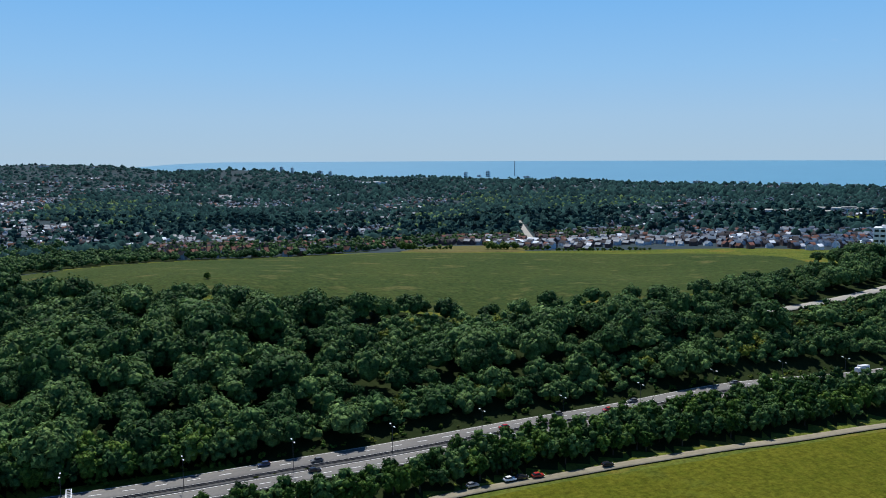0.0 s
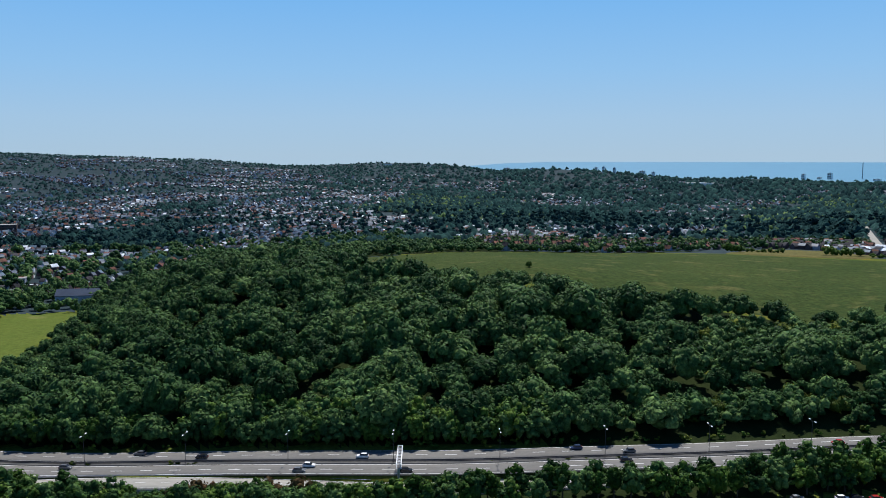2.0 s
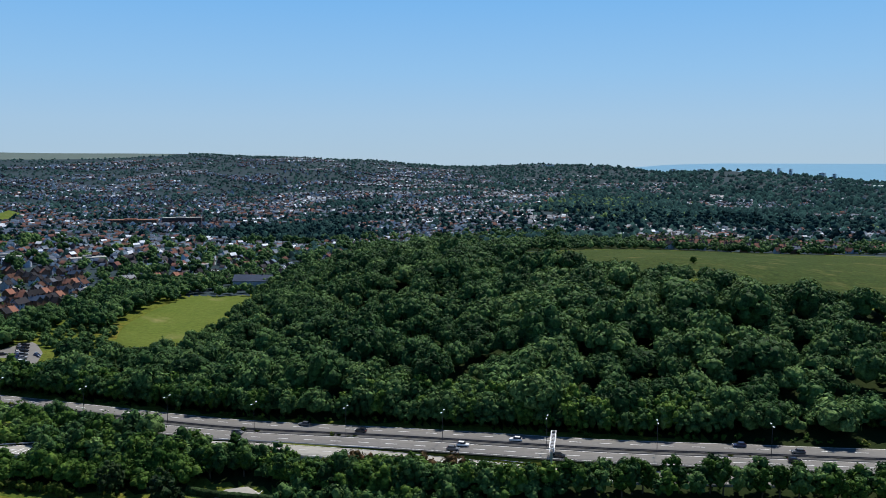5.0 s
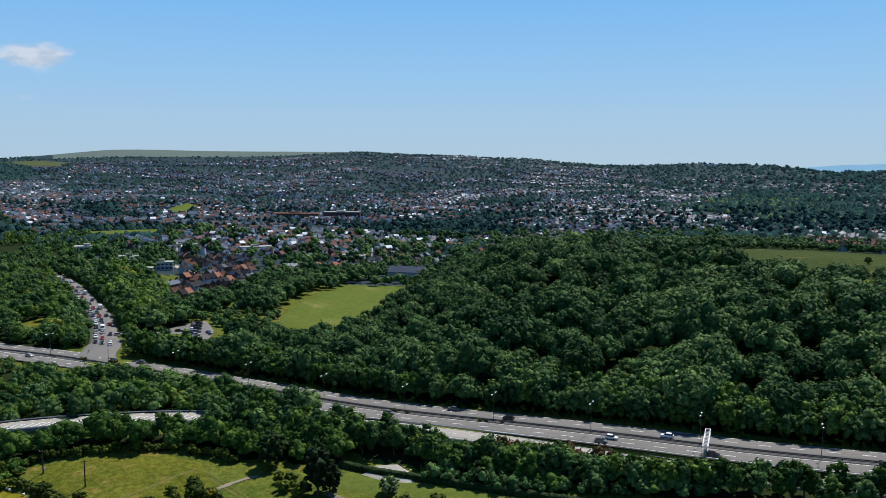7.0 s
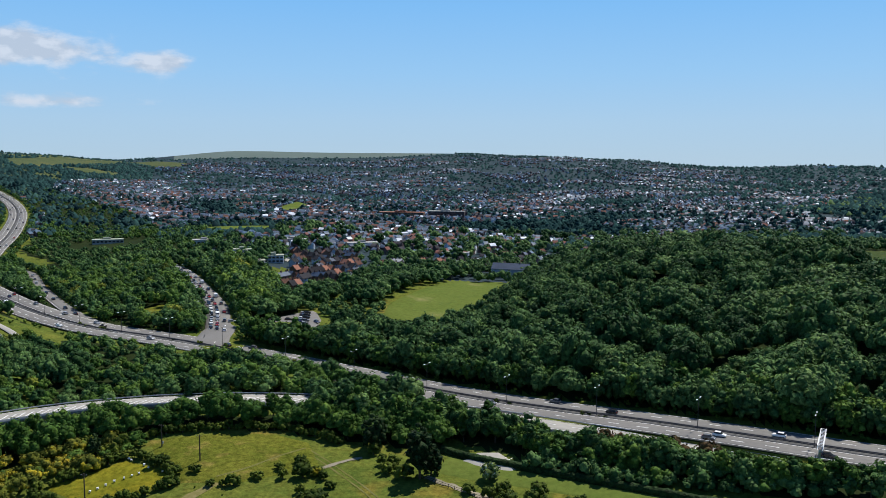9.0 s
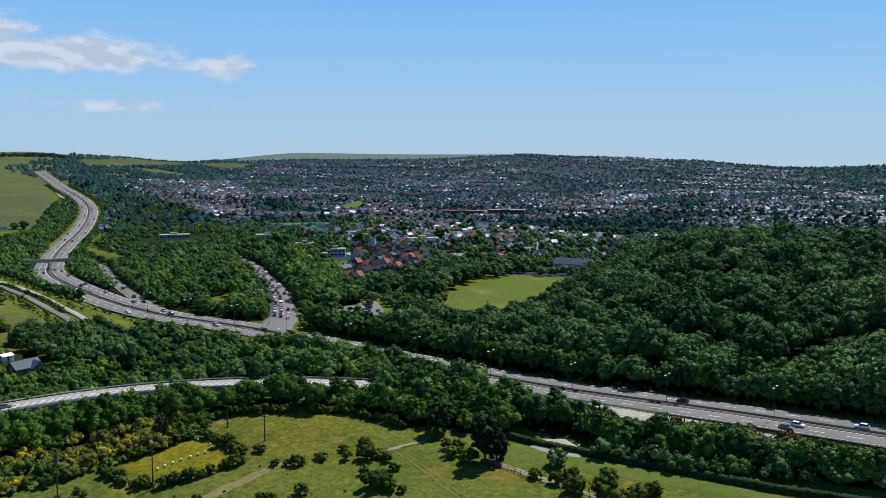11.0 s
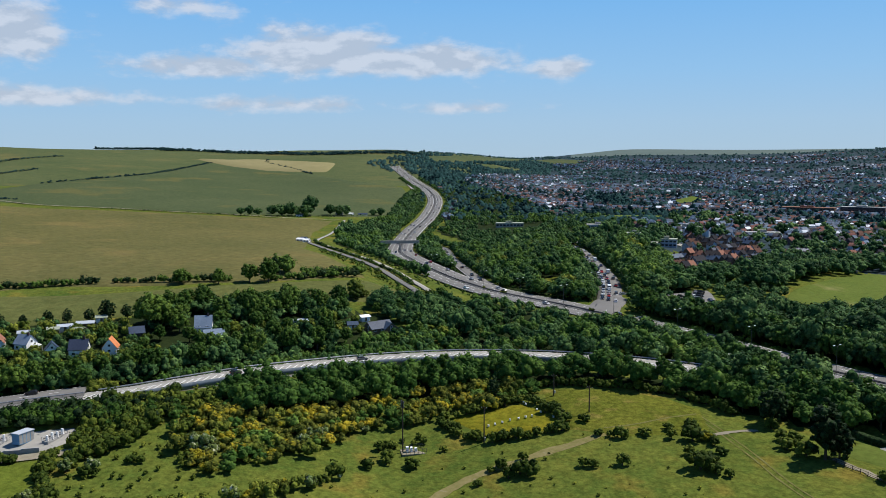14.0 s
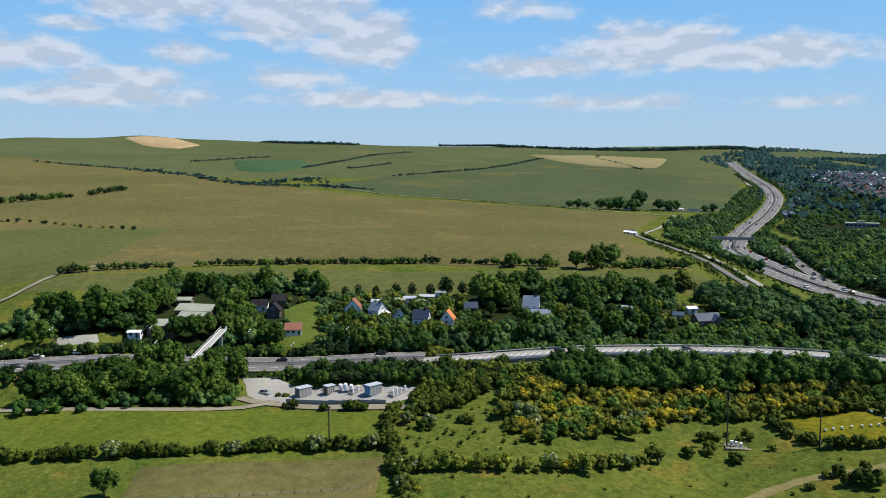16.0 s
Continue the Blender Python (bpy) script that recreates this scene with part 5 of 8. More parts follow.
for off, first, last, lab in ((14.5, -110, 60, "dark hedge along the far side of the valley road"), (-14.5, -110, -8, "dark bushes below the valley road")):
    keep = (p[:, 1] > first) & (p[:, 1] < last)
    q = np.concatenate([np.repeat(p[keep] + side[keep] * (off + math.copysign(e, off)), 3, axis=0) for e in (0.0, 2.6)]) + rng.normal(0, 1.3, (6 * keep.sum(), 2))
    q = q[road_gap(q[:, 0], q[:, 1]) > 1.5]
    thicket("hedge", scrub, q[:, 0], q[:, 1], rng.uniform(0.8, 1.4, len(q)), [LEAF_ONE, LEAF_DARK], lab, rng, 0.2, rng.integers(0, 2, len(q)), category="hedge")
# bramble fringe along the road edges
fx, fy = [], []
for key, off in (("main", 17.0), ("main", -15.5), ("north", 15.0), ("north", -15.0), ("ramp", 8.0), ("ramp", 11.5), ("ramp", 15.0), ("ramp", 18.5), ("ramp", -8.0), ("north", 17.5), ("queue", 9.5), ("queue", -9.5), ("queue", 13.5), ("queue", -13.5), ("merge", 7.5), ("merge", -7.0), ("old", 9.0), ("old", 12.0), ("old", -8.5)):
    p, side, z, half = ROADS[key]
    q = np.repeat(p + side * off, 2, axis=0) + rng.normal(0, 1.6, (2 * len(p), 2))
    keep = (np.hypot(q[:, 0], q[:, 1]) < 640) & (rng.random(len(q)) < 0.75)
    fx.append(q[keep, 0])
    fy.append(q[keep, 1])
fx, fy = np.concatenate(fx), np.concatenate(fy)
ok = road_gap(fx, fy) > 1.8
fx, fy = fx[ok], fy[ok]
thicket("bramble_fringe", tuft, fx, fy, rng.uniform(0.35, 0.95, len(fx)), [LEAF_ONE, LEAF_SCRUB], "bramble and low bushes along the road verges", rng, 0.15, (rng.random(len(fx)) < 0.3).astype(int), category="scrub")

x, y = scatter([(-262, 178), (-286, 196), (-284, 222), (-296, 232), (-262, 224), (-248, 206)], 4.0, rng, 0.46, 1.5, ([(-302, 203), (-284, 200), (-280, 220), (-300, 222)],))
wx, wy = scatter([(-300, 222), (-268, 232), (-262, 250), (-290, 268), (-328, 262), (-334, 242), (-322, 222)], 6.0, rng, 0.45, 2.0)
thicket("woodland", fair, wx, wy, rng.uniform(0.55, 0.95, len(wx)), LEAF, "rounded dark trees behind the chalet", rng)
thicket("scrub", scrub, x, y, rng.uniform(0.9, 1.5, len(x)), [LEAF, LEAF_LIGHT], "leafy bushes below the chalet", rng, 0.2, rng.integers(0, 2, len(x)), "scrub")
x, y = scatter([(-293, 118), (-288, 146), (-284, 170), (-279, 195), (-268, 208), (-256, 196), (-268, 165), (-276, 130), (-284, 104)], 3.4, rng, 0.46, 1.2)
thicket("scrub", scrub, x, y, rng.uniform(0.8, 1.5, len(x)), [LEAF, LEAF_LIGHT], "hedge bushes along the slip road", rng, 0.2, rng.integers(0, 2, len(x)), "scrub")
# hedge of bushes between the valley road and the service yard
x, y = scatter(YARD_HEDGE, 2.5, rng, 0.46, 1.0)
x2, y2 = scatter([(-300, 36), (-287, 44.5), (-281, 54.5), (-268.5, 77), (-262, 84), (-258, 92), (-262, 90), (-275, 80), (-290, 57)], 2.6, rng, 0.46, 1.0)
x, y = np.concatenate([x, x2]), np.concatenate([y, y2])
thicket("scrub", scrub, x, y, rng.uniform(0.9, 1.6, len(x)), [LEAF_ONE, LEAF_DARK], "dark bushes between the valley road and the yard", rng, slots=rng.integers(0, 2, len(x)), category="scrub")

BAY_GAP = [(-98, 230), (-97, 246), (-85, 250), (-71, 242), (-72, 228)]
BRIDGE_GAP = [(-306, 3), (-296, 0), (-295, 8), (-305, 11)]
# single trees
prnd = random.Random(11)
BROAD = tree_kind("tree", (301, 302, 303, 304, 305), 4.4, 4.6, 0.5, LEAF_ONE, "full-grown broadleaf tree with dense rounded crown", "tree")
POPLAR = tree_kind("tree", (311, 312, 313, 314), 2.6, 4.9, 0.8, LEAF_LIGHT, "slender fresh green tree in the roadside belt", "tree", 18, 320, 0.38)
YEW = tree_kind("evergreen_tree", (321, 322, 323), 3.5, 6.0, -0.9, LEAF_DARK, "dark dense evergreen tree", "tree", 44, 200, 0.42, -0.7)
BUSH = tree_kind("bush", (331, 332, 333, 334, 335), 2.0, 1.6, 0.15, LEAF_SCRUB, "rounded thorn bush in rough grass", "bush", 11, 60, 0.3)
MAY = tree_kind("hawthorn_bush", (341, 342), 2.0, 1.7, 0.2, MAYBLOOM, "hawthorn bush white with blossom", "bush", 11, 70, 0.3)
YELLOW = tree_kind("gorse_bush", (351, 352), 2.2, 1.8, 0.15, GORSE, "gorse bush in bright yellow flower", "bush", 11, 70, 0.3)



def lane_view(a, b):
    """How tall the belt may stand, of its full height: it is lower where it fronts the end of the slip road."""
    if a < -84:
        return 1.0
    if a < -30:
        return float(np.clip((262 - b) * 0.055, 0.5, 1.0))
    return float(np.clip((262 - b) * 0.040, 0.22, 1.0)) if a < 4 else 1.0


x, y = scatter(BELT, 7.2, rng, 0.42, 2.0, (BAY_GAP,))
place_trees(POPLAR, [(a, b, lane_view(a, b)) for a, b in zip(x, y) if lane_view(a, b) > 0.5][:150], "roadside belt trees", prnd, 0.85, 1.1)
x, y = scatter(BELT, 3.9, rng, 0.48, 2.2, (BAY_GAP,))
tall = np.array([lane_view(a, b) for a, b in zip(x, y)])
for low, kinds in ((False, column), (True, fair)):
    ok = (tall < 0.85) == low
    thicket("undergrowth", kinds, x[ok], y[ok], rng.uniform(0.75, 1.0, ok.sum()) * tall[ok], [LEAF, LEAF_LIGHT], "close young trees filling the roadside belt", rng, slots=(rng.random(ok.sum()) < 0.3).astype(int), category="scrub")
x, y = scatter([(-84, 236), (-84, 256), (-40, 252), (10, 248), (10, 236), (-40, 232)], 3.4, rng, 0.48, 2.0, (BAY_GAP,))
thicket("undergrowth", scrub, x, y, rng.uniform(1.0, 1.7, len(x)), [LEAF, LEAF_LIGHT], "low growth under the roadside belt", rng, slots=(rng.random(len(x)) < 0.25).astype(int), category="scrub")
x, y = scatter(RAMP_WOOD, 5.0, rng, 0.46, 1.2, (BAY_GAP,))
thicket("woodland", fair, x, y, rng.uniform(0.6, 1.0, len(x)), LEAF_LIGHT, "fresh green trees below the slip road", rng)
x, y = scatter(RAMP_WOOD, 15, rng, 0.44, 2.2, (BAY_GAP,))
place_trees(POPLAR, [(a, b) for a, b in zip(x, y)], "trees below the slip road", prnd, 0.75, 1.1)
for spot, gap, lo, hi in ((FRONT_ROW, 7.0, 0.75, 1.05), (BACK_ROW, 8.0, 0.8, 1.15), (BACK_WOOD, 8.0, 0.85, 1.2), (LEFT_TREES, 9.5, 1.1, 1.7)):
    x, y = scatter(spot, gap, rng, 0.42, 2.0)
    ok = ~inside(x, y, [(-348, 40), (-326, 40), (-322, 56), (-346, 58)])
    place_trees(BROAD, [(a, b) for a, b in zip(x[ok], y[ok])], "village trees", prnd, lo, hi)
    x, y = scatter(spot, 4.5, rng, 0.46, 1.5)
    ok = ~inside(x, y, [(-348, 40), (-326, 40), (-322, 56), (-346, 58)])
    x, y = x[ok], y[ok]
    thicket("undergrowth", scrub, x, y, rng.uniform(0.9, 1.7, len(x)), LEAF, "shrubs under the village trees", rng, category="scrub")
grnd = np.random.default_rng(77)
for spot in (BACK_ROW, BACK_WOOD, LEFT_TREES):
    x, y = scatter(spot, 6.5, grnd, 0.45, 2.0)
    thicket("tree_belt", fair, x, y, grnd.uniform(0.55, 0.9, len(x)), LEAF, "close dark trees round the village", grnd)
x, y = scatter(FRONT_ROW, 6.5, grnd, 0.45, 2.0)
ok = ~inside(x, y, [(-352, 36), (-318, 36), (-314, 60), (-350, 60)])
thicket("tree_belt", fair, x[ok], y[ok], grnd.uniform(0.55, 0.85, ok.sum()), LEAF, "close dark trees between the village and the road", grnd)
x, y = np.array([(-302, 93.5), (-299, 93), (-296, 92.5), (-300, 96), (-297, 96), (-304, 95.5), (-305, 98), (-296, 99)]).T
thicket("scrub", scrub, x, y, grnd.uniform(0.8, 1.15, len(x)), LEAF_SCRUB, "bushes where the slip road leaves the valley road", grnd, category="scrub")
x, y = scatter([(-267, 106), (-266, 126), (-250, 121), (-253, 103)], 3.0, grnd, 0.45, 1.0)
thicket("scrub", scrub, x, y, grnd.uniform(0.55, 1.05, len(x)), [LEAF_SCRUB, LEAF_LIGHT], "low thorn scrub under the slip road wall", grnd, 0.1, grnd.integers(0, 2, len(x)), "scrub")
bx, by = np.array([(-203.5, 152), (-202, 148), (-201, 157.5), (-199.5, 160), (-205, 156), (-203, 161), (-190, 160.5)]).T
thicket("scrub", scrub, bx, by, grnd.uniform(0.5, 0.8, len(bx)), LEAF_SCRUB, "dark bushes round the mast compound", grnd, category="scrub")
place_trees(BROAD, [(-350, -49, 1.4), (-347, 134, 1.75), (-346, 8, 1.0), (-349, 14, 0.95), (-345, 22, 0.8), (-356, 20, 0.9), (-353, 26, 0.85), (-362, 30, 0.8), (-346, 36, 0.7), (-352, -8, 0.8), (-347, 2, 0.95), (-355, -18, 0.8), (-352, 22, 0.95), (-358, 26, 1.0), (-350, 34, 0.75), (-363, 22, 1.1), (-366, 30, 1.0), (-374, 27, 1.1), (-380, 20, 1.0), (-376, -4, 1.0), (-381, -1, 1.0), (-372, -10, 1.0), (-364, -10, 0.9), (-343, -6, 0.8), (-378, 30, 0.9), (-386, 33, 1.0)], "lodge trees", prnd, 0.95, 1.05)
place_trees(BROAD, [(-318, 152, 0.65), (-331, 157, 0.8), (-320, 138, 0.6), (-312, 139, 0.6), (-307, 152, 0.5), (-334, 140, 0.8), (-311, 160, 0.6), (-318, 167, 0.8), (-307, 167, 0.55), (-322, 173, 0.75), (-312, 178, 0.6), (-303, 183, 0.55), (-316, 190, 0.65),
                    (-306, 195, 0.55), (-345, 112, 0.55), (-350, 104, 0.5), (-352, 118, 0.6), (-358, 96, 0.5), (-345, 70, 0.6), (-352, 74, 0.55), (-364, 68, 0.5), (-372, 76, 0.6), (-322, 120, 0.6), (-330, 130, 0.6)], "garden trees", prnd, 0.9, 1.1)
place_trees(BROAD, [(-318, 205, 0.8), (-312, 196, 0.8), (-325, 212, 0.7), (-300, 230, 0.65), (-308, 234, 0.75), (-286, 190, 0.65), (-280, 197, 0.5), (-275, 206, 0.45), (-279, 222, 0.6), (-286, 228, 0.7), (-312, 225, 0.55), (-330, 204, 0.8)], "chalet trees", prnd, 0.95, 1.05)
x, y = scatter([(a - 3 if a < -290 else a + 6, b) for a, b in SPINNEY], 3.4, rng, 0.46, 1.0, (BRIDGE_GAP,))
thicket("undergrowth", scrub, x, y, rng.uniform(0.8, 1.6, len(x)), [LEAF_LIGHT, LEAF], "leafy shrubs under the spinney", rng, 0.2, rng.integers(0, 2, len(x)), "scrub")
x, y = scatter(BRIDGE_GAP, 2.6, rng, 0.45, 0.8)
thicket("undergrowth", scrub, x, y, rng.uniform(0.7, 1.4, len(x)), LEAF_LIGHT, "bushes under the footbridge end", rng, 0.2, category="scrub")
x, y = scatter(SPINNEY, 7.0, rng, 0.4, 2.0, (BRIDGE_GAP,))
place_trees(BROAD, [(a, b) for a, b in zip(x, y)], "spinney by the footbridge", prnd, 0.95, 1.25)
place_trees(YEW, [(-101.3, 219, 1.45), (-99, 222, 1.1), (-124, 233, 1.2), (-205, 196, 0.7), (-372, 124, 0.9), (-389, 79, 0.5), (-387, 85, 0.55), (-385, 93, 0.5), (-381, 102, 0.6), (-378, 109, 0.65), (-375, 117, 0.6), (-368, 131, 0.7)], "dark evergreens", prnd, 0.95, 1.05)
place_trees(BROAD, [(91, 484, 0.45), (-415, 176, 1.0), (-396, 205, 1.1), (-391, 213, 1.2), (-401, 190, 0.8),
                    (-900, 501, 1.1), (-883, 504, 0.9), (-878, 514, 0.9), (-316, 266, 0.75), (-320, 271, 0.7), (-312, 258, 0.8), (-315, 262, 0.7), (-324, 266, 0.6), (-845, 513, 0.8)], "field trees", prnd, 0.95, 1.05, 0.9)


q = np.array([(-905, 462, 1.0), (-899, 470, 1.1), (-893, 478, 0.9), (-884, 492, 1.2), (-879, 500, 1.3), (-874, 508, 1.4), (-868, 516, 1.3), (-864, 524, 1.5), (-868, 534, 2.0), (-860, 556, 1.4), (-856, 566, 1.5), (-852, 574, 1.3), (-846, 610, 1.0), (-842, 618, 1.0)])
thicket("field_trees", canopy, q[:, 0], q[:, 1], q[:, 2] * 0.85, LEAF, "dark clumps of trees beside the farm sheds", rng, 0.6, category="trees")


def on_line(line, gap, wander, rnd):
    p = smooth_line(line, gap)
    return [(a + rnd.uniform(-wander, wander), b + rnd.uniform(-wander, wander)) for a, b in p]


# hedges: rows of bushes; the clipped hedge is one body
HEDGES = (([(-447, -50), (-452, -26), (-455, 1), (-454, 29), (-463, 67), (-463, 109), (-448, 148), (-418, 178), (-401, 203), (-392, 229), (-384, 262)], 3.2, 0.7, (0.85, 1.35), "field hedge of dark thorn trees"),
          ([(-1061, 355), (-903, 454), (-863, 507), (-839, 614)], 3.5, 0.8, (0.4, 0.65), "far field hedge"),
          ([(-769, -127), (-752, -95), (-714, -54), (-710, -21)], 9, 2, (0.5, 1.3), "hedge on the down"),
          ([(-929, -151), (-969, -120), (-1012, -92)], 6, 2, (1.5, 2.3), "row of thorn trees on the down"),
          ([(-1040, -76), (-1131, -43)], 7, 2, (1.5, 2.3), "row of thorn trees on the down"),
          ([(-412, 227), (-414, 236), (-404, 233)], 3, 2, (2.0, 3.2), "clump of dark thorn trees in the pasture"), ([(-396, 238), (-394, 241), (-391, 250), (-392, 264), (-394, 275)], 2.6, 1, (1.1, 1.8), "low field hedge in the pasture"),
          ([(-360, 284.5), (-429, 311), (-495, 334), (-576, 366), (-625, 388)], 3.2, 0.7, (0.45, 0.9), "bushes between the two old roads"))
for line, gap, wander, (lo, hi), lab in HEDGES:
    q = np.array(on_line(line, gap, wander, prnd))
    q = q[np.array([noise.noise((a / 14, b / 14, 4)) for a, b in q]) > (-0.42 if line[0] == (-447, -50) else -0.6)]
    thicket("hedge", scrub, q[:, 0], q[:, 1], rng.uniform(lo, hi, len(q)), [LEAF_ONE, LEAF_DARK], lab, rng, 0.2, rng.integers(0, 2, len(q)), category="hedge")
FAR_ROWS = ([(-1588, -30), (-1471, 61), (-1364, 116), (-1308, 196), (-1270, 276)], [(-1863, 68), (-1926, 142), (-2000, 249)], [(-1704, 279), (-1853, 379), (-2011, 495), (-2087, 618)],
            [(-1660, 362), (-1741, 465)], [(-1714, -216), (-1649, -126), (-1588, -30)], [(-1330, 130), (-1400, 180), (-1450, 240), (-1380, 250)], [(-1290, 235), (-1230, 300)],
            [(-2354, 970), (-2354, 1090), (-2169, 1181), (-1965, 1239), (-1932, 1391), (-1952, 1591)], [(-2702, 330), (-2544, 453), (-2520, 560)], [(-2700, 900), (-2500, 1000), (-2354, 1000)],
            [(-1463, 400), (-1574, 618), (-1876, 884)], [(-1500, 930), (-1800, 1000), (-1900, 1050)])
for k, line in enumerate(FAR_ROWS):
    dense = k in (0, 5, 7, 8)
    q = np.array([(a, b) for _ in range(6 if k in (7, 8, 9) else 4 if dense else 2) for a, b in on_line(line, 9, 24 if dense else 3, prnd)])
    thicket("far_trees", far, q[:, 0], q[:, 1], rng.uniform(0.45, 1.0, len(q)) * (1.6 if k in (7, 8, 9) else 0.9), HAZE_LEAF, "dark line of distant trees on the down", rng, category="trees", squash=0.62)
p, side = along([(-103, 239.5), (-93, 237), (-75, 235), (-59, 232.8), (-44, 230.6), (-30, 228.6), (-21, 227.4), (20, 226), (60, 225)], 0.7)
hv = []
for o, h in ((-1.0, -0.3), (-1.15, 0.9), (-1.0, 1.6), (-0.45, 1.95), (0.45, 1.95), (1.0, 1.6), (1.15, 0.9), (1.0, -0.3)):
    q = p + side * (o + rng.normal(0, 0.09, (len(p), 1)))
    hv.append(np.column_stack([q, ground(q[:, 0], q[:, 1]) + h + rng.normal(0, 0.08, len(p))]))
n, k = len(p), np.arange(len(p) - 1)
ht = [np.stack(f, 1) for r in range(7) for f in ((r * n + k, (r + 1) * n + k + 1, r * n + k + 1), (r * n + k, (r + 1) * n + k, (r + 1) * n + k + 1))]
tagged(new("hedge", mesh("hedge", np.concatenate(hv), np.concatenate(ht), LEAF_DARK)), "long dark clipped hedge beside a green lawn", "hedge", kind="stuff")
place_trees(BUSH, on_line([(-250, -60), (-238, -24), (-233, -3), (-232, 20), (-228, 43), (-225, 57)], 3.6, 0.8, prnd), "paddock hedge", prnd, 0.7, 1.35)
place_trees(MAY, [(-236, -18), (-231, 14), (-229, 36), (-226, 52), (-206, 54), (-240, 66), (-236, 72), (-247, 76), (-232, 100), (-228, 104), (-218, 128), (-196, 52)], "hawthorn in flower", prnd, 0.7, 1.3)
place_trees(YELLOW, [(-201, 189, 1.2), (-205, 191, 1.0), (-199, 192, 0.9), (-192, 54, 1.0), (-222, 140, 1.1), (-226, 150, 1.2), (-214, 196, 1.2), (-131, 209, 0.7), (-212, 166, 1.0), (-230, 158, 1.1)], "gorse in flower", prnd, 0.8, 1.2)
place_trees(BUSH, on_line([(-249, 64), (-238, 60), (-225, 57), (-210, 54), (-195, 52), (-184, 50)], 2.6, 1.2, prnd), "dividing hedge", prnd, 0.7, 1.3)
place_trees(BUSH, on_line([(-199, 212), (-194, 217), (-176, 226), (-159, 233), (-146, 233), (-136, 232)], 3.0, 0.6, prnd), "meadow hedge", prnd, 0.7, 1.1)
place_trees(BUSH, on_line([(-207, 176), (-200, 187), (-195, 199), (-183, 199), (-172, 194)], 3.2, 0.5, prnd) + on_line([(-206, 173), (-196, 170), (-184, 172), (-172, 182), (-168, 189)], 3.0, 0.6, prnd), "bee plot hedge", prnd, 0.6, 1.05)
q = np.array(on_line([(-209, 53), (-205, 62), (-203, 73), (-199, 83), (-196, 91), (-194, 102), (-194, 114), (-195, 125)], 1.7, 1.5, prnd))
kinds = rng.choice(3, len(q), p=[0.74, 0.16, 0.10])
thicket("hedge", scrub, q[:, 0], q[:, 1], rng.uniform(0.6, 1.5, len(q)), [LEAF_SCRUB, GORSE, MAYBLOOM], "overgrown mixed hedge across the hillside", rng, 0.1, kinds, "hedge")
place_trees(BUSH, [(-345, 238, 2.0), (-342, 234, 2.2), (-338, 231, 1.8), (-340, 237, 1.8), (-322, 258, 1.8), (-326, 261, 1.6), (-329, 265, 1.4), (-326, 256, 1.6), (-318, 258, 1.8), (-322, 264, 1.6), (-197, 137), (-196, 143), (-198, 145), (-189, 147), (-205, 147), (-204, 150), (-164, 168), (-166, 161), (-167, 158), (-160, 158), (-164, 150), (-247, 73), (-250, 87), (-234, 69), (-232, 71), (-234, 82), (-232, 84)], "bushes on the hillside", prnd, 0.55, 1.1)
place_trees(BUSH, [(-156.4, 191.8), (-153, 193), (-150, 194.4, 1.2), (-145.8, 200.1, 1.5), (-138.9, 203.3, 1.3), (-133.6, 206.1, 1.4), (-127.6, 207.4, 1.4), (-143, 208), (-139.9, 214.2, 1.4), (-136, 211), (-131, 210, 1.2), (-129.1, 197.5, 1.2), (-122.9, 203.8),
                   (-122, 192.1, 1.5), (-119, 194, 1.3), (-117.6, 192.4, 1.2), (-114, 193, 1.2), (-158.7, 161.3, 1.3), (-156.5, 161.6, 1.4), (-147.1, 173.9, 1.2), (-144.8, 175), (-139.1, 180.8), (-171, 193.4), (-166.1, 197), (-181.7, 196.3)], "bushes on the hillside", prnd, 0.55, 1.1)
place_trees(BUSH, [(-84.4, 215.2), (-77.6, 214), (-75.2, 218.6, 1.4), (-71.6, 211.1, 1.6), (-67, 216.9, 1.3), (-64.9, 219.8, 1.4), (-62.8, 208.1, 1.7), (-58, 207, 1.6), (-54.2, 209.9, 2.4), (-51, 211, 2.2), (-118, 227), (-116, 223), (-113, 225, 1.2), (-112, 219),
                   (-109, 222), (-106, 218, 1.2), (-122, 229, 1.4), (-198.3, 172.5), (-188.5, 172.6, 1.2), (-180.8, 172, 1.3), (-178.7, 174.4, 1.4), (-177.3, 180.1), (-173.4, 183.3), (-169.4, 186.4, 1.2), (-170.7, 191.8)], "bushes on the hillside", prnd, 0.55, 1.1)
x, y = scatter([(-250, 64), (-252, 95), (-222, 90), (-212, 97), (-206, 70), (-226, 58)], 5.0, rng, 0.5, 1.0)
thicket("low_bramble", scrub, x, y, rng.uniform(0.18, 0.5, len(x)), LEAF_SCRUB, "low tufts and brambles in rough grass", rng, 0.1, category="scrub")
x, y = scatter([(-205, 60), (-190, 125), (-180, 165), (-160, 195), (-130, 190), (-90, 180), (-100, 120), (-150, 60)], 9.0, rng, 0.5, 1.0)
thicket("low_bramble", scrub, x, y, rng.uniform(0.10, 0.32, len(x)), LEAF_SCRUB, "tufts of coarse grass and bramble on the slope", rng, 0.1, category="scrub")
place_trees(BUSH, [(-286, 17), (-284, 33), (-283, 35.5), (-271, 33.5, 0.9), (-269, 36), (-264, 45, 0.8), (-260.5, 51.5), (-259, 54), (-257.6, 56.5), (-252.5, 67), (-251, 70)], "yard bushes", prnd, 0.5, 1.1)
place_trees(MAY, [(-81.5, 225, 1.3)], "hawthorn in flower", prnd, 0.95, 1.05)
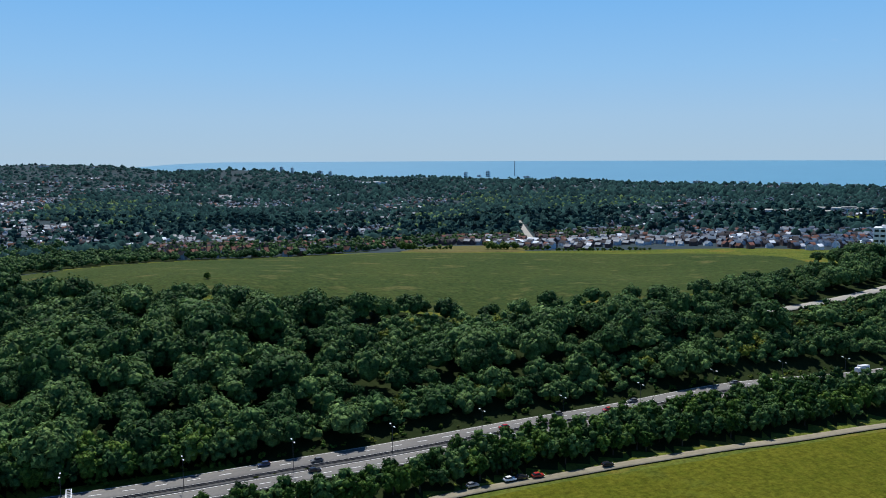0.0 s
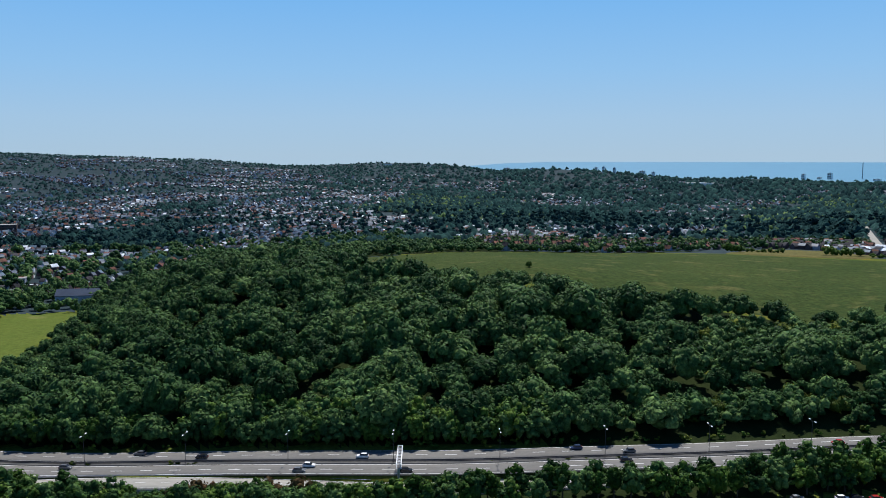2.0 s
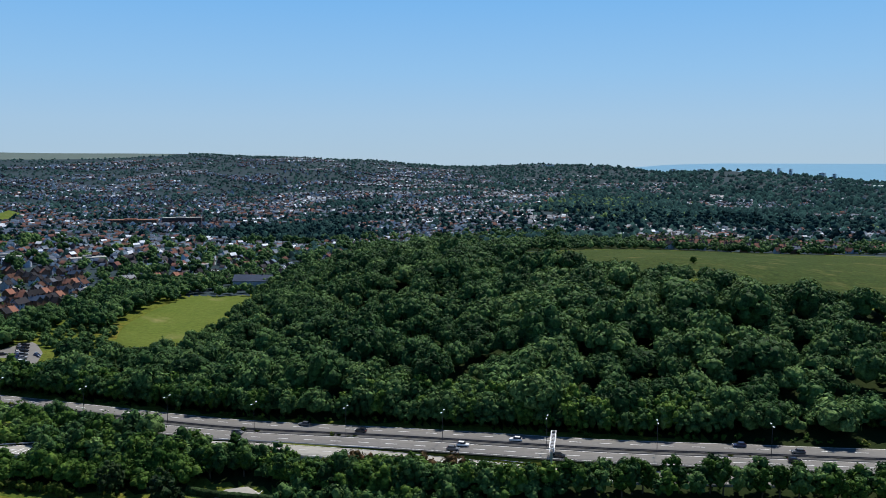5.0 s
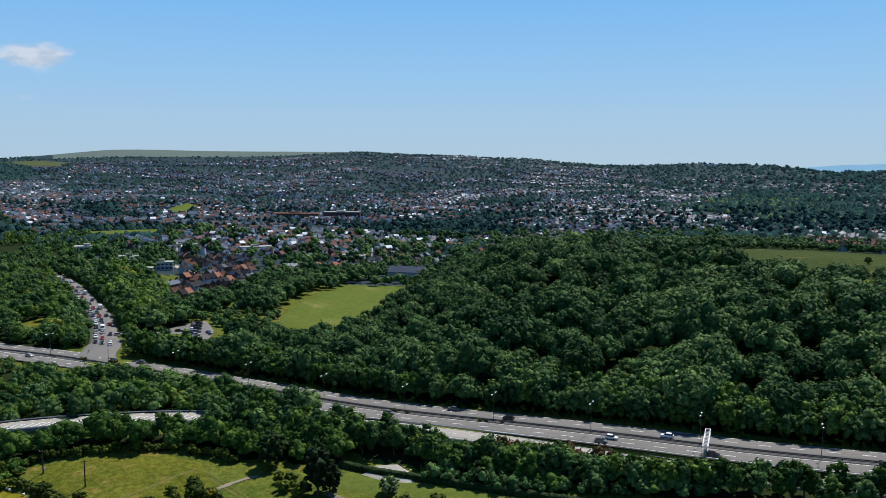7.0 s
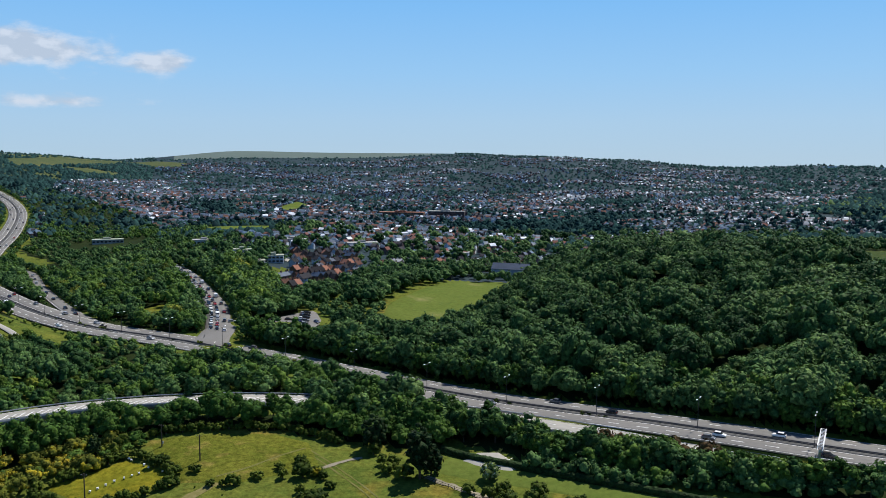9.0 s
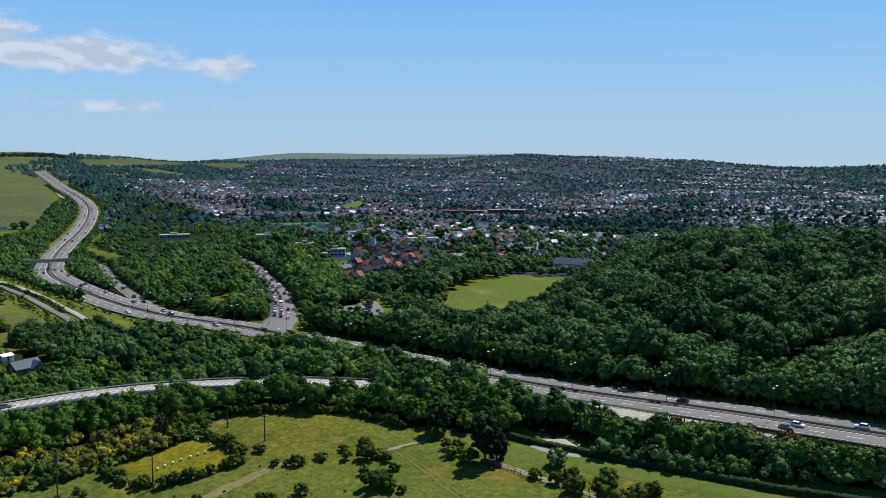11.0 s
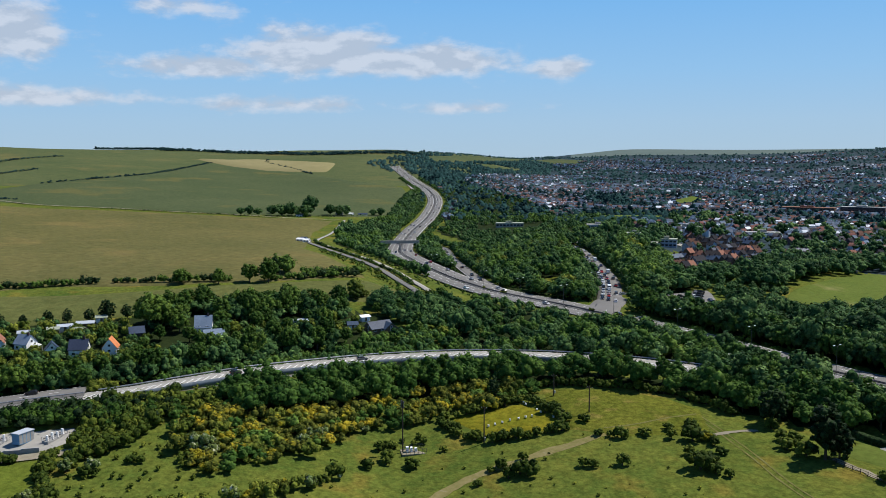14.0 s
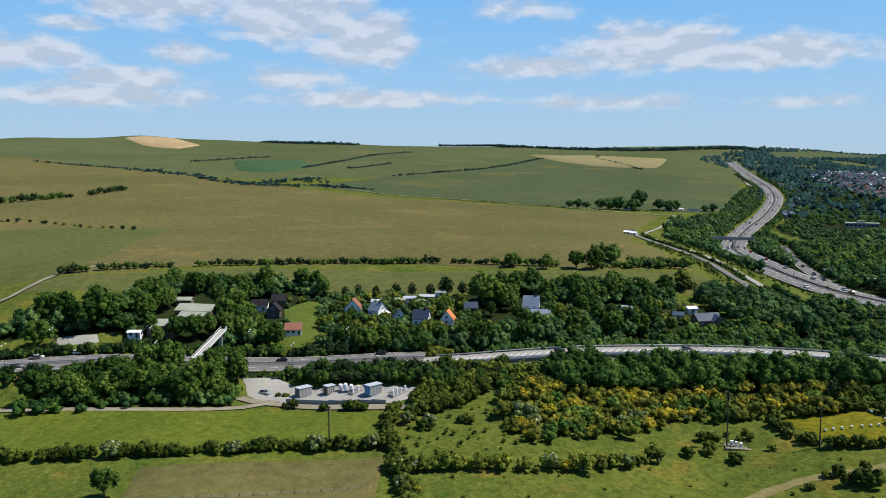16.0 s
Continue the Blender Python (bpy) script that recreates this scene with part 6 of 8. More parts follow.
place_trees(BROAD, [(-196, -30, 0.75), (-183, 34, 0.5), (-210, -18.5, 0.75)], "garden trees", prnd, 0.95, 1.05)


# ---- houses ----
def house_parts(name, w, l, h, rise, wall_mat, roof_mat, label, group="", windows=2, chimney=True, porch=False, category="house"):
    """A gabled house, l metres along x, with its base at height 0."""
    base = new(name)
    tagged(base, label, category, group)
    bm = bmesh.new()
    v = [bm.verts.new(c) for c in ((-l / 2, -w / 2, -1.5), (l / 2, -w / 2, -1.5), (l / 2, w / 2, -1.5), (-l / 2, w / 2, -1.5), (-l / 2, -w / 2, h), (l / 2, -w / 2, h), (l / 2, w / 2, h), (-l / 2, w / 2, h),
                                   (-l / 2, 0, h + rise * 0.97), (l / 2, 0, h + rise * 0.97))]
    for f in ((0, 1, 5, 4), (2, 3, 7, 6), (1, 2, 6, 9, 5), (3, 0, 4, 8, 7), (3, 2, 1, 0)):
        bm.faces.new([v[k] for k in f])
    part("wall", bm, wall_mat, base)
    bm = bmesh.new()
    o, e, t = 0.45, 0.35, 0.22
    drop = rise / (w / 2) * o
    for s in (-1, 1):
        top = [(-l / 2 - e, s * (w / 2 + o), h - drop), (l / 2 + e, s * (w / 2 + o), h - drop), (l / 2 + e, 0, h + rise), (-l / 2 - e, 0, h + rise)]
        q = [bm.verts.new((x, y, z + t)) for x, y, z in top] + [bm.verts.new((x, y, z + 0.02)) for x, y, z in top]
        faces = [(0, 1, 2, 3), (7, 6, 5, 4), (0, 4, 5, 1), (1, 5, 6, 2), (3, 7, 4, 0)]
        for f in faces:
            bm.faces.new([q[k] for k in (f if s < 0 else f[::-1])])
    roof = part("roof", bm, roof_mat, base)
    if chimney:
        bm = box(bmesh.new(), l * 0.22, l * 0.22 + 0.9, -0.35, 0.35, h + rise * 0.5, h + rise + 1.1)
        box(bm, l * 0.22 + 0.1, l * 0.22 + 0.35, -0.12, 0.12, h + rise + 1.1, h + rise + 1.5)
        box(bm, l * 0.22 + 0.5, l * 0.22 + 0.75, -0.12, 0.12, h + rise + 1.1, h + rise + 1.5)
        part("chimney", bm, BRICK, roof)
    storeys = 2 if h > 4 else 1
    if group != "town houses":
        for s in (-1, 1):
            for z0 in ((1.0, h + 0.3) if rise > 2.2 else (1.0,)):
                win = part("window", box(bmesh.new(), s * l / 2 - 0.05, s * l / 2 + 0.05, -0.6, 0.6, z0, z0 + 1.15), WHITE_WALL, base)
                part("pane", box(bmesh.new(), s * (l / 2 + 0.03) - 0.04, s * (l / 2 + 0.03) + 0.04, -0.5, 0.5, z0 + 0.1, z0 + 1.05), GLASS, win)
    for s in (-1, 1):
        for k in range(windows):
            for f in range(storeys):
                x0 = -l / 2 + l * (k + 0.5) / windows
                if s < 0 and f == 0 and k == windows - 1:
                    part("door", box(bmesh.new(), x0 - 0.5, x0 + 0.5, -w / 2 - 0.06, -w / 2 + 0.05, 0, 2.05), TIMBER, base)
                    continue
                if group == "town houses":
                    part("window", box(bmesh.new(), x0 - 0.5, x0 + 0.5, s * w / 2 - 0.05, s * w / 2 + 0.05, 0.9 + 2.3 * f, 1.9 + 2.3 * f), GLASS, base)
                    continue
                win = part("window", box(bmesh.new(), x0 - 0.75, x0 + 0.75, s * w / 2 - 0.05, s * w / 2 + 0.05, 0.9 + 2.6 * f, 2.1 + 2.6 * f), WHITE_WALL, base)
                part("pane", box(bmesh.new(), x0 - 0.64, x0 + 0.64, s * (w / 2 + 0.03) - 0.04, s * (w / 2 + 0.03) + 0.04, 1.02 + 2.6 * f, 1.98 + 2.6 * f), GLASS, win)
    return base


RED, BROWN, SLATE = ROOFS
trnd = random.Random(21)
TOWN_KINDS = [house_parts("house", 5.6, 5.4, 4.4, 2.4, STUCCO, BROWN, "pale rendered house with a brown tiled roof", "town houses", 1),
              house_parts("house", 5.8, 5.2, 4.6, 2.8, RED_BRICK, BRICK_ROOF, "red brick town house with a steep tiled roof", "town houses", 1),
              house_parts("house", 5.4, 5.0, 4.6, 2.7, RED_BRICK, BROWN, "brick house with a brown tiled roof", "town houses", 1),
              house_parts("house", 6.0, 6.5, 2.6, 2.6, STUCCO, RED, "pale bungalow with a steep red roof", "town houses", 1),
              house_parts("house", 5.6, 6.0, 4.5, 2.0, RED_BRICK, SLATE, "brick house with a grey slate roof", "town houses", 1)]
NO_TOWN = [WEST_PASTURE, WEST_PADDOCK, WEST_CORNER, WOOD, HILL_FIELD, STRIP_FIELD, PARK, ISLAND, SLIP_BELT, GATE_BELT, [(-884, 1289), (-966, 1483), (-899, 1420), (-808, 1222)], [(-682, 807), (-610, 890), (-560, 820), (-585, 756), (-619, 732)],
           [(1127, 907), (1310, 918), (1103, 773), (1007, 788)]]
SOUTH_WOOD = [(568, 1352), (949, 1924), (1302, 2355), (1584, 2296), (1723, 1968), (1402, 1562), (1012, 1468), (682, 1178), (497, 1044)]
HANGER = [(-1, 1726), (124, 2478), (385, 2569), (408, 1918), (308, 1450), (177, 1493), (15, 1524)]
COPSE = [(37, 1060), (150, 1190), (150, 1040), (67, 960), (-19, 960), (-25, 1081)]
NO_TOWN += [STREET_GAP, SOUTH_WOOD, HANGER, COPSE]


def town_allowed(x, y):
    a, r = math.degrees(math.atan2(y, x)), math.hypot(x, y)
    if r < 820 and inside([x], [y], ESTATE)[0]:
        return True
    if not 30 < a < 140 or r > min(3650, float(coast(a)) - 60 if a < 84 else 3500) or r < 560:
        return False
    if a > 108 and r < 640 + (a - 108) * 4 or a > 127 and r < 960 or a < 90 and r < (940 if a > 60 else 840) or 95 > a >= 84 and r < 760:
        return False
    if a > 132.5 and inside([x], [y], WEST_WOOD)[0]:
        return bool(inside([x], [y], WEST_HOUSES)[0])
    if a > 132 and r > 2700 or 113 < a < 132 and r > 3350:
        return False
    return True


# streets of houses following the slopes
taken = {}
lots = []
for row in range(12):   # the brick estate below the slip road: short terraces
    for q in range(40):
        hx, hy = -425 + 14 * row + 0.09 * 5.7 * q + trnd.uniform(-0.6, 0.6), 422 + 5.7 * q - 1.2 * row + trnd.uniform(-0.4, 0.4)
        if inside([hx], [hy], ESTATE)[0] and noise.noise((hx / 30, hy / 30, 6)) > -0.2 and (q + row) % 7:
            taken[(int(hx // 9), int(hy // 9))] = 1
            lots.append((hx, hy, 1.48 + (1.57 if trnd.random() < 0.35 else 0)))
for n in range(3600):
    a, q = trnd.uniform(30, 140), trnd.random()
    r = 1 / (1 / 600 + (1 / 3600 - 1 / 600) * q ** 0.42)
    x, y = r * math.cos(radians(a)), r * math.sin(radians(a))
    if not town_allowed(x, y) or noise.noise((x / 260, y / 260, 9)) < (-0.16 if r > 1150 and a > 88 else 0.02):
        continue
    turn = 2.6 * noise.noise((x / 520, y / 520, 2)) + (0 if trnd.random() < 0.8 else 1.57)
    reach = trnd.uniform(60, 190)
    gap = trnd.uniform(8.5, 12.5) * (1.0 if r < 1500 else 1.15)
    for sgn in (-1, 1):
        for k in range(int(reach / gap)):
            hx = x + math.cos(turn) * k * gap - math.sin(turn) * sgn * 11 + trnd.uniform(-3, 3)
            hy = y + math.sin(turn) * k * gap + math.cos(turn) * sgn * 11 + trnd.uniform(-3, 3)
            cell = (int(hx // 9), int(hy // 9))
            if cell in taken or not town_allowed(hx, hy) or trnd.random() < 0.1:
                continue
            taken[cell] = 1
            lots.append((hx, hy, turn + trnd.uniform(-0.08, 0.08)))
wx, wy = scatter(WEST_HOUSES, 12.5, rng, 0.3, 9)
lots += [(a, b, 0.6 + 2 * noise.noise((a / 200, b / 200, 2))) for a, b in zip(wx, wy)]
bx, by = scatter(HOUSE_BAND, 20.0, rng, 0.34, 5)
lots += [(a, b, 0.35 + 1.1 * noise.noise((a / 160, b / 160, 4)) + (1.57 if k % 4 == 0 else 0)) for k, (a, b) in enumerate(zip(bx, by))]
for k in range(38):   # houses along both sides of the straight street
    for off in (-13, 13):
        lots.append((530 + 0.492 * (12 + 14 * k) - 0.871 * off, 832 + 0.871 * (12 + 14 * k) + 0.492 * off, 1.056 + trnd.uniform(-0.05, 0.05)))
lots = np.array(lots)
ok = road_gap(lots[:, 0], lots[:, 1]) > 9
for o in NO_TOWN:
    ok &= ~inside(lots[:, 0], lots[:, 1], o)
ok &= ~inside(lots[:, 0], lots[:, 1], FAR_SIDE) | inside(lots[:, 0], lots[:, 1], WEST_HOUSES)
lots = lots[ok]
lots = lots[np.argsort(np.hypot(lots[:, 0], lots[:, 1]))]
lot_head = np.degrees(np.arctan2(lots[:, 1], lots[:, 0]))
keep_lot = np.random.default_rng(3).random(len(lots)) - np.where(inside(lots[:, 0], lots[:, 1], WEST_HOUSES), 0.4, np.interp(lot_head, [76, 90], [0.12, 0.0])) < np.interp(np.hypot(lots[:, 0], lots[:, 1]), [610, 640, 1000, 1250, 1700, 2500], [1.0, 0.62, 0.6, 0.62, 0.72, 1.0]) * np.where(np.hypot(lots[:, 0], lots[:, 1]) > 1200, np.interp(lot_head, [76, 96], [0.6, 1.0]), 1.0)
in_band = inside(lots[:, 0], lots[:, 1], HOUSE_BAND)
beside = np.abs((lots[:, 0] - 530) * -0.871 + (lots[:, 1] - 832) * 0.492) < 16
lots = lots[keep_lot | in_band | (beside & (lots[:, 0] > 520))]
front = inside(lots[:, 0], lots[:, 1], HOUSE_BAND)
lots = np.concatenate([lots[~front][:110], lots[front], lots[~front][110:]])   # the nearest of the valley and of the row behind the pasture come first
front = inside(lots[:, 0], lots[:, 1], HOUSE_BAND)
near_n = 170
hz = ground(lots[:, 0], lots[:, 1])
seen = set()
for k in range(near_n):
    proto = trnd.choice(TOWN_KINDS)
    m = pose(lots[k, 0], lots[k, 1], hz[k], 0, 0, math.degrees(lots[k, 2])) @ Matrix.Scale(1.12 if front[k] else 1.0, 4)
    if proto.name in seen:
        copy_thing(proto, m)
    else:
        seen.add(proto.name)
        proto.matrix_basis = m


def far_houses(name, spots, zs, label, big):
    rnd = np.random.default_rng(8)
    n = len(spots)
    l, w, h, rise = rnd.uniform(4.6, 8, n), rnd.uniform(4.6, 6.2, n), rnd.choice([2.4, 3.6, 4.4], n, p=[0.3, 0.5, 0.2]), rnd.uniform(1.7, 2.6, n)
    l, w, h, rise = l * np.where(big, 1.25, 1), w * np.where(big, 1.1, 1), h, rise * np.where(big, 1.2, 1)
    unit = np.array([(-.5, -.5, 0), (.5, -.5, 0), (.5, .5, 0), (-.5, .5, 0), (-.5, -.5, 1), (.5, -.5, 1), (.5, .5, 1), (-.5, .5, 1), (-.5, 0, 1), (.5, 0, 1), (-.52, -.56, 1), (.52, -.56, 1), (.52, .56, 1), (-.52, .56, 1), (-.52, 0, 1), (.52, 0, 1)])
    tri = np.array([(0, 1, 5), (0, 5, 4), (2, 3, 7), (2, 7, 6), (1, 2, 6), (1, 6, 5), (5, 6, 9), (3, 0, 4), (3, 4, 7), (4, 8, 7), (10, 11, 15), (10, 15, 14), (12, 13, 14), (12, 14, 15)])
    lift = np.array([0, 0, 0, 0, 0, 0, 0, 0, 1, 1, -.12, -.12, -.12, -.12, 1.06, 1.06])
    V = np.repeat(unit[None], n, 0)
    X, Y = V[:, :, 0] * l[:, None], V[:, :, 1] * w[:, None]
    Z = np.where(unit[:, 2] > 0, h[:, None], -2.0) + lift * rise[:, None]
    c, s = np.cos(spots[:, 2])[:, None], np.sin(spots[:, 2])[:, None]
    P = np.stack([X * c - Y * s + spots[:, :1], X * s + Y * c + spots[:, 1:2], Z + zs[:, None]], -1).reshape(-1, 3)
    F = (tri[None] + np.arange(n)[:, None, None] * 16).reshape(-1, 3)
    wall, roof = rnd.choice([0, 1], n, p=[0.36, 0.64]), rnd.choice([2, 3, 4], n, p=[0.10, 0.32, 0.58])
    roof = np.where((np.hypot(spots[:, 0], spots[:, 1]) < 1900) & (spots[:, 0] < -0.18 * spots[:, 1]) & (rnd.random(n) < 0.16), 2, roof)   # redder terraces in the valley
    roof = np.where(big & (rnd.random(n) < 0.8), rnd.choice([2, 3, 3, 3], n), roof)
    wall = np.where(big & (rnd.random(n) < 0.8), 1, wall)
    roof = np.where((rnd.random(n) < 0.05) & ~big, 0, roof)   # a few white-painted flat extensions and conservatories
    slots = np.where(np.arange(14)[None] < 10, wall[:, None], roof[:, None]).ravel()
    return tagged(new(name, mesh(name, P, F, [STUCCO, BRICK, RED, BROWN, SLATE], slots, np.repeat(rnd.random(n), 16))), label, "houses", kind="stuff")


far_houses("town_houses", lots[near_n:], hz[near_n:], "rows of brick and rendered houses over the valley and hillside", front[near_n:])

# trees between the houses and in the town woods
def town_trees(n, lo, hi, seed):
    """Spots for trees in the town between two distances, thicker where there are few houses."""
    g = np.random.default_rng(seed)
    a = g.uniform(30, 141, n)
    r = 1 / (1 / lo + (1 / hi - 1 / lo) * g.random(n) ** (0.7 if hi > 1800 else 0.85))
    x, y = r * np.cos(np.radians(a)), r * np.sin(np.radians(a))
    ok = np.array([(int(p // 9), int(q // 9)) not in taken for p, q in zip(x, y)])
    ok &= ~((a > 112.5) & (a < 132) & (r > 3650)) & ~((a < 84) & (r > coast(a) - 40)) & ~((a > 112) & (r < 600 + (a - 112) * 4)) & ~((a > 127) & (r < 900)) & ~((a < 90) & (r < 790)) & ~((a < 78) & (r < 1010)) & ~((a > 132) & (r < 1000))
    green = np.array([noise.noise((p / 260, q / 260, 9)) for p, q in zip(x, y)])
    ok &= g.random(n) < np.where(green > 0.0, 0.62, 1.0)
    x, y = x[ok], y[ok]
    ok = road_gap(x, y) > 4
    for o in NO_TREES:
        ok &= ~inside(x, y, o)
    return x[ok], y[ok]


NO_TREES = (WEST_PASTURE, WEST_PADDOCK, WEST_CORNER, WOOD, HILL_FIELD, STRIP_FIELD, PARK, ESTATE, [(-884, 1289), (-966, 1483), (-899, 1420), (-808, 1222)], [(-682, 807), (-610, 890), (-560, 820), (-585, 756), (-619, 732)],
            [(1127, 907), (1310, 918), (1103, 773), (1007, 788)], STREET_GAP, HOUSE_BAND, TREE_BAND)
bits = [crown(400 + k, 4.8, 4.0, 1, 6, 1.5, 0.0) for k in range(6)]
SPECK = np.array([(1, 0, 0.35), (0.3, 0.95, 0.3), (-0.8, 0.6, 0.35), (-0.85, -0.55, 0.3), (0.3, -1, 0.35), (0.45, 0.3, 1), (-0.35, 0.2, 1.1), (0, -0.5, 0.9)])
SPECK_F = np.array([(0, 1, 5), (1, 6, 5), (1, 2, 6), (2, 3, 6), (3, 7, 6), (3, 4, 7), (4, 0, 7), (0, 5, 7), (5, 6, 7)])
specks = []
for k in range(6):
    g = np.random.default_rng(450 + k)
    specks.append((SPECK * (4.6, 4.6, 5.2) * g.uniform(0.75, 1.25, (8, 3)), SPECK_F))
for n, lo, hi, kinds, smin, smax, leafy, lab in ((7000, 1000, 1750, bits, 0.6, 1.35, HAZE_LEAF, "mixed trees scattered through the town"), (30000, 850, 1900, specks, 0.5, 1.2, HAZE_LEAF, "garden trees and hedges through the town"),
                                                 (26000, 1700, 4700, specks, 0.6, 1.35, HAZE_LEAF, "dark trees scattered through the far town")):
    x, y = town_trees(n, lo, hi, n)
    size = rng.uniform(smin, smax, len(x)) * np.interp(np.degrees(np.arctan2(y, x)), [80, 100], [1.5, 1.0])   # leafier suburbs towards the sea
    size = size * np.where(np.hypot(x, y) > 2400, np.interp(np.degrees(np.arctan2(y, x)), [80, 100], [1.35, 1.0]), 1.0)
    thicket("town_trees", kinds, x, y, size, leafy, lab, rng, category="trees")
for spot, gap, lo, hi, lab in ((HOUSE_BAND, 8.5, 0.5, 1.15, "garden trees among the houses behind the pasture"), (TREE_BAND, 8.0, 0.35, 0.95, "dark trees and hedge behind the hill pasture")):
    x, y = scatter(spot, gap, rng, 0.48, 4, (HILL_FIELD, STRIP_FIELD, STREET_GAP))
    ok = rng.random(len(x)) < 0.75
    thicket("town_trees", bits if spot is HOUSE_BAND else mid, x[ok], y[ok], rng.uniform(lo, hi, ok.sum()), LEAF, lab, rng, category="trees")
for line, gap, lo, hi in (([(352, 805), (362, 803)], 4, 0.9, 1.15), ([(374, 806), (400, 789)], 4, 0.3, 0.6), ([(424, 753), (452, 742)], 4.5, 0.65, 1.0), ([(452, 725), (474, 718)], 4.5, 0.4, 0.65), ([(474, 704), (500, 684), (545, 648)], 4.5, 0.3, 0.5)):
    x, y = np.array(on_line(line, gap, 1.6, rng)).T
    thicket("hedge", mid, x, y, rng.uniform(lo, hi, len(x)), LEAF_ONE, "broken dark hedge round the strip field", rng, category="hedge")
arc = np.radians(np.linspace(88, 131, 16))
x, y = scatter([(600 * math.cos(a) - (60 if a > 2.1 else 0), 600 * math.sin(a)) for a in arc] + [(1080 * math.cos(a), 1080 * math.sin(a)) for a in arc[::-1]], 9.6, rng, 0.48, 4, NO_TREES + (FAR_SIDE, [(-690, 808), (-606, 875), (-515, 745), (-548, 680), (-640, 695)]))
ok = np.array([(int(p // 9), int(q // 9)) not in taken or rng.random() < 0.08 for p, q in zip(x, y)]) & (rng.random(len(x)) < 0.46)
thicket("town_trees", mid, x[ok], y[ok], rng.uniform(0.5, 1.3, ok.sum()), LEAF, "broad garden trees hiding the nearer houses", rng, category="trees")
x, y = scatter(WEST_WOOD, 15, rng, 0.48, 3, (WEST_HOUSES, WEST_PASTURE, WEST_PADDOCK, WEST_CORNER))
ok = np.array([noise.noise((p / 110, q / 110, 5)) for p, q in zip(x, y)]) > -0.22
thicket("far_wood", specks, x[ok], y[ok], rng.uniform(0.7, 1.5, ok.sum()), HAZE_LEAF, "scrubby woods in the far side valley", rng, category="woodland")
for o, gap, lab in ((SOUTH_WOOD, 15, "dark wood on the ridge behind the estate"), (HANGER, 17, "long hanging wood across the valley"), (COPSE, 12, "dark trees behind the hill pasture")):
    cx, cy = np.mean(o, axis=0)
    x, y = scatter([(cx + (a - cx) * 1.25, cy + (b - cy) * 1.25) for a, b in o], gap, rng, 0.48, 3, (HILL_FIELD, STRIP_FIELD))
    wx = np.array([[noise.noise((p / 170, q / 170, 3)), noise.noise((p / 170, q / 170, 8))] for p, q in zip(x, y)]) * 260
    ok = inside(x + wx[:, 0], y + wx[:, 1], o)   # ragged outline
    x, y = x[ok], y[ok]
    thicket("far_wood", bits if gap < 12 else specks, x, y, rng.uniform(0.7, 1.5, len(x)), [HAZE_LEAF, LEAF], lab, rng, 0.3, (rng.random(len(x)) < 0.4).astype(int), category="woodland")
x, y = scatter(ESTATE, 15, rng, 0.5, 3)
thicket("estate_trees", mid, x, y, rng.uniform(0.25, 0.6, len(x)), LEAF, "garden trees of the estate", rng, category="trees")
x, y = scatter([(-250, 400), (-262, 388), (-280, 420), (-288, 490), (-294, 533), (-300, 600), (-280, 600), (-267, 520), (-262, 470)], 7.5, rng, 0.45, 3)
thicket("woodland", fair, x, y, rng.uniform(0.5, 1.0, len(x)), LEAF, "trees between the estate and the park", rng)
x, y = scatter([(-264, 398), (-228, 384), (-206, 392), (-218, 420), (-230, 446), (-252, 446)], 6.5, rng, 0.45, 3, (ROUND_PARK,))
thicket("woodland", fair, x, y, rng.uniform(0.35, 0.55, len(x)), LEAF, "trees between the car park and the park lawn", rng)
# the low wooded rise beyond the junction, and dark trees round the park
x, y = scatter([(-248, 600), (-250, 540), (-240, 470), (-232, 440), (-250, 425), (-262, 470), (-267, 520), (-280, 600), (-270, 640)], 7.5, rng, 0.45, 3)
thicket("woodland", fair, x, y, rng.uniform(0.8, 1.3, len(x)), LEAF, "tall dark trees along the park lawn", rng)
x, y = scatter([(-246, 618), (-205, 632), (-180, 650), (-160, 700), (-250, 720), (-290, 670)], 12, rng, 0.45, 3, ([(-240, 630), (-196, 630), (-196, 690), (-240, 690)],))
thicket("woodland", fair, x, y, rng.uniform(0.7, 1.2, len(x)), LEAF, "trees round the manor house", rng)


# ---- larger buildings ----
def slab(name, x, y, turn, l, w, h, wall_mat, roof_mat, label, floors=0, bays=0, group=""):
    """A flat-roofed block with a parapet and bands of windows."""
    base = new(name)
    tagged(base, label, "building", group)
    base.matrix_basis = pose(x, y, height_at(x, y), 0, 0, turn)
    part("wall", box(bmesh.new(), -l / 2, l / 2, -w / 2, w / 2, -6, h, 0.05), wall_mat, base)
    bm = box(bmesh.new(), -l / 2 - 0.2, l / 2 + 0.2, -w / 2 - 0.2, w / 2 + 0.2, h + 0.004, h + 0.7)
    box(bm, -l * 0.15, l * 0.1, -w * 0.2, w * 0.2, h + 0.7, h + 2.6)
    part("roof", bm, roof_mat, base)
    for f in range(floors):
        for s in (-1, 1):
            for b in range(bays):
                x0 = -l / 2 + l * (b + 0.5) / bays
                z0 = h * (f + 0.35) / floors
                part("window", box(bmesh.new(), x0 - l / bays * 0.36, x0 + l / bays * 0.36, s * w / 2 - 0.06, s * w / 2 + 0.06, z0, z0 + h / floors * 0.45), GLASS, base)
    return base


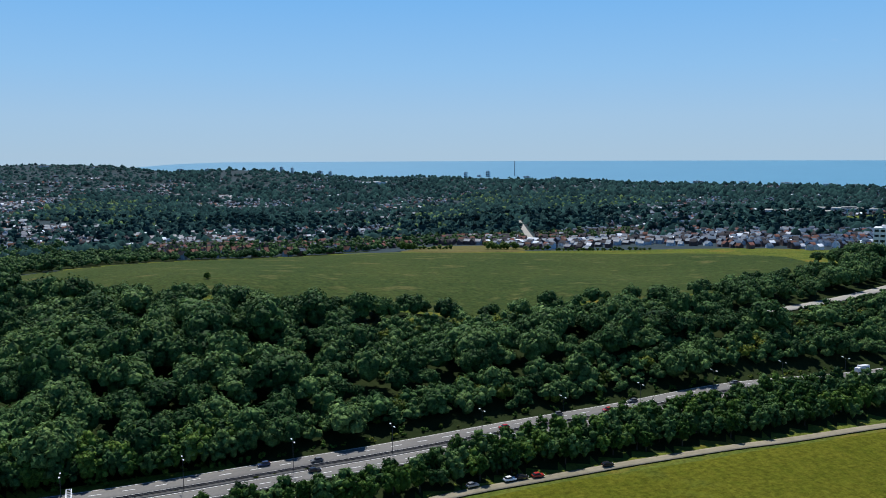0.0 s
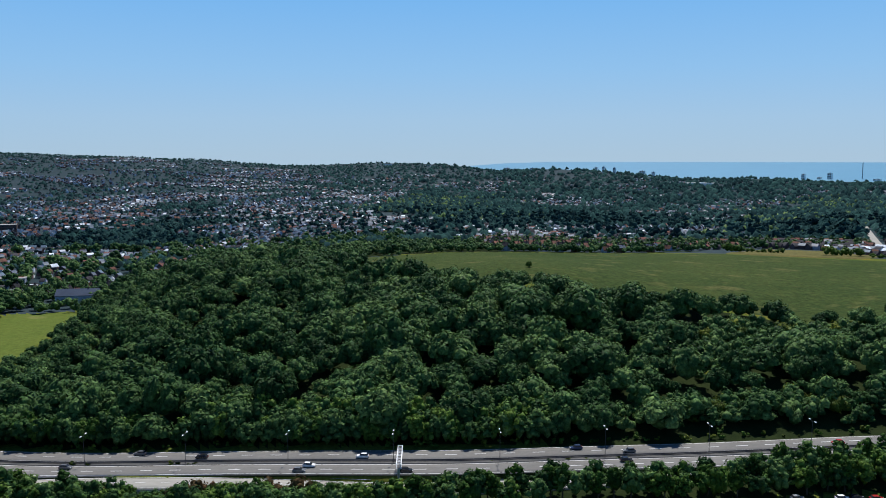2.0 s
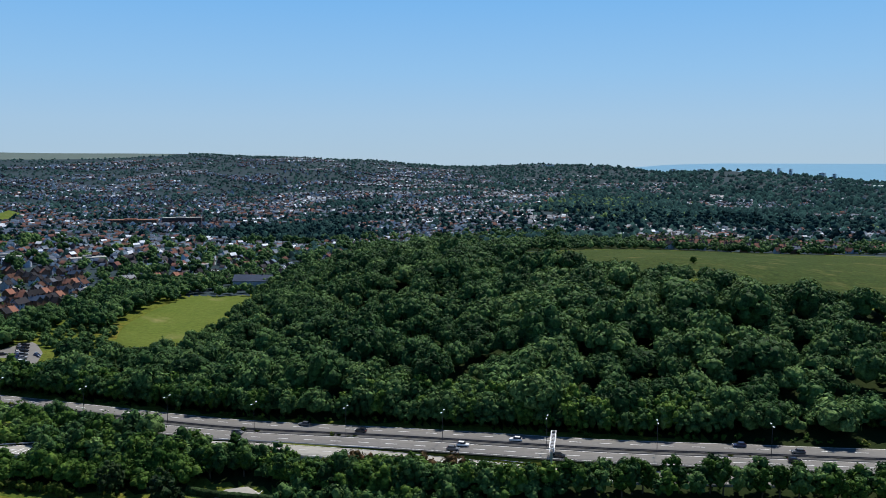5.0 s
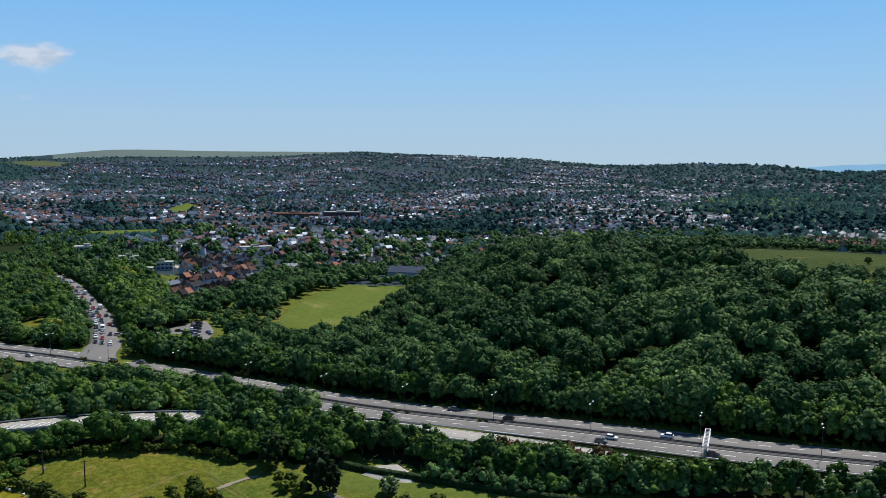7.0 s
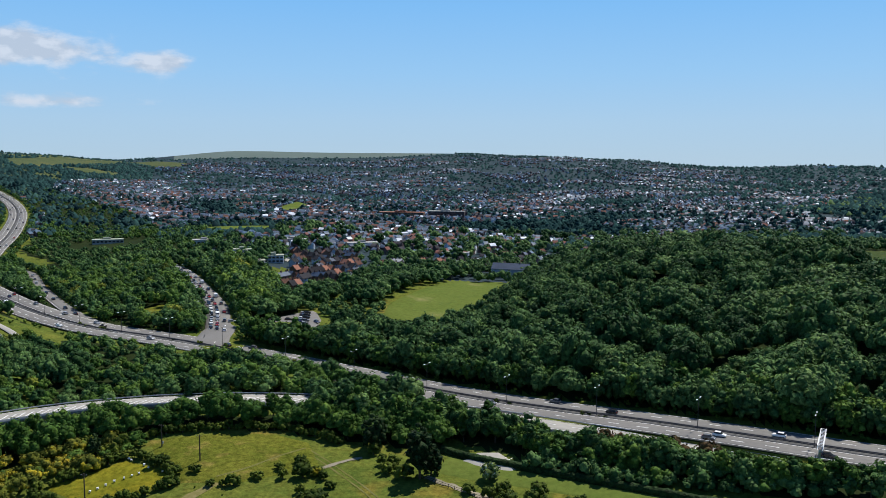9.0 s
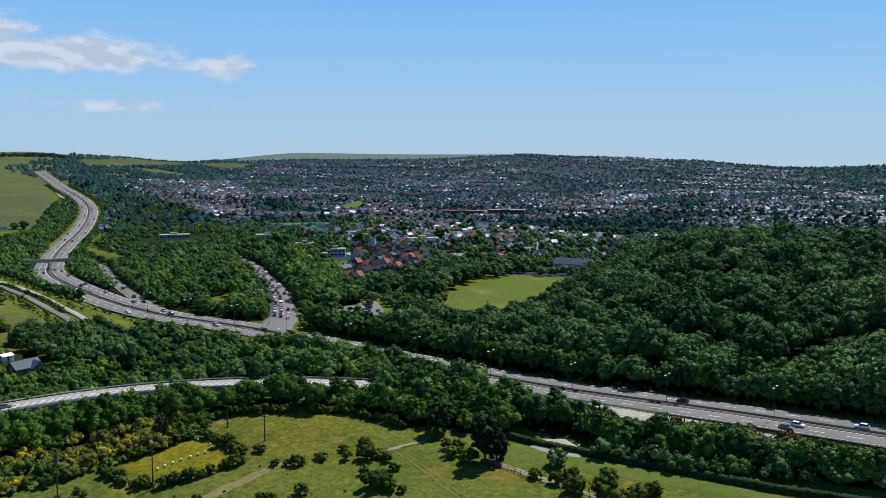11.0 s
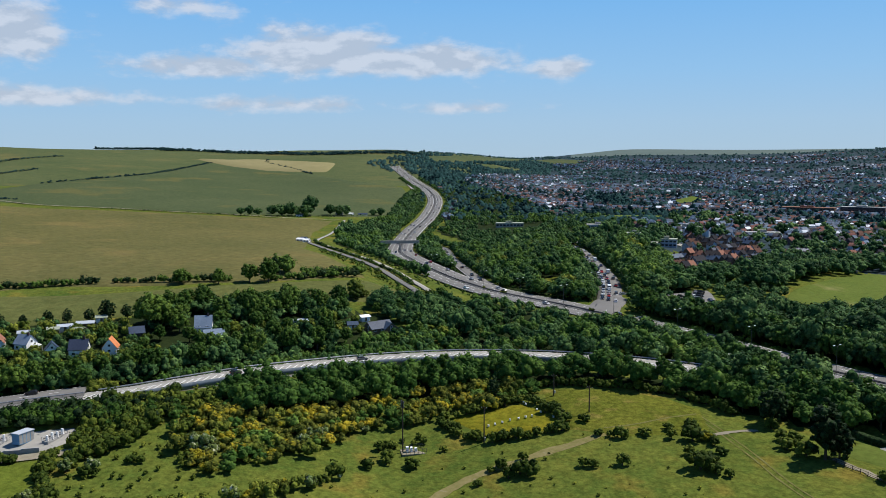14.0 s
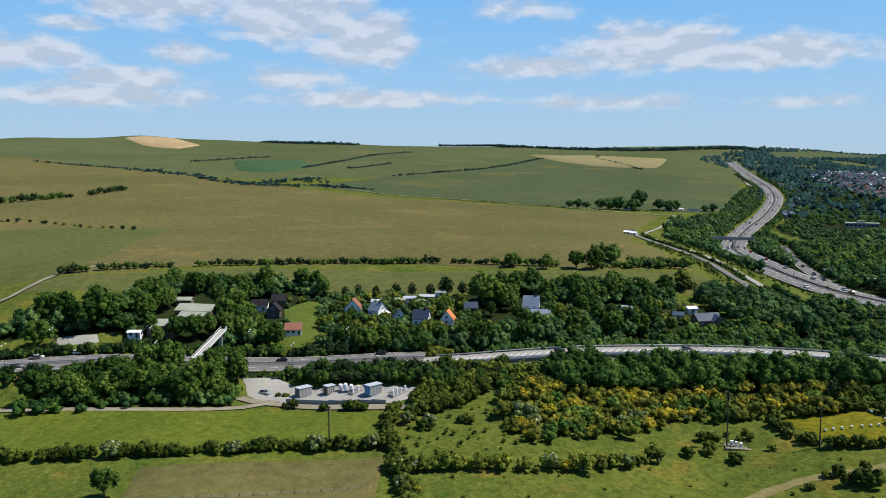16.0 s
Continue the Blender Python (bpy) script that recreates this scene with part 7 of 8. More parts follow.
for hd, d, l, w, h in ((88.8, 4304, 85, 20, 18), (86.0, 4300, 40, 15, 10), (80.7, 4255, 40, 20, 40), (79.0, 4255, 36, 18, 26), (74.8, 4153, 16, 16, 32), (74.3, 4153, 15, 15, 40), (73.6, 4153, 15, 15, 38), (71.8, 4153, 38, 16, 34), (71.1, 4150, 17, 17, 36), (62.0, 4103, 20, 16, 48),
                       (60.5, 4103, 26, 18, 62), (61.1, 4100, 24, 16, 32), (57.9, 4000, 44, 16, 28), (56.0, 3900, 40, 16, 20), (49.5, 3600, 50, 16, 18), (46.8, 3500, 60, 16, 20), (44.0, 3450, 50, 16, 18), (41.5, 3350, 60, 16, 20), (39.0, 3250, 70, 16, 18), (37.5, 3200, 50, 16, 16)):
    # white wall colour imitates the haze that brightens these backlit blocks
    slab("tower_block", d * math.cos(radians(hd)), d * math.sin(radians(hd)), hd + 70, l * 0.65, w, h * (0.45 if hd > 78 else 0.7), WHITE_WALL, CONCRETE, "pale tower block on the skyline near the coast", 4, 2, "skyline blocks")
mast = new("observation_tower")
tagged(mast, "tall slim steel observation tower by the sea", "tower")
mast.matrix_basis = pose(2131, 3507, height_at(2131, 3507))
part("shaft", tube(bmesh.new(), (0, 0, -5), (0, 0, 92), 2.4, 1.8, 10), STEEL, mast)
part("viewing_pod", tube(bmesh.new(), (0, 0, 12), (0, 0, 17), 8, 7, 14), GLASS, mast)
slab("hall", 513, 848, -33, 16, 8, 3.4, STUCCO, WHITE_STEEL, "low hall with a bright white flat roof", 1, 4)
for x, y, tn, l in ((-455, 690, 20, 26), (-395, 720, 35, 30), (-300, 730, 10, 24), (-520, 640, 40, 22)):
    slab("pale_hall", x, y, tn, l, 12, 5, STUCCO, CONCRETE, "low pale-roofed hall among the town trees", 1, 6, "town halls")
slab("warehouse", 1135, 985, 130, 110, 36, 9, WHITE_WALL, CONCRETE, "long white warehouse among the houses", 1, 14)
slab("warehouse", 1262, 988, 128, 95, 30, 9, WHITE_WALL, CONCRETE, "white factory building among the houses", 1, 12)
slab("white_hall", 1232, 3066, 160, 100, 40, 10, WHITE_WALL, WHITE_STEEL, "long low white roof in the far valley", 0, 0)
slab("school", -637, 1302, 15, 78, 18, 8, RED_BRICK, BRICK_ROOF, "long red brick school with a red roof", 2, 14)
slab("school", -567, 1334, 15, 62, 16, 11, BRICK, CONCRETE, "grey flat-roofed school block", 3, 12)
for x, y in ((-428, 574), (-410, 554), (-392, 536), (-374, 516), (-400, 572), (-383, 554)):
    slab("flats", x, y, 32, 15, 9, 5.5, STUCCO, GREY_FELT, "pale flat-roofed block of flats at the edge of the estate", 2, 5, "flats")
slab("depot", -655, 655, 45, 30, 12, 3.6, CONCRETE, GREY_FELT, "low grey depot building in the trees", 1, 8)
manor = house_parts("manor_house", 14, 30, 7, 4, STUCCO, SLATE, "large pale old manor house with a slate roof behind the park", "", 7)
manor.matrix_basis = pose(-218, 648, height_at(-218, 648), 0, 0, 5)
slab("white_tower", 648, 473, 120, 14, 14, 26, WHITE_WALL, WHITE_STEEL, "tall white block beside the wood", 6, 3)


# ---- village below the down ----
def put(ob, x, y, turn, lift=0.0, size=1.0):
    ob.matrix_basis = pose(x, y, height_at(x, y) + lift, 0, 0, turn) @ Matrix.Diagonal((size, size, size, 1))
    return ob


VILLAGE_HOUSES = (  # name, width, length, wall height, roof rise, walls, roof, label, x, y, turn, windows
    ("bungalow", 6, 7.6, 2.7, 2.5, WHITE_WALL, BRICK_ROOF, "white bungalow with a red roof above a green lawn", -346, 48, 80, 3),
    ("house", 7.6, 8.4, 3.2, 4.2, WHITE_WALL, BRICK_ROOF, "white house with a steep red gable", -362, 77, 160, 2),
    ("house", 6.2, 7, 3.2, 3.4, WHITE_WALL, BLUE_ROOF, "white gabled house with a blue-grey roof", -354, 86, 30, 2),
    ("house", 6.5, 6, 3.6, 3.4, BRICK, BROWN, "brick house with a brown gabled roof", -368, 43, 160, 2),
    ("cottage", 5, 8, 2.8, 2.4, WHITE_WALL, BROWN, "low white cottage with a brown roof", -377, 38, 75, 2),
    ("cottage", 5, 7, 2.8, 2.6, BRICK, BROWN, "low brick cottage with a brown roof", -382, 47, 80, 2),
    ("cottage", 5.5, 5, 3.0, 3.0, WHITE_WALL, SLATE, "small grey-roofed gabled cottage", -341, 92, 165, 1),
    ("house", 7, 7.5, 3.4, 3.6, WHITE_WALL, SLATE, "white house with a pale grey roof", -334, 100, 60, 2),
    ("cottage", 6, 6.5, 3.0, 3.8, WHITE_WALL, ORANGE_ROOF, "white cottage with a bright orange tiled roof", -329, 110, 150, 2),
    ("cottage", 5.5, 6.5, 3.0, 2.4, BRICK, SLATE, "brick cottage with a grey roof", -339, 124, 75, 2),
    ("house", 7.5, 7.5, 4.2, 4.8, WHITE_WALL, BLUE_ROOF, "tall white house with a steep blue-grey roof", -326, 147, 60, 2),
    ("cottage", 6, 9, 2.8, 2.4, WHITE_WALL, BLUE_ROOF, "low white wing with a blue-grey roof", -317, 147, 75, 2),
    ("chalet", 7.5, 12, 2.2, 2.8, TIMBER, SLATE, "dark-roofed timber chalet bungalow with gables", -292, 211, 85, 3),
    ("chalet", 6.4, 7.5, 2.2, 2.6, TIMBER, SLATE, "gabled cross wing of the timber chalet with a dark roof", -289.5, 214, 172, 2),
    ("outbuilding", 4, 5, 2.2, 0.8, WHITE_WALL, WHITE_STEEL, "white flat-roofed outbuilding beside the chalet", -307, 214, 85, 1),
    ("outbuilding", 4, 5, 2.4, 1.2, WHITE_WALL, SLATE, "small outbuilding beside the chalet", -300, 203, 60, 1))
for name, w, l, h, rise, wm, rm, lab, x, y, tn, nw in VILLAGE_HOUSES:
    put(house_parts(name, w, l, h, rise, wm, rm, lab, "village houses", nw, name == "house"), x, y, tn, 0.0, 0.88)
for name, w, l, h, rise, x, y, tn, nw, lab in (("lodge", 9, 11, 3.8, 1.8, -353, -3, 70, 3, "two-storey timber lodge with a grey-green roof"), ("lodge", 10, 16, 4.6, 2.0, -368, 11, 60, 4, "long timber lodge with a grey-green roof"),
                                               ("lodge", 6, 11, 4.4, 1.4, -361, 9, 62, 3, "timber lodge wing with a pale roof"), ("hut", 5, 7, 2.6, 1.0, -385, 6, 70, 2, "low timber hut with a pale roof")):
    put(house_parts(name, w, l, h, rise, TIMBER, GREY_FELT, lab, "lodge buildings", nw, False, category="building"), x, y, tn)
put(house_parts("kiosk", 3.5, 5, 2.2, 0.5, WHITE_WALL, WHITE_STEEL, "low white kiosk at the lodge car park", "lodge buildings", 2, False, category="building"), -350, -14, 70)
for k, (x, y, tn) in enumerate(((-367, 100, 70), (-368, 105, 75), (-367, 113, 65), (-371, 121, 70), (-369, 90, 70), (-315, 186, 80), (-360, 108, 40), (-310, 168, 70))):
    put(house_parts("shed", 3.2, 4.5 + (k % 3) * 1.2, 2.1, 0.7, WHITE_WALL if k % 2 else TIMBER, SHEET if k % 3 else GREY_FELT, "small garden outbuilding with a pale roof", "garden sheds", 1, False, category="shed"), x, y, tn)


def gazebo(x, y):
    base = new("gazebo")
    tagged(base, "white pyramid garden gazebo on thin posts", "gazebo", "gazebos")
    bm = bmesh.new()
    bmesh.ops.create_cone(bm, cap_ends=True, segments=4, radius1=2.1, radius2=0.1, depth=1.1, matrix=Matrix.Translation((0, 0, 2.75)) @ Matrix.Rotation(0.785, 4, "Z"))
    part("canopy", bm, WHITE_STEEL, base)
    for i in (-1.35, 1.35):
        for j in (-1.35, 1.35):
            part("post", box(bmesh.new(), i - 0.05, i + 0.05, j - 0.05, j + 0.05, -0.2, 2.2), WHITE_STEEL, base)
    put(base, x, y, 10)


gazebo(-371, 43.5)
gazebo(-350, 89)
spots = [(q[8], q[9]) for q in VILLAGE_HOUSES] + [(-367, 100), (-368, 105), (-367, 113), (-371, 121)]
lawn = [(-358, 47), (-375, 49), (-384, 59), (-382, 68), (-362, 61), (-343, 56), (-334, 47), (-342, 42)]
for o in (GARDENS, GARDENS_END):
    gx, gy = scatter(o, 4.0, rng, 0.5, 2.0, (lawn, FRONT_ROW))
    ok = np.ones(len(gx), bool)
    for hx, hy in spots:   # open towards the road in front of each house
        ok &= np.hypot(gx - hx, gy - hy) > 5.0
    thicket("garden_shrubs", scrub, gx[ok], gy[ok], rng.uniform(0.55, 1.5, ok.sum()), [LEAF_SCRUB, LEAF], "shrubs and small trees in the village gardens", rng, 0.1, rng.integers(0, 2, ok.sum()), "shrubs")
field("lawn", lawn, 5, 0.2, MOWN, "bright garden lawn")
field("forecourt", [(-350.5, -43), (-355, -42), (-354, -29), (-350, -28)], 4, 0.3, PALE_ROAD, "pale gravel forecourt behind trees")


for x, y, tn, l in ((-641, 383, 30, 9), (-628, 381, 40, 7), (-650, 392, 20, 8), (-867, 519, 60, 14), (-861, 570, 50, 12), (-852, 598, 60, 16), (-858, 585, 20, 9)):
    put(house_parts("farm_shed", 4, l * 0.7, 2.2, 1.0, WHITE_WALL, WHITE_STEEL if l % 2 else SLATE, "low white farm shed beside the old road", "farm sheds", 2, False, category="shed"), x, y, tn)

# ---- fence and bays ----
paddock = new("fence")
tagged(paddock, "dark wooden post and rail fence beside the path", "fence")
p, side = along(FENCE_PATH, 2.2)
p = p - side * 1.5
for k in range(len(p) - 1):
    za, zb = height_at(*p[k]), height_at(*p[k + 1])
    part("post", box(bmesh.new(), p[k][0] - 0.07, p[k][0] + 0.07, p[k][1] - 0.07, p[k][1] + 0.07, za - 0.3, za + 1.25), POLE_WOOD, paddock)
    for h0 in (0.55, 1.05):
        part("rail", tube(bmesh.new(), (*p[k], za + h0), (*p[k + 1], zb + h0), 0.05, 0.05, 5), POLE_WOOD, paddock)
v, t = [], []
for k in range(6):
    x0, y0 = -90.5 + 1.9 * k, 236.6 + 0.25 * k
    z0 = height_at(x0, y0) + 0.56
    n = len(v)
    v += [(x0, y0, z0), (x0 + 0.25, y0, z0), (x0 + 1.0, y0 + 3.6, z0), (x0 + 0.75, y0 + 3.6, z0)]
    t += [(n, n + 1, n + 2), (n, n + 2, n + 3)]
tagged(new("bay_lines", mesh("bay_lines", v, t, PAINT)), "white painted parking bay lines", "road paint", kind="structure")

# ---- service yard ----
def cabin(x, y, turn, l, w, h, wall_mat, label):
    base = new("equipment_cabin")
    tagged(base, label, "cabin", "yard cabins")
    part("wall", box(bmesh.new(), -l / 2, l / 2, -w / 2, w / 2, 0, h, 0.05), wall_mat, base)
    bm = box(bmesh.new(), -l / 2 - 0.25, l / 2 + 0.25, -w / 2 - 0.25, w / 2 + 0.25, h + 0.004, h + 0.25, 0.04)
    part("roof", bm, SHEET, base, "pale grey flat roof")
    for k in range(4):
        x0 = -l / 2 + l * (k + 0.5) / 4
        part("panel", box(bmesh.new(), x0 - l * 0.1, x0 + l * 0.1, -w / 2 - 0.06, -w / 2 + 0.02, 0.3, h - 0.3), CONCRETE if wall_mat is not CONCRETE else STEEL, base)
    return put(base, x, y, turn, 0.55, 0.86)


cabin(-281, 41.2, 112, 5.8, 3.4, 3.6, PARAPET, "blue-grey equipment cabin in the yard")
cabin(-277.5, 49.5, 112, 3.8, 2.8, 3.2, TIMBER, "small brown equipment cabin in the yard")
cabin(-269, 62.8, 116, 6.2, 3.4, 3.8, BLUE_PANEL, "blue equipment cabin with a white roof")
for k, (x, y) in enumerate(((-276.5, 53.2), (-275.2, 54.6), (-274.4, 56.4))):
    base = new("tank")
    tagged(base, "small white steel tank on legs in the yard", "tank", "yard tanks")
    vessel = part("vessel", tube(bmesh.new(), (0, 0, 0.6), (0, 0, 2.3 + 0.5 * (k % 2)), 0.7, 0.7, 12), WHITE_STEEL, base)
    part("cap", tube(bmesh.new(), (0, 0, 2.3 + 0.5 * (k % 2)), (0, 0, 2.7 + 0.5 * (k % 2)), 0.7, 0.2, 12), WHITE_STEEL, vessel)
    for q in range(3):
        part("leg", tube(bmesh.new(), (0.55 * math.cos(q * 2.1), 0.55 * math.sin(q * 2.1), 0), (0.55 * math.cos(q * 2.1), 0.55 * math.sin(q * 2.1), 0.7), 0.06, 0.06, 6), DARK_STEEL, base)
    put(base, x, y, 0, 0.5)


def pipe_rack(x, y, turn, l, vessels):
    """A low steel frame with rails round small upright vessels."""
    base = new("pipe_rack")
    tagged(base, "low galvanised frame carrying pipes and small vessels", "pipework", "yard pipework")
    part("plinth", box(bmesh.new(), -l / 2, l / 2, -1.2, 1.2, -0.4, 0.35, 0.04), CONCRETE, base)
    for y0 in (-1.1, 1.1):
        for z0 in (0.95, 1.5):
            part("rail", tube(bmesh.new(), (-l / 2, y0, z0), (l / 2, y0, z0), 0.06, 0.06, 6), STEEL, base)
        for q in range(5):
            x0 = -l / 2 + l * q / 4
            part("post", box(bmesh.new(), x0 - 0.06, x0 + 0.06, y0 - 0.06, y0 + 0.06, 0.3, 1.55), STEEL, base)
    for q in range(vessels):
        x0 = -l / 2 + l * (q + 0.5) / vessels
        part("vessel", tube(bmesh.new(), (x0, 0, 0.35), (x0, 0, 1.9 + 0.4 * (q % 2)), 0.42, 0.36, 10), WHITE_STEEL, base)
    part("pipe", tube(bmesh.new(), (-l / 2, 0.5, 1.1), (l / 2, 0.5, 1.1), 0.14, 0.14, 8), DARK_STEEL, base)
    return put(base, x, y, turn, 0.5)


pipe_rack(-273, 57.6, 116, 4.6, 2)
pipe_rack(-264.6, 70.5, 116, 7.5, 4)
base = new("retaining_wall")
tagged(base, "long low concrete retaining wall below the yard", "wall")
for k in range(7):
    a, b = (-276.2 + 2.38 * k, 34.6 + 4.3 * k), (-276.2 + 2.38 * (k + 1), 34.6 + 4.3 * (k + 1))
    bm = box(bmesh.new(), 0, 4.88, -0.25, 0.25, -1.5, 1.15, 0.03)
    o = part("wall_panel", bm, CONCRETE, base)
    o.matrix_basis = pose(a[0], a[1], height_at(*a) + 0.5, 0, 0, math.degrees(math.atan2(b[1] - a[1], b[0] - a[0])))


# ---- poles ----
def wood_pole(x, y, h, label, boxes=0, steps=False):
    base = new("pole")
    tagged(base, label, "pole")
    part("shaft", tube(bmesh.new(), (0, 0, -0.5), (0, 0, h), 0.24, 0.16, 8), POLE_WOOD, base)
    for k in range(boxes):
        part("antenna", box(bmesh.new(), 0.2, 0.5, -0.25 + 0.05 * k, 0.25, h - 2.6 + 1.2 * k, h - 1.6 + 1.2 * k, 0.03), DARK_STEEL, base)
        part("antenna", box(bmesh.new(), -0.5, -0.2, -0.25, 0.25, h - 2.4 + 1.2 * k, h - 1.4 + 1.2 * k, 0.03), DARK_STEEL, base)
    if not boxes:
        part("crossarm", box(bmesh.new(), -0.9, 0.9, -0.06, 0.06, h - 0.6, h - 0.45, 0.01), POLE_WOOD, base)
        for q in (-0.8, 0, 0.8):
            part("insulator", tube(bmesh.new(), (q, 0, h - 0.45), (q, 0, h - 0.2), 0.06, 0.04, 6), WHITE_STEEL, base)
    if steps:
        part("cabinet", box(bmesh.new(), 0.2, 0.55, -0.25, 0.25, 1.0, 1.9, 0.02), STEEL, base)
    return put(base, x, y, 20)


wood_pole(-199.5, 152, 16.5, "tall dark radio mast pole with antennas", 2)
wood_pole(-183, 170.5, 11.5, "dark wooden power pole with a small cabinet", 0, True)
wood_pole(-236.6, 41.4, 9.0, "slim wooden pole in the paddock")
wood_pole(-169.7, 203.7, 8.5, "weathered wooden pole in the meadow")
wood_pole(-189, 208.5, 7.5, "short wooden pole by the meadow hedge", 0, True)
pad = new("mast_compound")
tagged(pad, "fenced concrete pad with cabinets at the mast foot", "compound")
part("pad", box(bmesh.new(), -4, 4, -2.6, 2.6, -2.5, 0.25, 0.05), CHALK, pad)
for x0, w0, h0 in ((-2.4, 0.9, 1.7), (-1.0, 0.7, 1.5), (0.4, 0.8, 1.2)):
    part("cabinet", box(bmesh.new(), x0, x0 + w0, -0.6, 0.5, 0.25, 0.25 + h0, 0.03), WHITE_STEEL, pad)
for k in range(7):
    for s in (-1, 1):
        part("post", box(bmesh.new(), -3.9 + 1.3 * k - 0.04, -3.9 + 1.3 * k + 0.04, s * 2.5 - 0.04, s * 2.5 + 0.04, 0.2, 1.9), DARK_STEEL, pad)
for s in (-1, 1):
    for z0 in (0.8, 1.4, 1.85):
        part("rail", box(bmesh.new(), -3.94, 3.94, s * 2.5 - 0.02, s * 2.5 + 0.02, z0, z0 + 0.05), DARK_STEEL, pad)
put(pad, -197.5, 154.5, 60, -0.05, 0.95)
hive = None
for x, y in ((-190, 179), (-189, 181), (-188, 183.2), (-187, 185.6), (-185.3, 187.8), (-184, 189.7), (-182.7, 191.3), (-193, 198), (-185, 196), (-182.4, 195), (-176, 194), (-191.4, 197.4)):
    if hive is None:
        hive = new("beehive")
        tagged(hive, "white wooden beehive on short legs", "beehive", "beehives")
        part("brood_box", box(bmesh.new(), -0.42, 0.42, -0.36, 0.36, 0.3, 0.95, 0.02), HIVE, hive)
        part("lid", box(bmesh.new(), -0.48, 0.48, -0.42, 0.42, 0.954, 1.12, 0.03), WHITE_STEEL, hive, "flat metal hive lid")
        for q in ((-0.34, -0.28), (0.34, -0.28), (-0.34, 0.28), (0.34, 0.28)):
            part("leg", box(bmesh.new(), q[0] - 0.04, q[0] + 0.04, q[1] - 0.04, q[1] + 0.04, -0.1, 0.3), TIMBER, hive)
        put(hive, x, y, 30, 0.2, 0.62)
    else:
        copy_thing(hive, pose(x, y, height_at(x, y) + 0.2, 0, 0, 30))


# ---- bridges and road furniture ----
def road_point(key, x, y):
    p, side, z, half = ROADS[key]
    k = int(((p[:, 0] - x) ** 2 + (p[:, 1] - y) ** 2).argmin())
    return p[k], side[k], float(z[k]), math.degrees(math.atan2(-side[k][0], side[k][1]))


bridge = new("footbridge")
tagged(bridge, "pale concrete footbridge with railings over the valley road", "bridge")
A, B = Vector((-340, 19.5, 12.0)), Vector((-300.6, 6.7, 9.8))
run, turn = (B - A).length, math.degrees(math.atan2(B.y - A.y, B.x - A.x))
deck = part("deck", box(bmesh.new(), 0, run, -1.15, 1.15, -0.5, 0, 0.05), PALE_ROAD, bridge)
for s in (-1, 1):
    part("parapet", box(bmesh.new(), 0, run, s * 1.1 - 0.06, s * 1.1 + 0.06, 0.004, 0.35), WHITE_STEEL, bridge)
    part("handrail", box(bmesh.new(), 0, run, s * 1.1 - 0.05, s * 1.1 + 0.05, 1.05, 1.15), WHITE_STEEL, bridge)
    for k in range(28):
        part("baluster", box(bmesh.new(), run * k / 27 - 0.03, run * k / 27 + 0.03, s * 1.1 - 0.03, s * 1.1 + 0.03, 0.35, 1.05), WHITE_STEEL, bridge)
for q in (6, 22.5, run - 5):
    part("pier", box(bmesh.new(), q - 0.4, q + 0.4, -0.7, 0.7, -12.5, -0.7, 0.08), CONCRETE, bridge)
bridge.matrix_basis = Matrix.Translation(A) @ Matrix.Rotation(radians(turn), 4, "Z") @ Matrix.Rotation(math.asin((A.z - B.z) / run), 4, "Y")
ramp = new("footbridge_steps")
tagged(ramp, "concrete steps leading up to the footbridge", "steps")
for k in range(20):
    part("step", box(bmesh.new(), 0.4 * k, 0.4 * k + 0.45, -1.0, 1.0, -0.45 * k - 0.5, -0.45 * k - 0.3), CONCRETE, ramp)
ramp.matrix_basis = Matrix.Translation(B + Vector((0.4, -0.2, 0.2))) @ Matrix.Rotation(radians(turn), 4, "Z")

over = new("road_bridge")
tagged(over, "concrete road bridge across the bypass", "bridge")
c, s, z, turn = road_point("main", -583, 449)
part("deck", box(bmesh.new(), -17, 17, -3.2, 3.2, 5.8, 6.8, 0.08), CONCRETE, over)
for q in (-1, 1):
    part("parapet", box(bmesh.new(), -17, 17, q * 3.1 - 0.15, q * 3.1 + 0.15, 6.804, 7.9), PALE_ROAD, over)
    part("abutment", box(bmesh.new(), q * 15.4 - 1.2, q * 15.4 + 1.2, -3.0, 3.0, -2, 5.796), CONCRETE, over)
part("pier", box(bmesh.new(), -0.5, 0.5, -2.6, 2.6, -1, 5.796, 0.1), CONCRETE, over)
over.matrix_basis = pose(c[0], c[1], z, 0, 0, turn + 90)

gantry = new("sign_gantry")
tagged(gantry, "white lattice sign gantry over the carriageway", "gantry")
c, s, z, turn = road_point("main", 7, 270)
L = 17.0
for y0 in (-0.7, 0.7):
    for z0 in (5.5, 6.8):
        part("chord", box(bmesh.new(), 0, L, y0 - 0.1, y0 + 0.1, z0 - 0.1, z0 + 0.1), WHITE_STEEL, gantry)
    for k in range(13):
        a, b = L * k / 13, L * (k + 1) / 13
        part("brace", tube(bmesh.new(), (a, y0, 5.5 if k % 2 else 6.8), (b, y0, 6.8 if k % 2 else 5.5), 0.07, 0.07, 5), WHITE_STEEL, gantry)
for k in range(14):
    part("cross_bar", box(bmesh.new(), L * k / 13 - 0.07, L * k / 13 + 0.07, -0.6, 0.6, 6.72, 6.82), WHITE_STEEL, gantry)
part("walkway", box(bmesh.new(), 0.2, L - 0.2, -0.35, 0.35, 5.6, 5.66), DARK_STEEL, gantry)
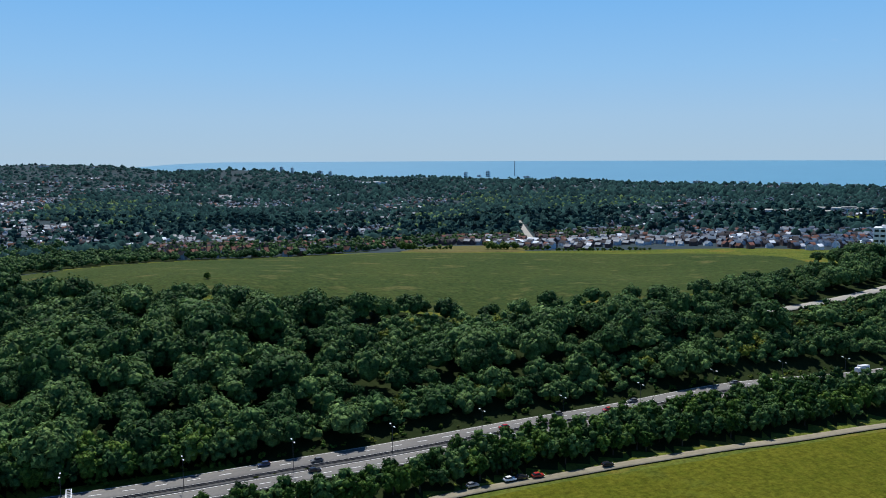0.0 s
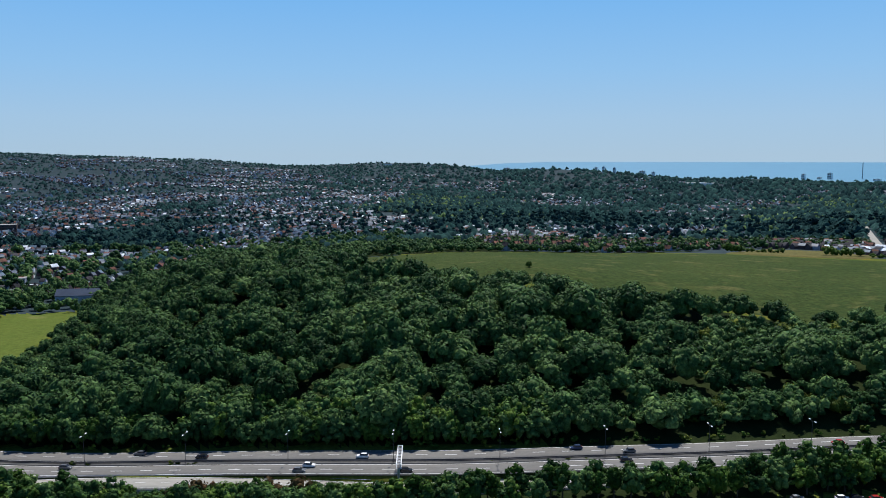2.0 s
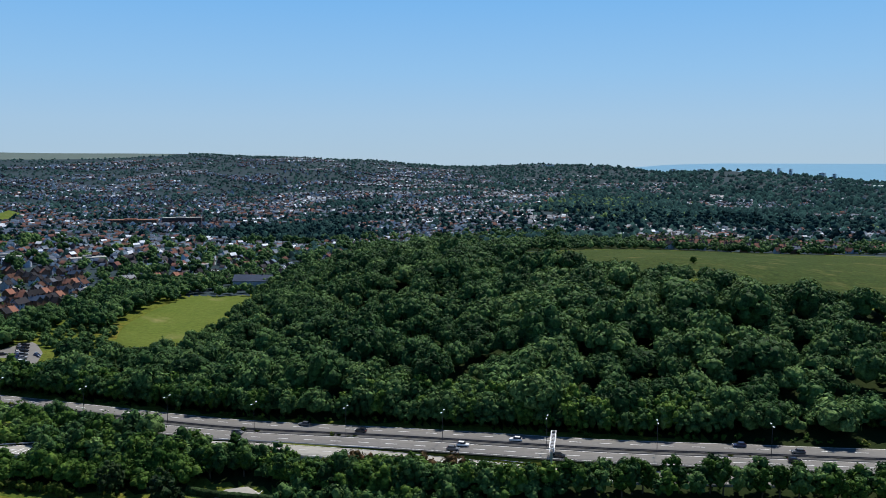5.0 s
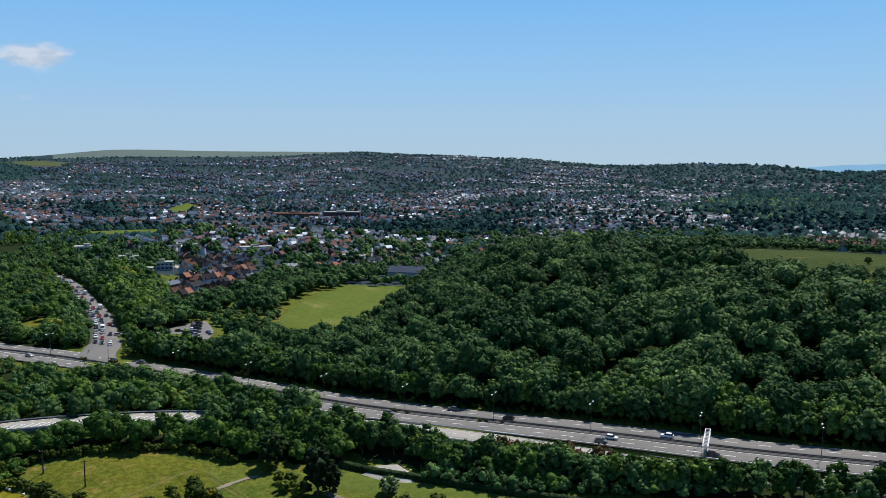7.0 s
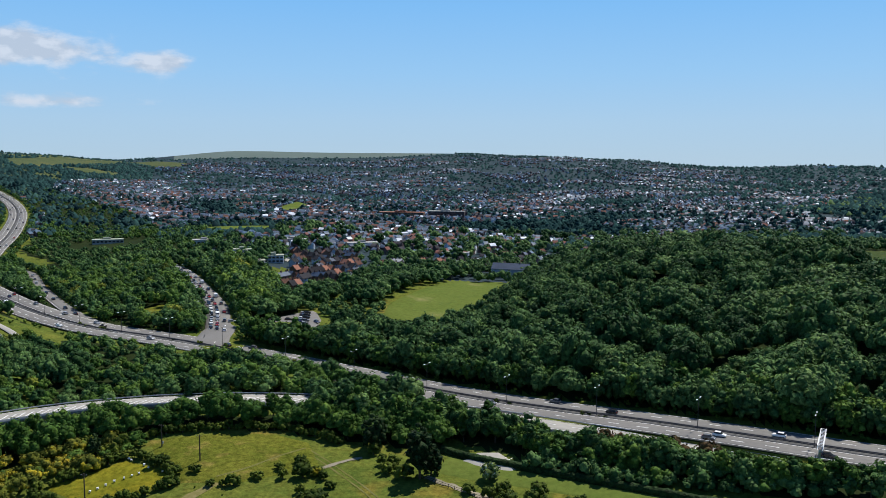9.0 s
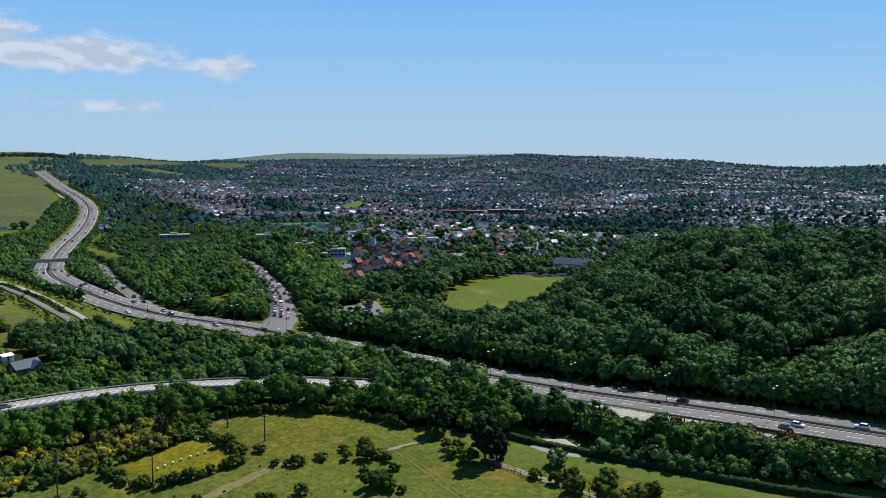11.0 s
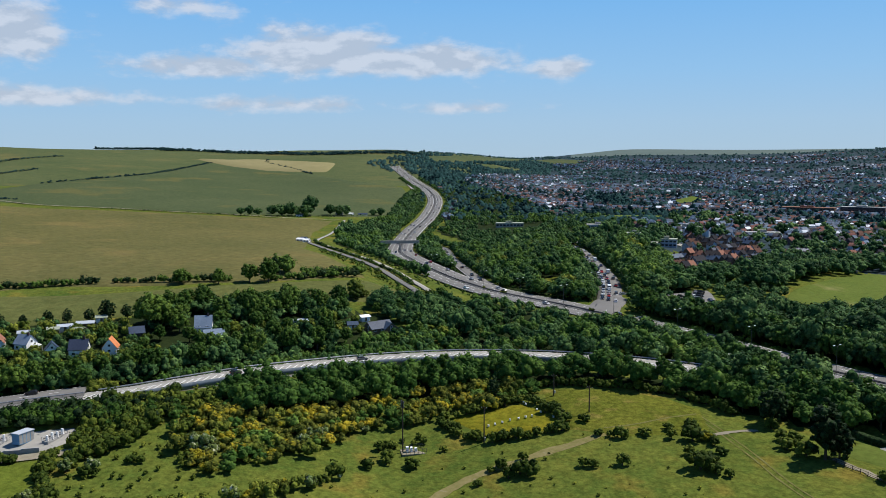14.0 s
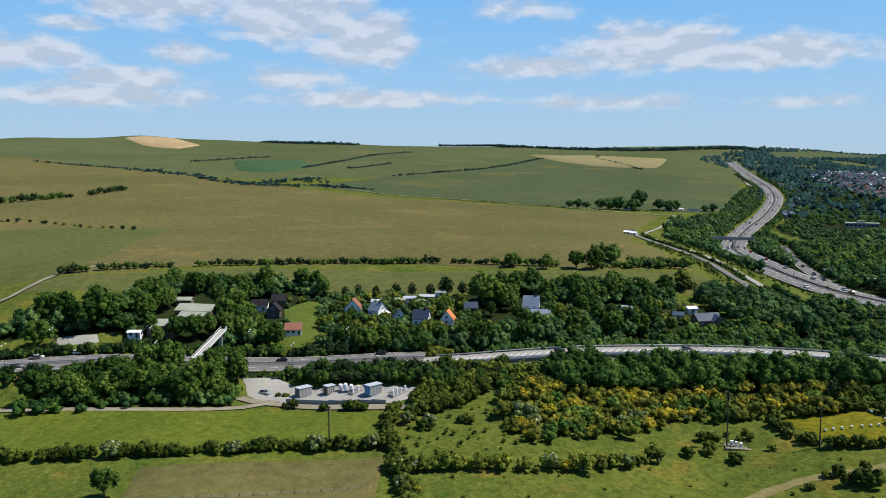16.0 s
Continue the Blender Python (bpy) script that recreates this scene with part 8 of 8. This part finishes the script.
for q in (0.4, L - 0.4):
    part("leg", box(bmesh.new(), q - 0.25, q + 0.25, -0.35, 0.35, -1.5, 5.5, 0.04), STEEL, gantry)
gantry.matrix_basis = pose(7.9, 267.4, z, 0, 0, -94)


def lamp_post():
    base = new("street_lamp")
    tagged(base, "tall grey steel street lamp with two arms", "street lamp", "street lamps")
    part("column", tube(bmesh.new(), (0, 0, -0.5), (0, 0, 10), 0.11, 0.06, 8), DARK_STEEL, base)
    for q in (-1, 1):
        part("arm", tube(bmesh.new(), (0, 0, 9.9), (0, q * 1.4, 10.4), 0.05, 0.04, 6), DARK_STEEL, base)
        part("lantern", box(bmesh.new(), -0.2, 0.2, q * 1.8 - 0.5, q * 1.8 + 0.5, 10.33, 10.52, 0.05), WHITE_STEEL, base, "pale lantern head")
    return base


lamp = None
for key, off, first, last, gap in (("main", 0.0, -420, 420, 35.0), ("north", 12.6, -340, -280, 36.0), ("north", -12.6, -340, -280, 50.0), ("queue", 8, -400, -270, 45.0)):
    p, side, z, half = ROADS[key]
    s = np.concatenate([[0], np.cumsum(np.linalg.norm(np.diff(p, axis=0), axis=1))])
    for u in np.arange(8, s[-1], gap):
        x, y = np.interp(u, s, p[:, 0]), np.interp(u, s, p[:, 1])
        if not first < x < last:
            continue
        sd = np.array([np.interp(u, s, side[:, 0]), np.interp(u, s, side[:, 1])])
        sd /= np.linalg.norm(sd)
        q = np.array([x, y]) + sd * off
        m = pose(q[0], q[1], np.interp(u, s, z) - 0.3, 0, 0, math.degrees(math.atan2(-sd[0], sd[1])) + (0 if off > 0 else 180))
        if lamp is None:
            lamp = lamp_post()
            lamp.matrix_basis = m
        else:
            copy_thing(lamp, m)


def rail(name, key, off, z0, z1, thick, mat, label, skip, posts=True, post_gap=4.0):
    """A crash barrier or parapet along a road."""
    p, side, z, half = ROADS[key]
    n0, n1 = int(skip[0] * len(p)), int(skip[1] * len(p))
    p, side, z = p[n0:n1], side[n0:n1], z[n0:n1]
    n = len(p)
    rows = [np.column_stack([p + side * (off + o), z + h]) for o, h in ((-thick, z0), (-thick, z1), (thick, z1), (thick, z0))]
    v, t = np.concatenate(rows), []
    for r in range(4):
        k = np.arange(n - 1)
        a, b = r * n + k, ((r + 1) % 4) * n + k
        t += [np.stack([a, a + 1, b + 1], 1), np.stack([a, b + 1, b], 1)]
    base = new(name)
    tagged(base, label, "barrier", kind="structure")
    o = new("beam", mesh("beam", v, np.concatenate(t), mat))
    o.parent = base
    if posts:
        s = np.concatenate([[0], np.cumsum(np.linalg.norm(np.diff(p, axis=0), axis=1))])
        bm = bmesh.new()
        for u in np.arange(0, min(s[-1], 900), post_gap):
            x, y = np.interp(u, s, p[:, 0] + side[:, 0] * off), np.interp(u, s, p[:, 1] + side[:, 1] * off)
            zz = np.interp(u, s, z)
            box(bm, x - 0.07, x + 0.07, y - 0.07, y + 0.07, zz - 0.4, zz + z1 - 0.02)
        part("posts", bm, DARK_STEEL, base)["kind"] = "stuff"
    return base


rail("crash_barrier", "main", 0.55, 0.42, 0.76, 0.08, DARK_STEEL, "dark steel crash barrier along the central strip", (0.15, 1))
rail("crash_barrier", "main", -0.55, 0.42, 0.76, 0.08, DARK_STEEL, "dark steel crash barrier along the central strip", (0.15, 1))
rail("crash_barrier", "north", 0.0, 0.42, 0.76, 0.08, STEEL, "steel crash barrier between the valley carriageways", (0, 1))
rail("parapet", "ramp", -5.15, -1.8, 0.5, 0.12, PARAPET, "blue-grey panelled parapet on the slip road wall", (0.05, 0.42))
rail("parapet", "ramp", 5.15, 0.3, 0.7, 0.08, STEEL, "steel parapet rail on the slip road", (0.05, 0.8))


# ---- vehicles ----
def extruded(profile, width, bevel):
    """A body from its side outline, x along, z up."""
    bm = bmesh.new()
    a = [bm.verts.new((x, -width / 2, z)) for x, z in profile]
    b = [bm.verts.new((x, width / 2, z)) for x, z in profile]
    bm.faces.new(a)
    bm.faces.new(b[::-1])
    n = len(profile)
    for k in range(n):
        bm.faces.new((a[k], b[k], b[(k + 1) % n], a[(k + 1) % n])[::-1])
    bmesh.ops.recalc_face_normals(bm, faces=bm.faces)
    if bevel:
        bmesh.ops.bevel(bm, geom=list(bm.edges), offset=bevel, segments=1, affect="EDGES")
    return bm


def vehicle(name, paint, label, category, lower, upper, width, axle, tyre, group):
    base = new(name)
    tagged(base, label, category, group)
    part("body", extruded(lower, width, 0.07), paint, base)
    part("cabin_glass", extruded(upper, width - 0.22, 0.10), GLASS, base)
    xs, zs = [p[0] for p in upper], [p[1] for p in upper]
    top = max(zs)
    tops = [p[0] for p in upper if p[1] > top - 0.12]
    part("roof", box(bmesh.new(), min(tops) - 0.05, max(tops) + 0.05, -width / 2 + 0.2, width / 2 - 0.2, top - 0.04, top + 0.04, 0.03), paint, base)
    for x in axle:
        for s in (-1, 1):
            part("wheel", tube(bmesh.new(), (x, s * (width / 2 - 0.02), tyre), (x, s * (width / 2 - 0.24), tyre), tyre, tyre, 12), RUBBER, base)
    f = max(p[0] for p in lower)
    r = min(p[0] for p in lower)
    for s in (-1, 1):
        part("headlight", box(bmesh.new(), f - 0.1, f + 0.02, s * width * 0.36 - 0.18, s * width * 0.36 + 0.18, 0.62, 0.78), WHITE_STEEL, base)
        part("tail_light", box(bmesh.new(), r - 0.02, r + 0.1, s * width * 0.38 - 0.12, s * width * 0.38 + 0.12, 0.7, 0.92), CAR_PAINTS[4][1], base)
    return base


HATCH = [(-2.05, 0.30), (2.05, 0.28), (2.1, 0.6), (1.95, 0.82), (1.0, 0.95), (-1.95, 1.0), (-2.1, 0.7)]
HATCH_TOP = [(1.05, 0.9), (0.35, 1.45), (-1.35, 1.5), (-1.95, 0.95)]
VAN = [(-2.6, 0.35), (2.6, 0.33), (2.65, 0.75), (2.45, 1.15), (1.75, 1.3), (1.35, 2.15), (1.0, 2.35), (-2.55, 2.4), (-2.65, 2.2)]
VAN_TOP = [(2.2, 1.15), (1.55, 2.05), (1.1, 2.1), (0.9, 1.15)]
TRUCK = [(-3.6, 0.7), (3.4, 0.5), (3.5, 1.3), (3.3, 2.4), (1.9, 2.6), (1.8, 3.3), (-3.55, 3.35), (-3.6, 1.0)]
TRUCK_TOP = [(3.46, 1.45), (3.3, 2.3), (2.3, 2.35), (2.3, 1.45)]
fleet = [vehicle("car", m, c + " hatchback car on the road", "car", HATCH, HATCH_TOP, 1.78, (-1.3, 1.32), 0.32, "traffic") for c, m in CAR_PAINTS]
fleet += [vehicle("van", CAR_PAINTS[0][1], "white panel van on the road", "van", VAN, VAN_TOP, 2.0, (-1.6, 1.7), 0.35, "traffic"),
          vehicle("truck", CAR_PAINTS[0][1], "small white box truck on the road", "truck", TRUCK, TRUCK_TOP, 2.3, (-2.3, 2.3), 0.45, "traffic")]
parked = set()


def park(kind, x, y, z, turn):
    proto = fleet[kind]
    m = pose(x, y, z, 0, 0, turn)
    if proto.name in parked:
        copy_thing(proto, m)
    else:
        parked.add(proto.name)
        proto.matrix_basis = m


def on_road(key, u, off, kind, back=False):
    p, side, z, half = ROADS[key]
    s = np.concatenate([[0], np.cumsum(np.linalg.norm(np.diff(p, axis=0), axis=1))])
    sd = np.array([np.interp(u, s, side[:, 0]), np.interp(u, s, side[:, 1])])
    sd /= np.linalg.norm(sd)
    x, y = np.interp(u, s, p[:, 0]) + sd[0] * off, np.interp(u, s, p[:, 1]) + sd[1] * off
    park(kind, x, y, np.interp(u, s, z) - 0.02 * 2.0, math.degrees(math.atan2(-sd[0], sd[1])) + (180 if back else 0))


crnd = random.Random(31)
length = float(np.linalg.norm(np.diff(ROADS["main"][0], axis=0), axis=1).sum())
for lane, back in ((-8.6, False), (-4.2, False), (4.2, True), (8.6, True)):
    u = crnd.uniform(20, 60)
    while u < length - 40:
        on_road("main", u, lane, crnd.choice((0, 1, 1, 2, 3, 4, 5, 5, 1, 0, 6)), back)
        u += crnd.uniform(30, 160)
on_road("main", length - 262, 8.6, 7, True)
for lane, back in ((-8.2, False), (-3.8, False), (3.8, True), (8.2, True)):
    u = crnd.uniform(10, 40)
    while u < 240:
        on_road("north", u, lane, crnd.choice((0, 1, 1, 2, 4, 5)), back)
        u += crnd.uniform(40, 90)
on_road("ramp", 70, -1.0, 1)
on_road("ramp", 118, -1.0, 5)
for lane, gap in ((3.4, 8.5), (0.4, 9.5), (-3.2, 22)):
    u = 28 + lane
    while u < 270:
        on_road("queue", u, lane, crnd.choice((0, 1, 2, 3, 4, 5, 1, 2, 0, 6)), lane > 0)
        u += gap + crnd.uniform(0, 5)
for k in range(9):
    on_road("merge", 60 + 30 * k + crnd.uniform(-8, 8), 0.5, crnd.choice((0, 1, 2, 5)), k % 2 == 0)
for k in range(7):
    on_road("park", 6 + 7 * k, 4.5 - (k % 3) * 3.5, crnd.choice((0, 1, 2, 3, 5)))
for k in range(12):
    x, y = -249 + 1.7 * k, 388 - 3.0 * k + (3.0 if k % 2 else -2.5)
    park(crnd.choice((0, 1, 2, 3, 5, 1)), x, y, height_at(x, y) + 0.8, 40 if k % 2 else 130)
for x, y, k, tn in ((125, 234.6, 2, 0), (138, 233, 0, -5), (142.5, 232.8, 1, -5), (148, 231.6, 4, -8), (174, 228.3, 1, -10), (-340, -35, 0, 80), (-339, -48, 0, 85), (-288, 29, 2, 40)):
    park(k, x, y, height_at(x, y) + 0.5, tn)

# bushes in the central strip
cx, cy = [], []
p, side, z, half = ROADS["main"]
for k in range(len(p)):
    if -400 < p[k][0] < 340 and crnd.random() < 0.3:
        for q in range(crnd.randint(1, 3)):
            cx.append(p[k][0] + crnd.uniform(-2.5, 2.5))
            cy.append(p[k][1] + crnd.uniform(-0.4, 0.4))
thicket("reservation_bushes", scrub, np.array(cx), np.array(cy), rng.uniform(0.25, 0.55, len(cx)), LEAF_SCRUB, "small bushes in the strip between carriageways", rng, -0.5, category="bushes")
# thin saplings and fence posts in the dry paddock
bm = bmesh.new()
for k in range(16):
    x, y = -203 + 0.9 * k * 0.3, -4 + 3.3 * k
    box(bm, x - 0.06, x + 0.06, y - 0.06, y + 0.06, height_at(x, y) - 0.2, height_at(x, y) + 1.2)
fence = new("fence")
tagged(fence, "thin wire fence on wooden posts across the dry paddock", "fence")
part("posts", bm, POLE_WOOD, fence)
bm = bmesh.new()
for z0 in (0.5, 0.85, 1.1):
    for k in range(15):
        a, b = (-203 + 0.27 * k, -4 + 3.3 * k), (-203 + 0.27 * (k + 1), -4 + 3.3 * (k + 1))
        tube(bm, (*a, height_at(*a) + z0), (*b, height_at(*b) + z0), 0.012, 0.012, 3)
part("wire", bm, STEEL, fence)
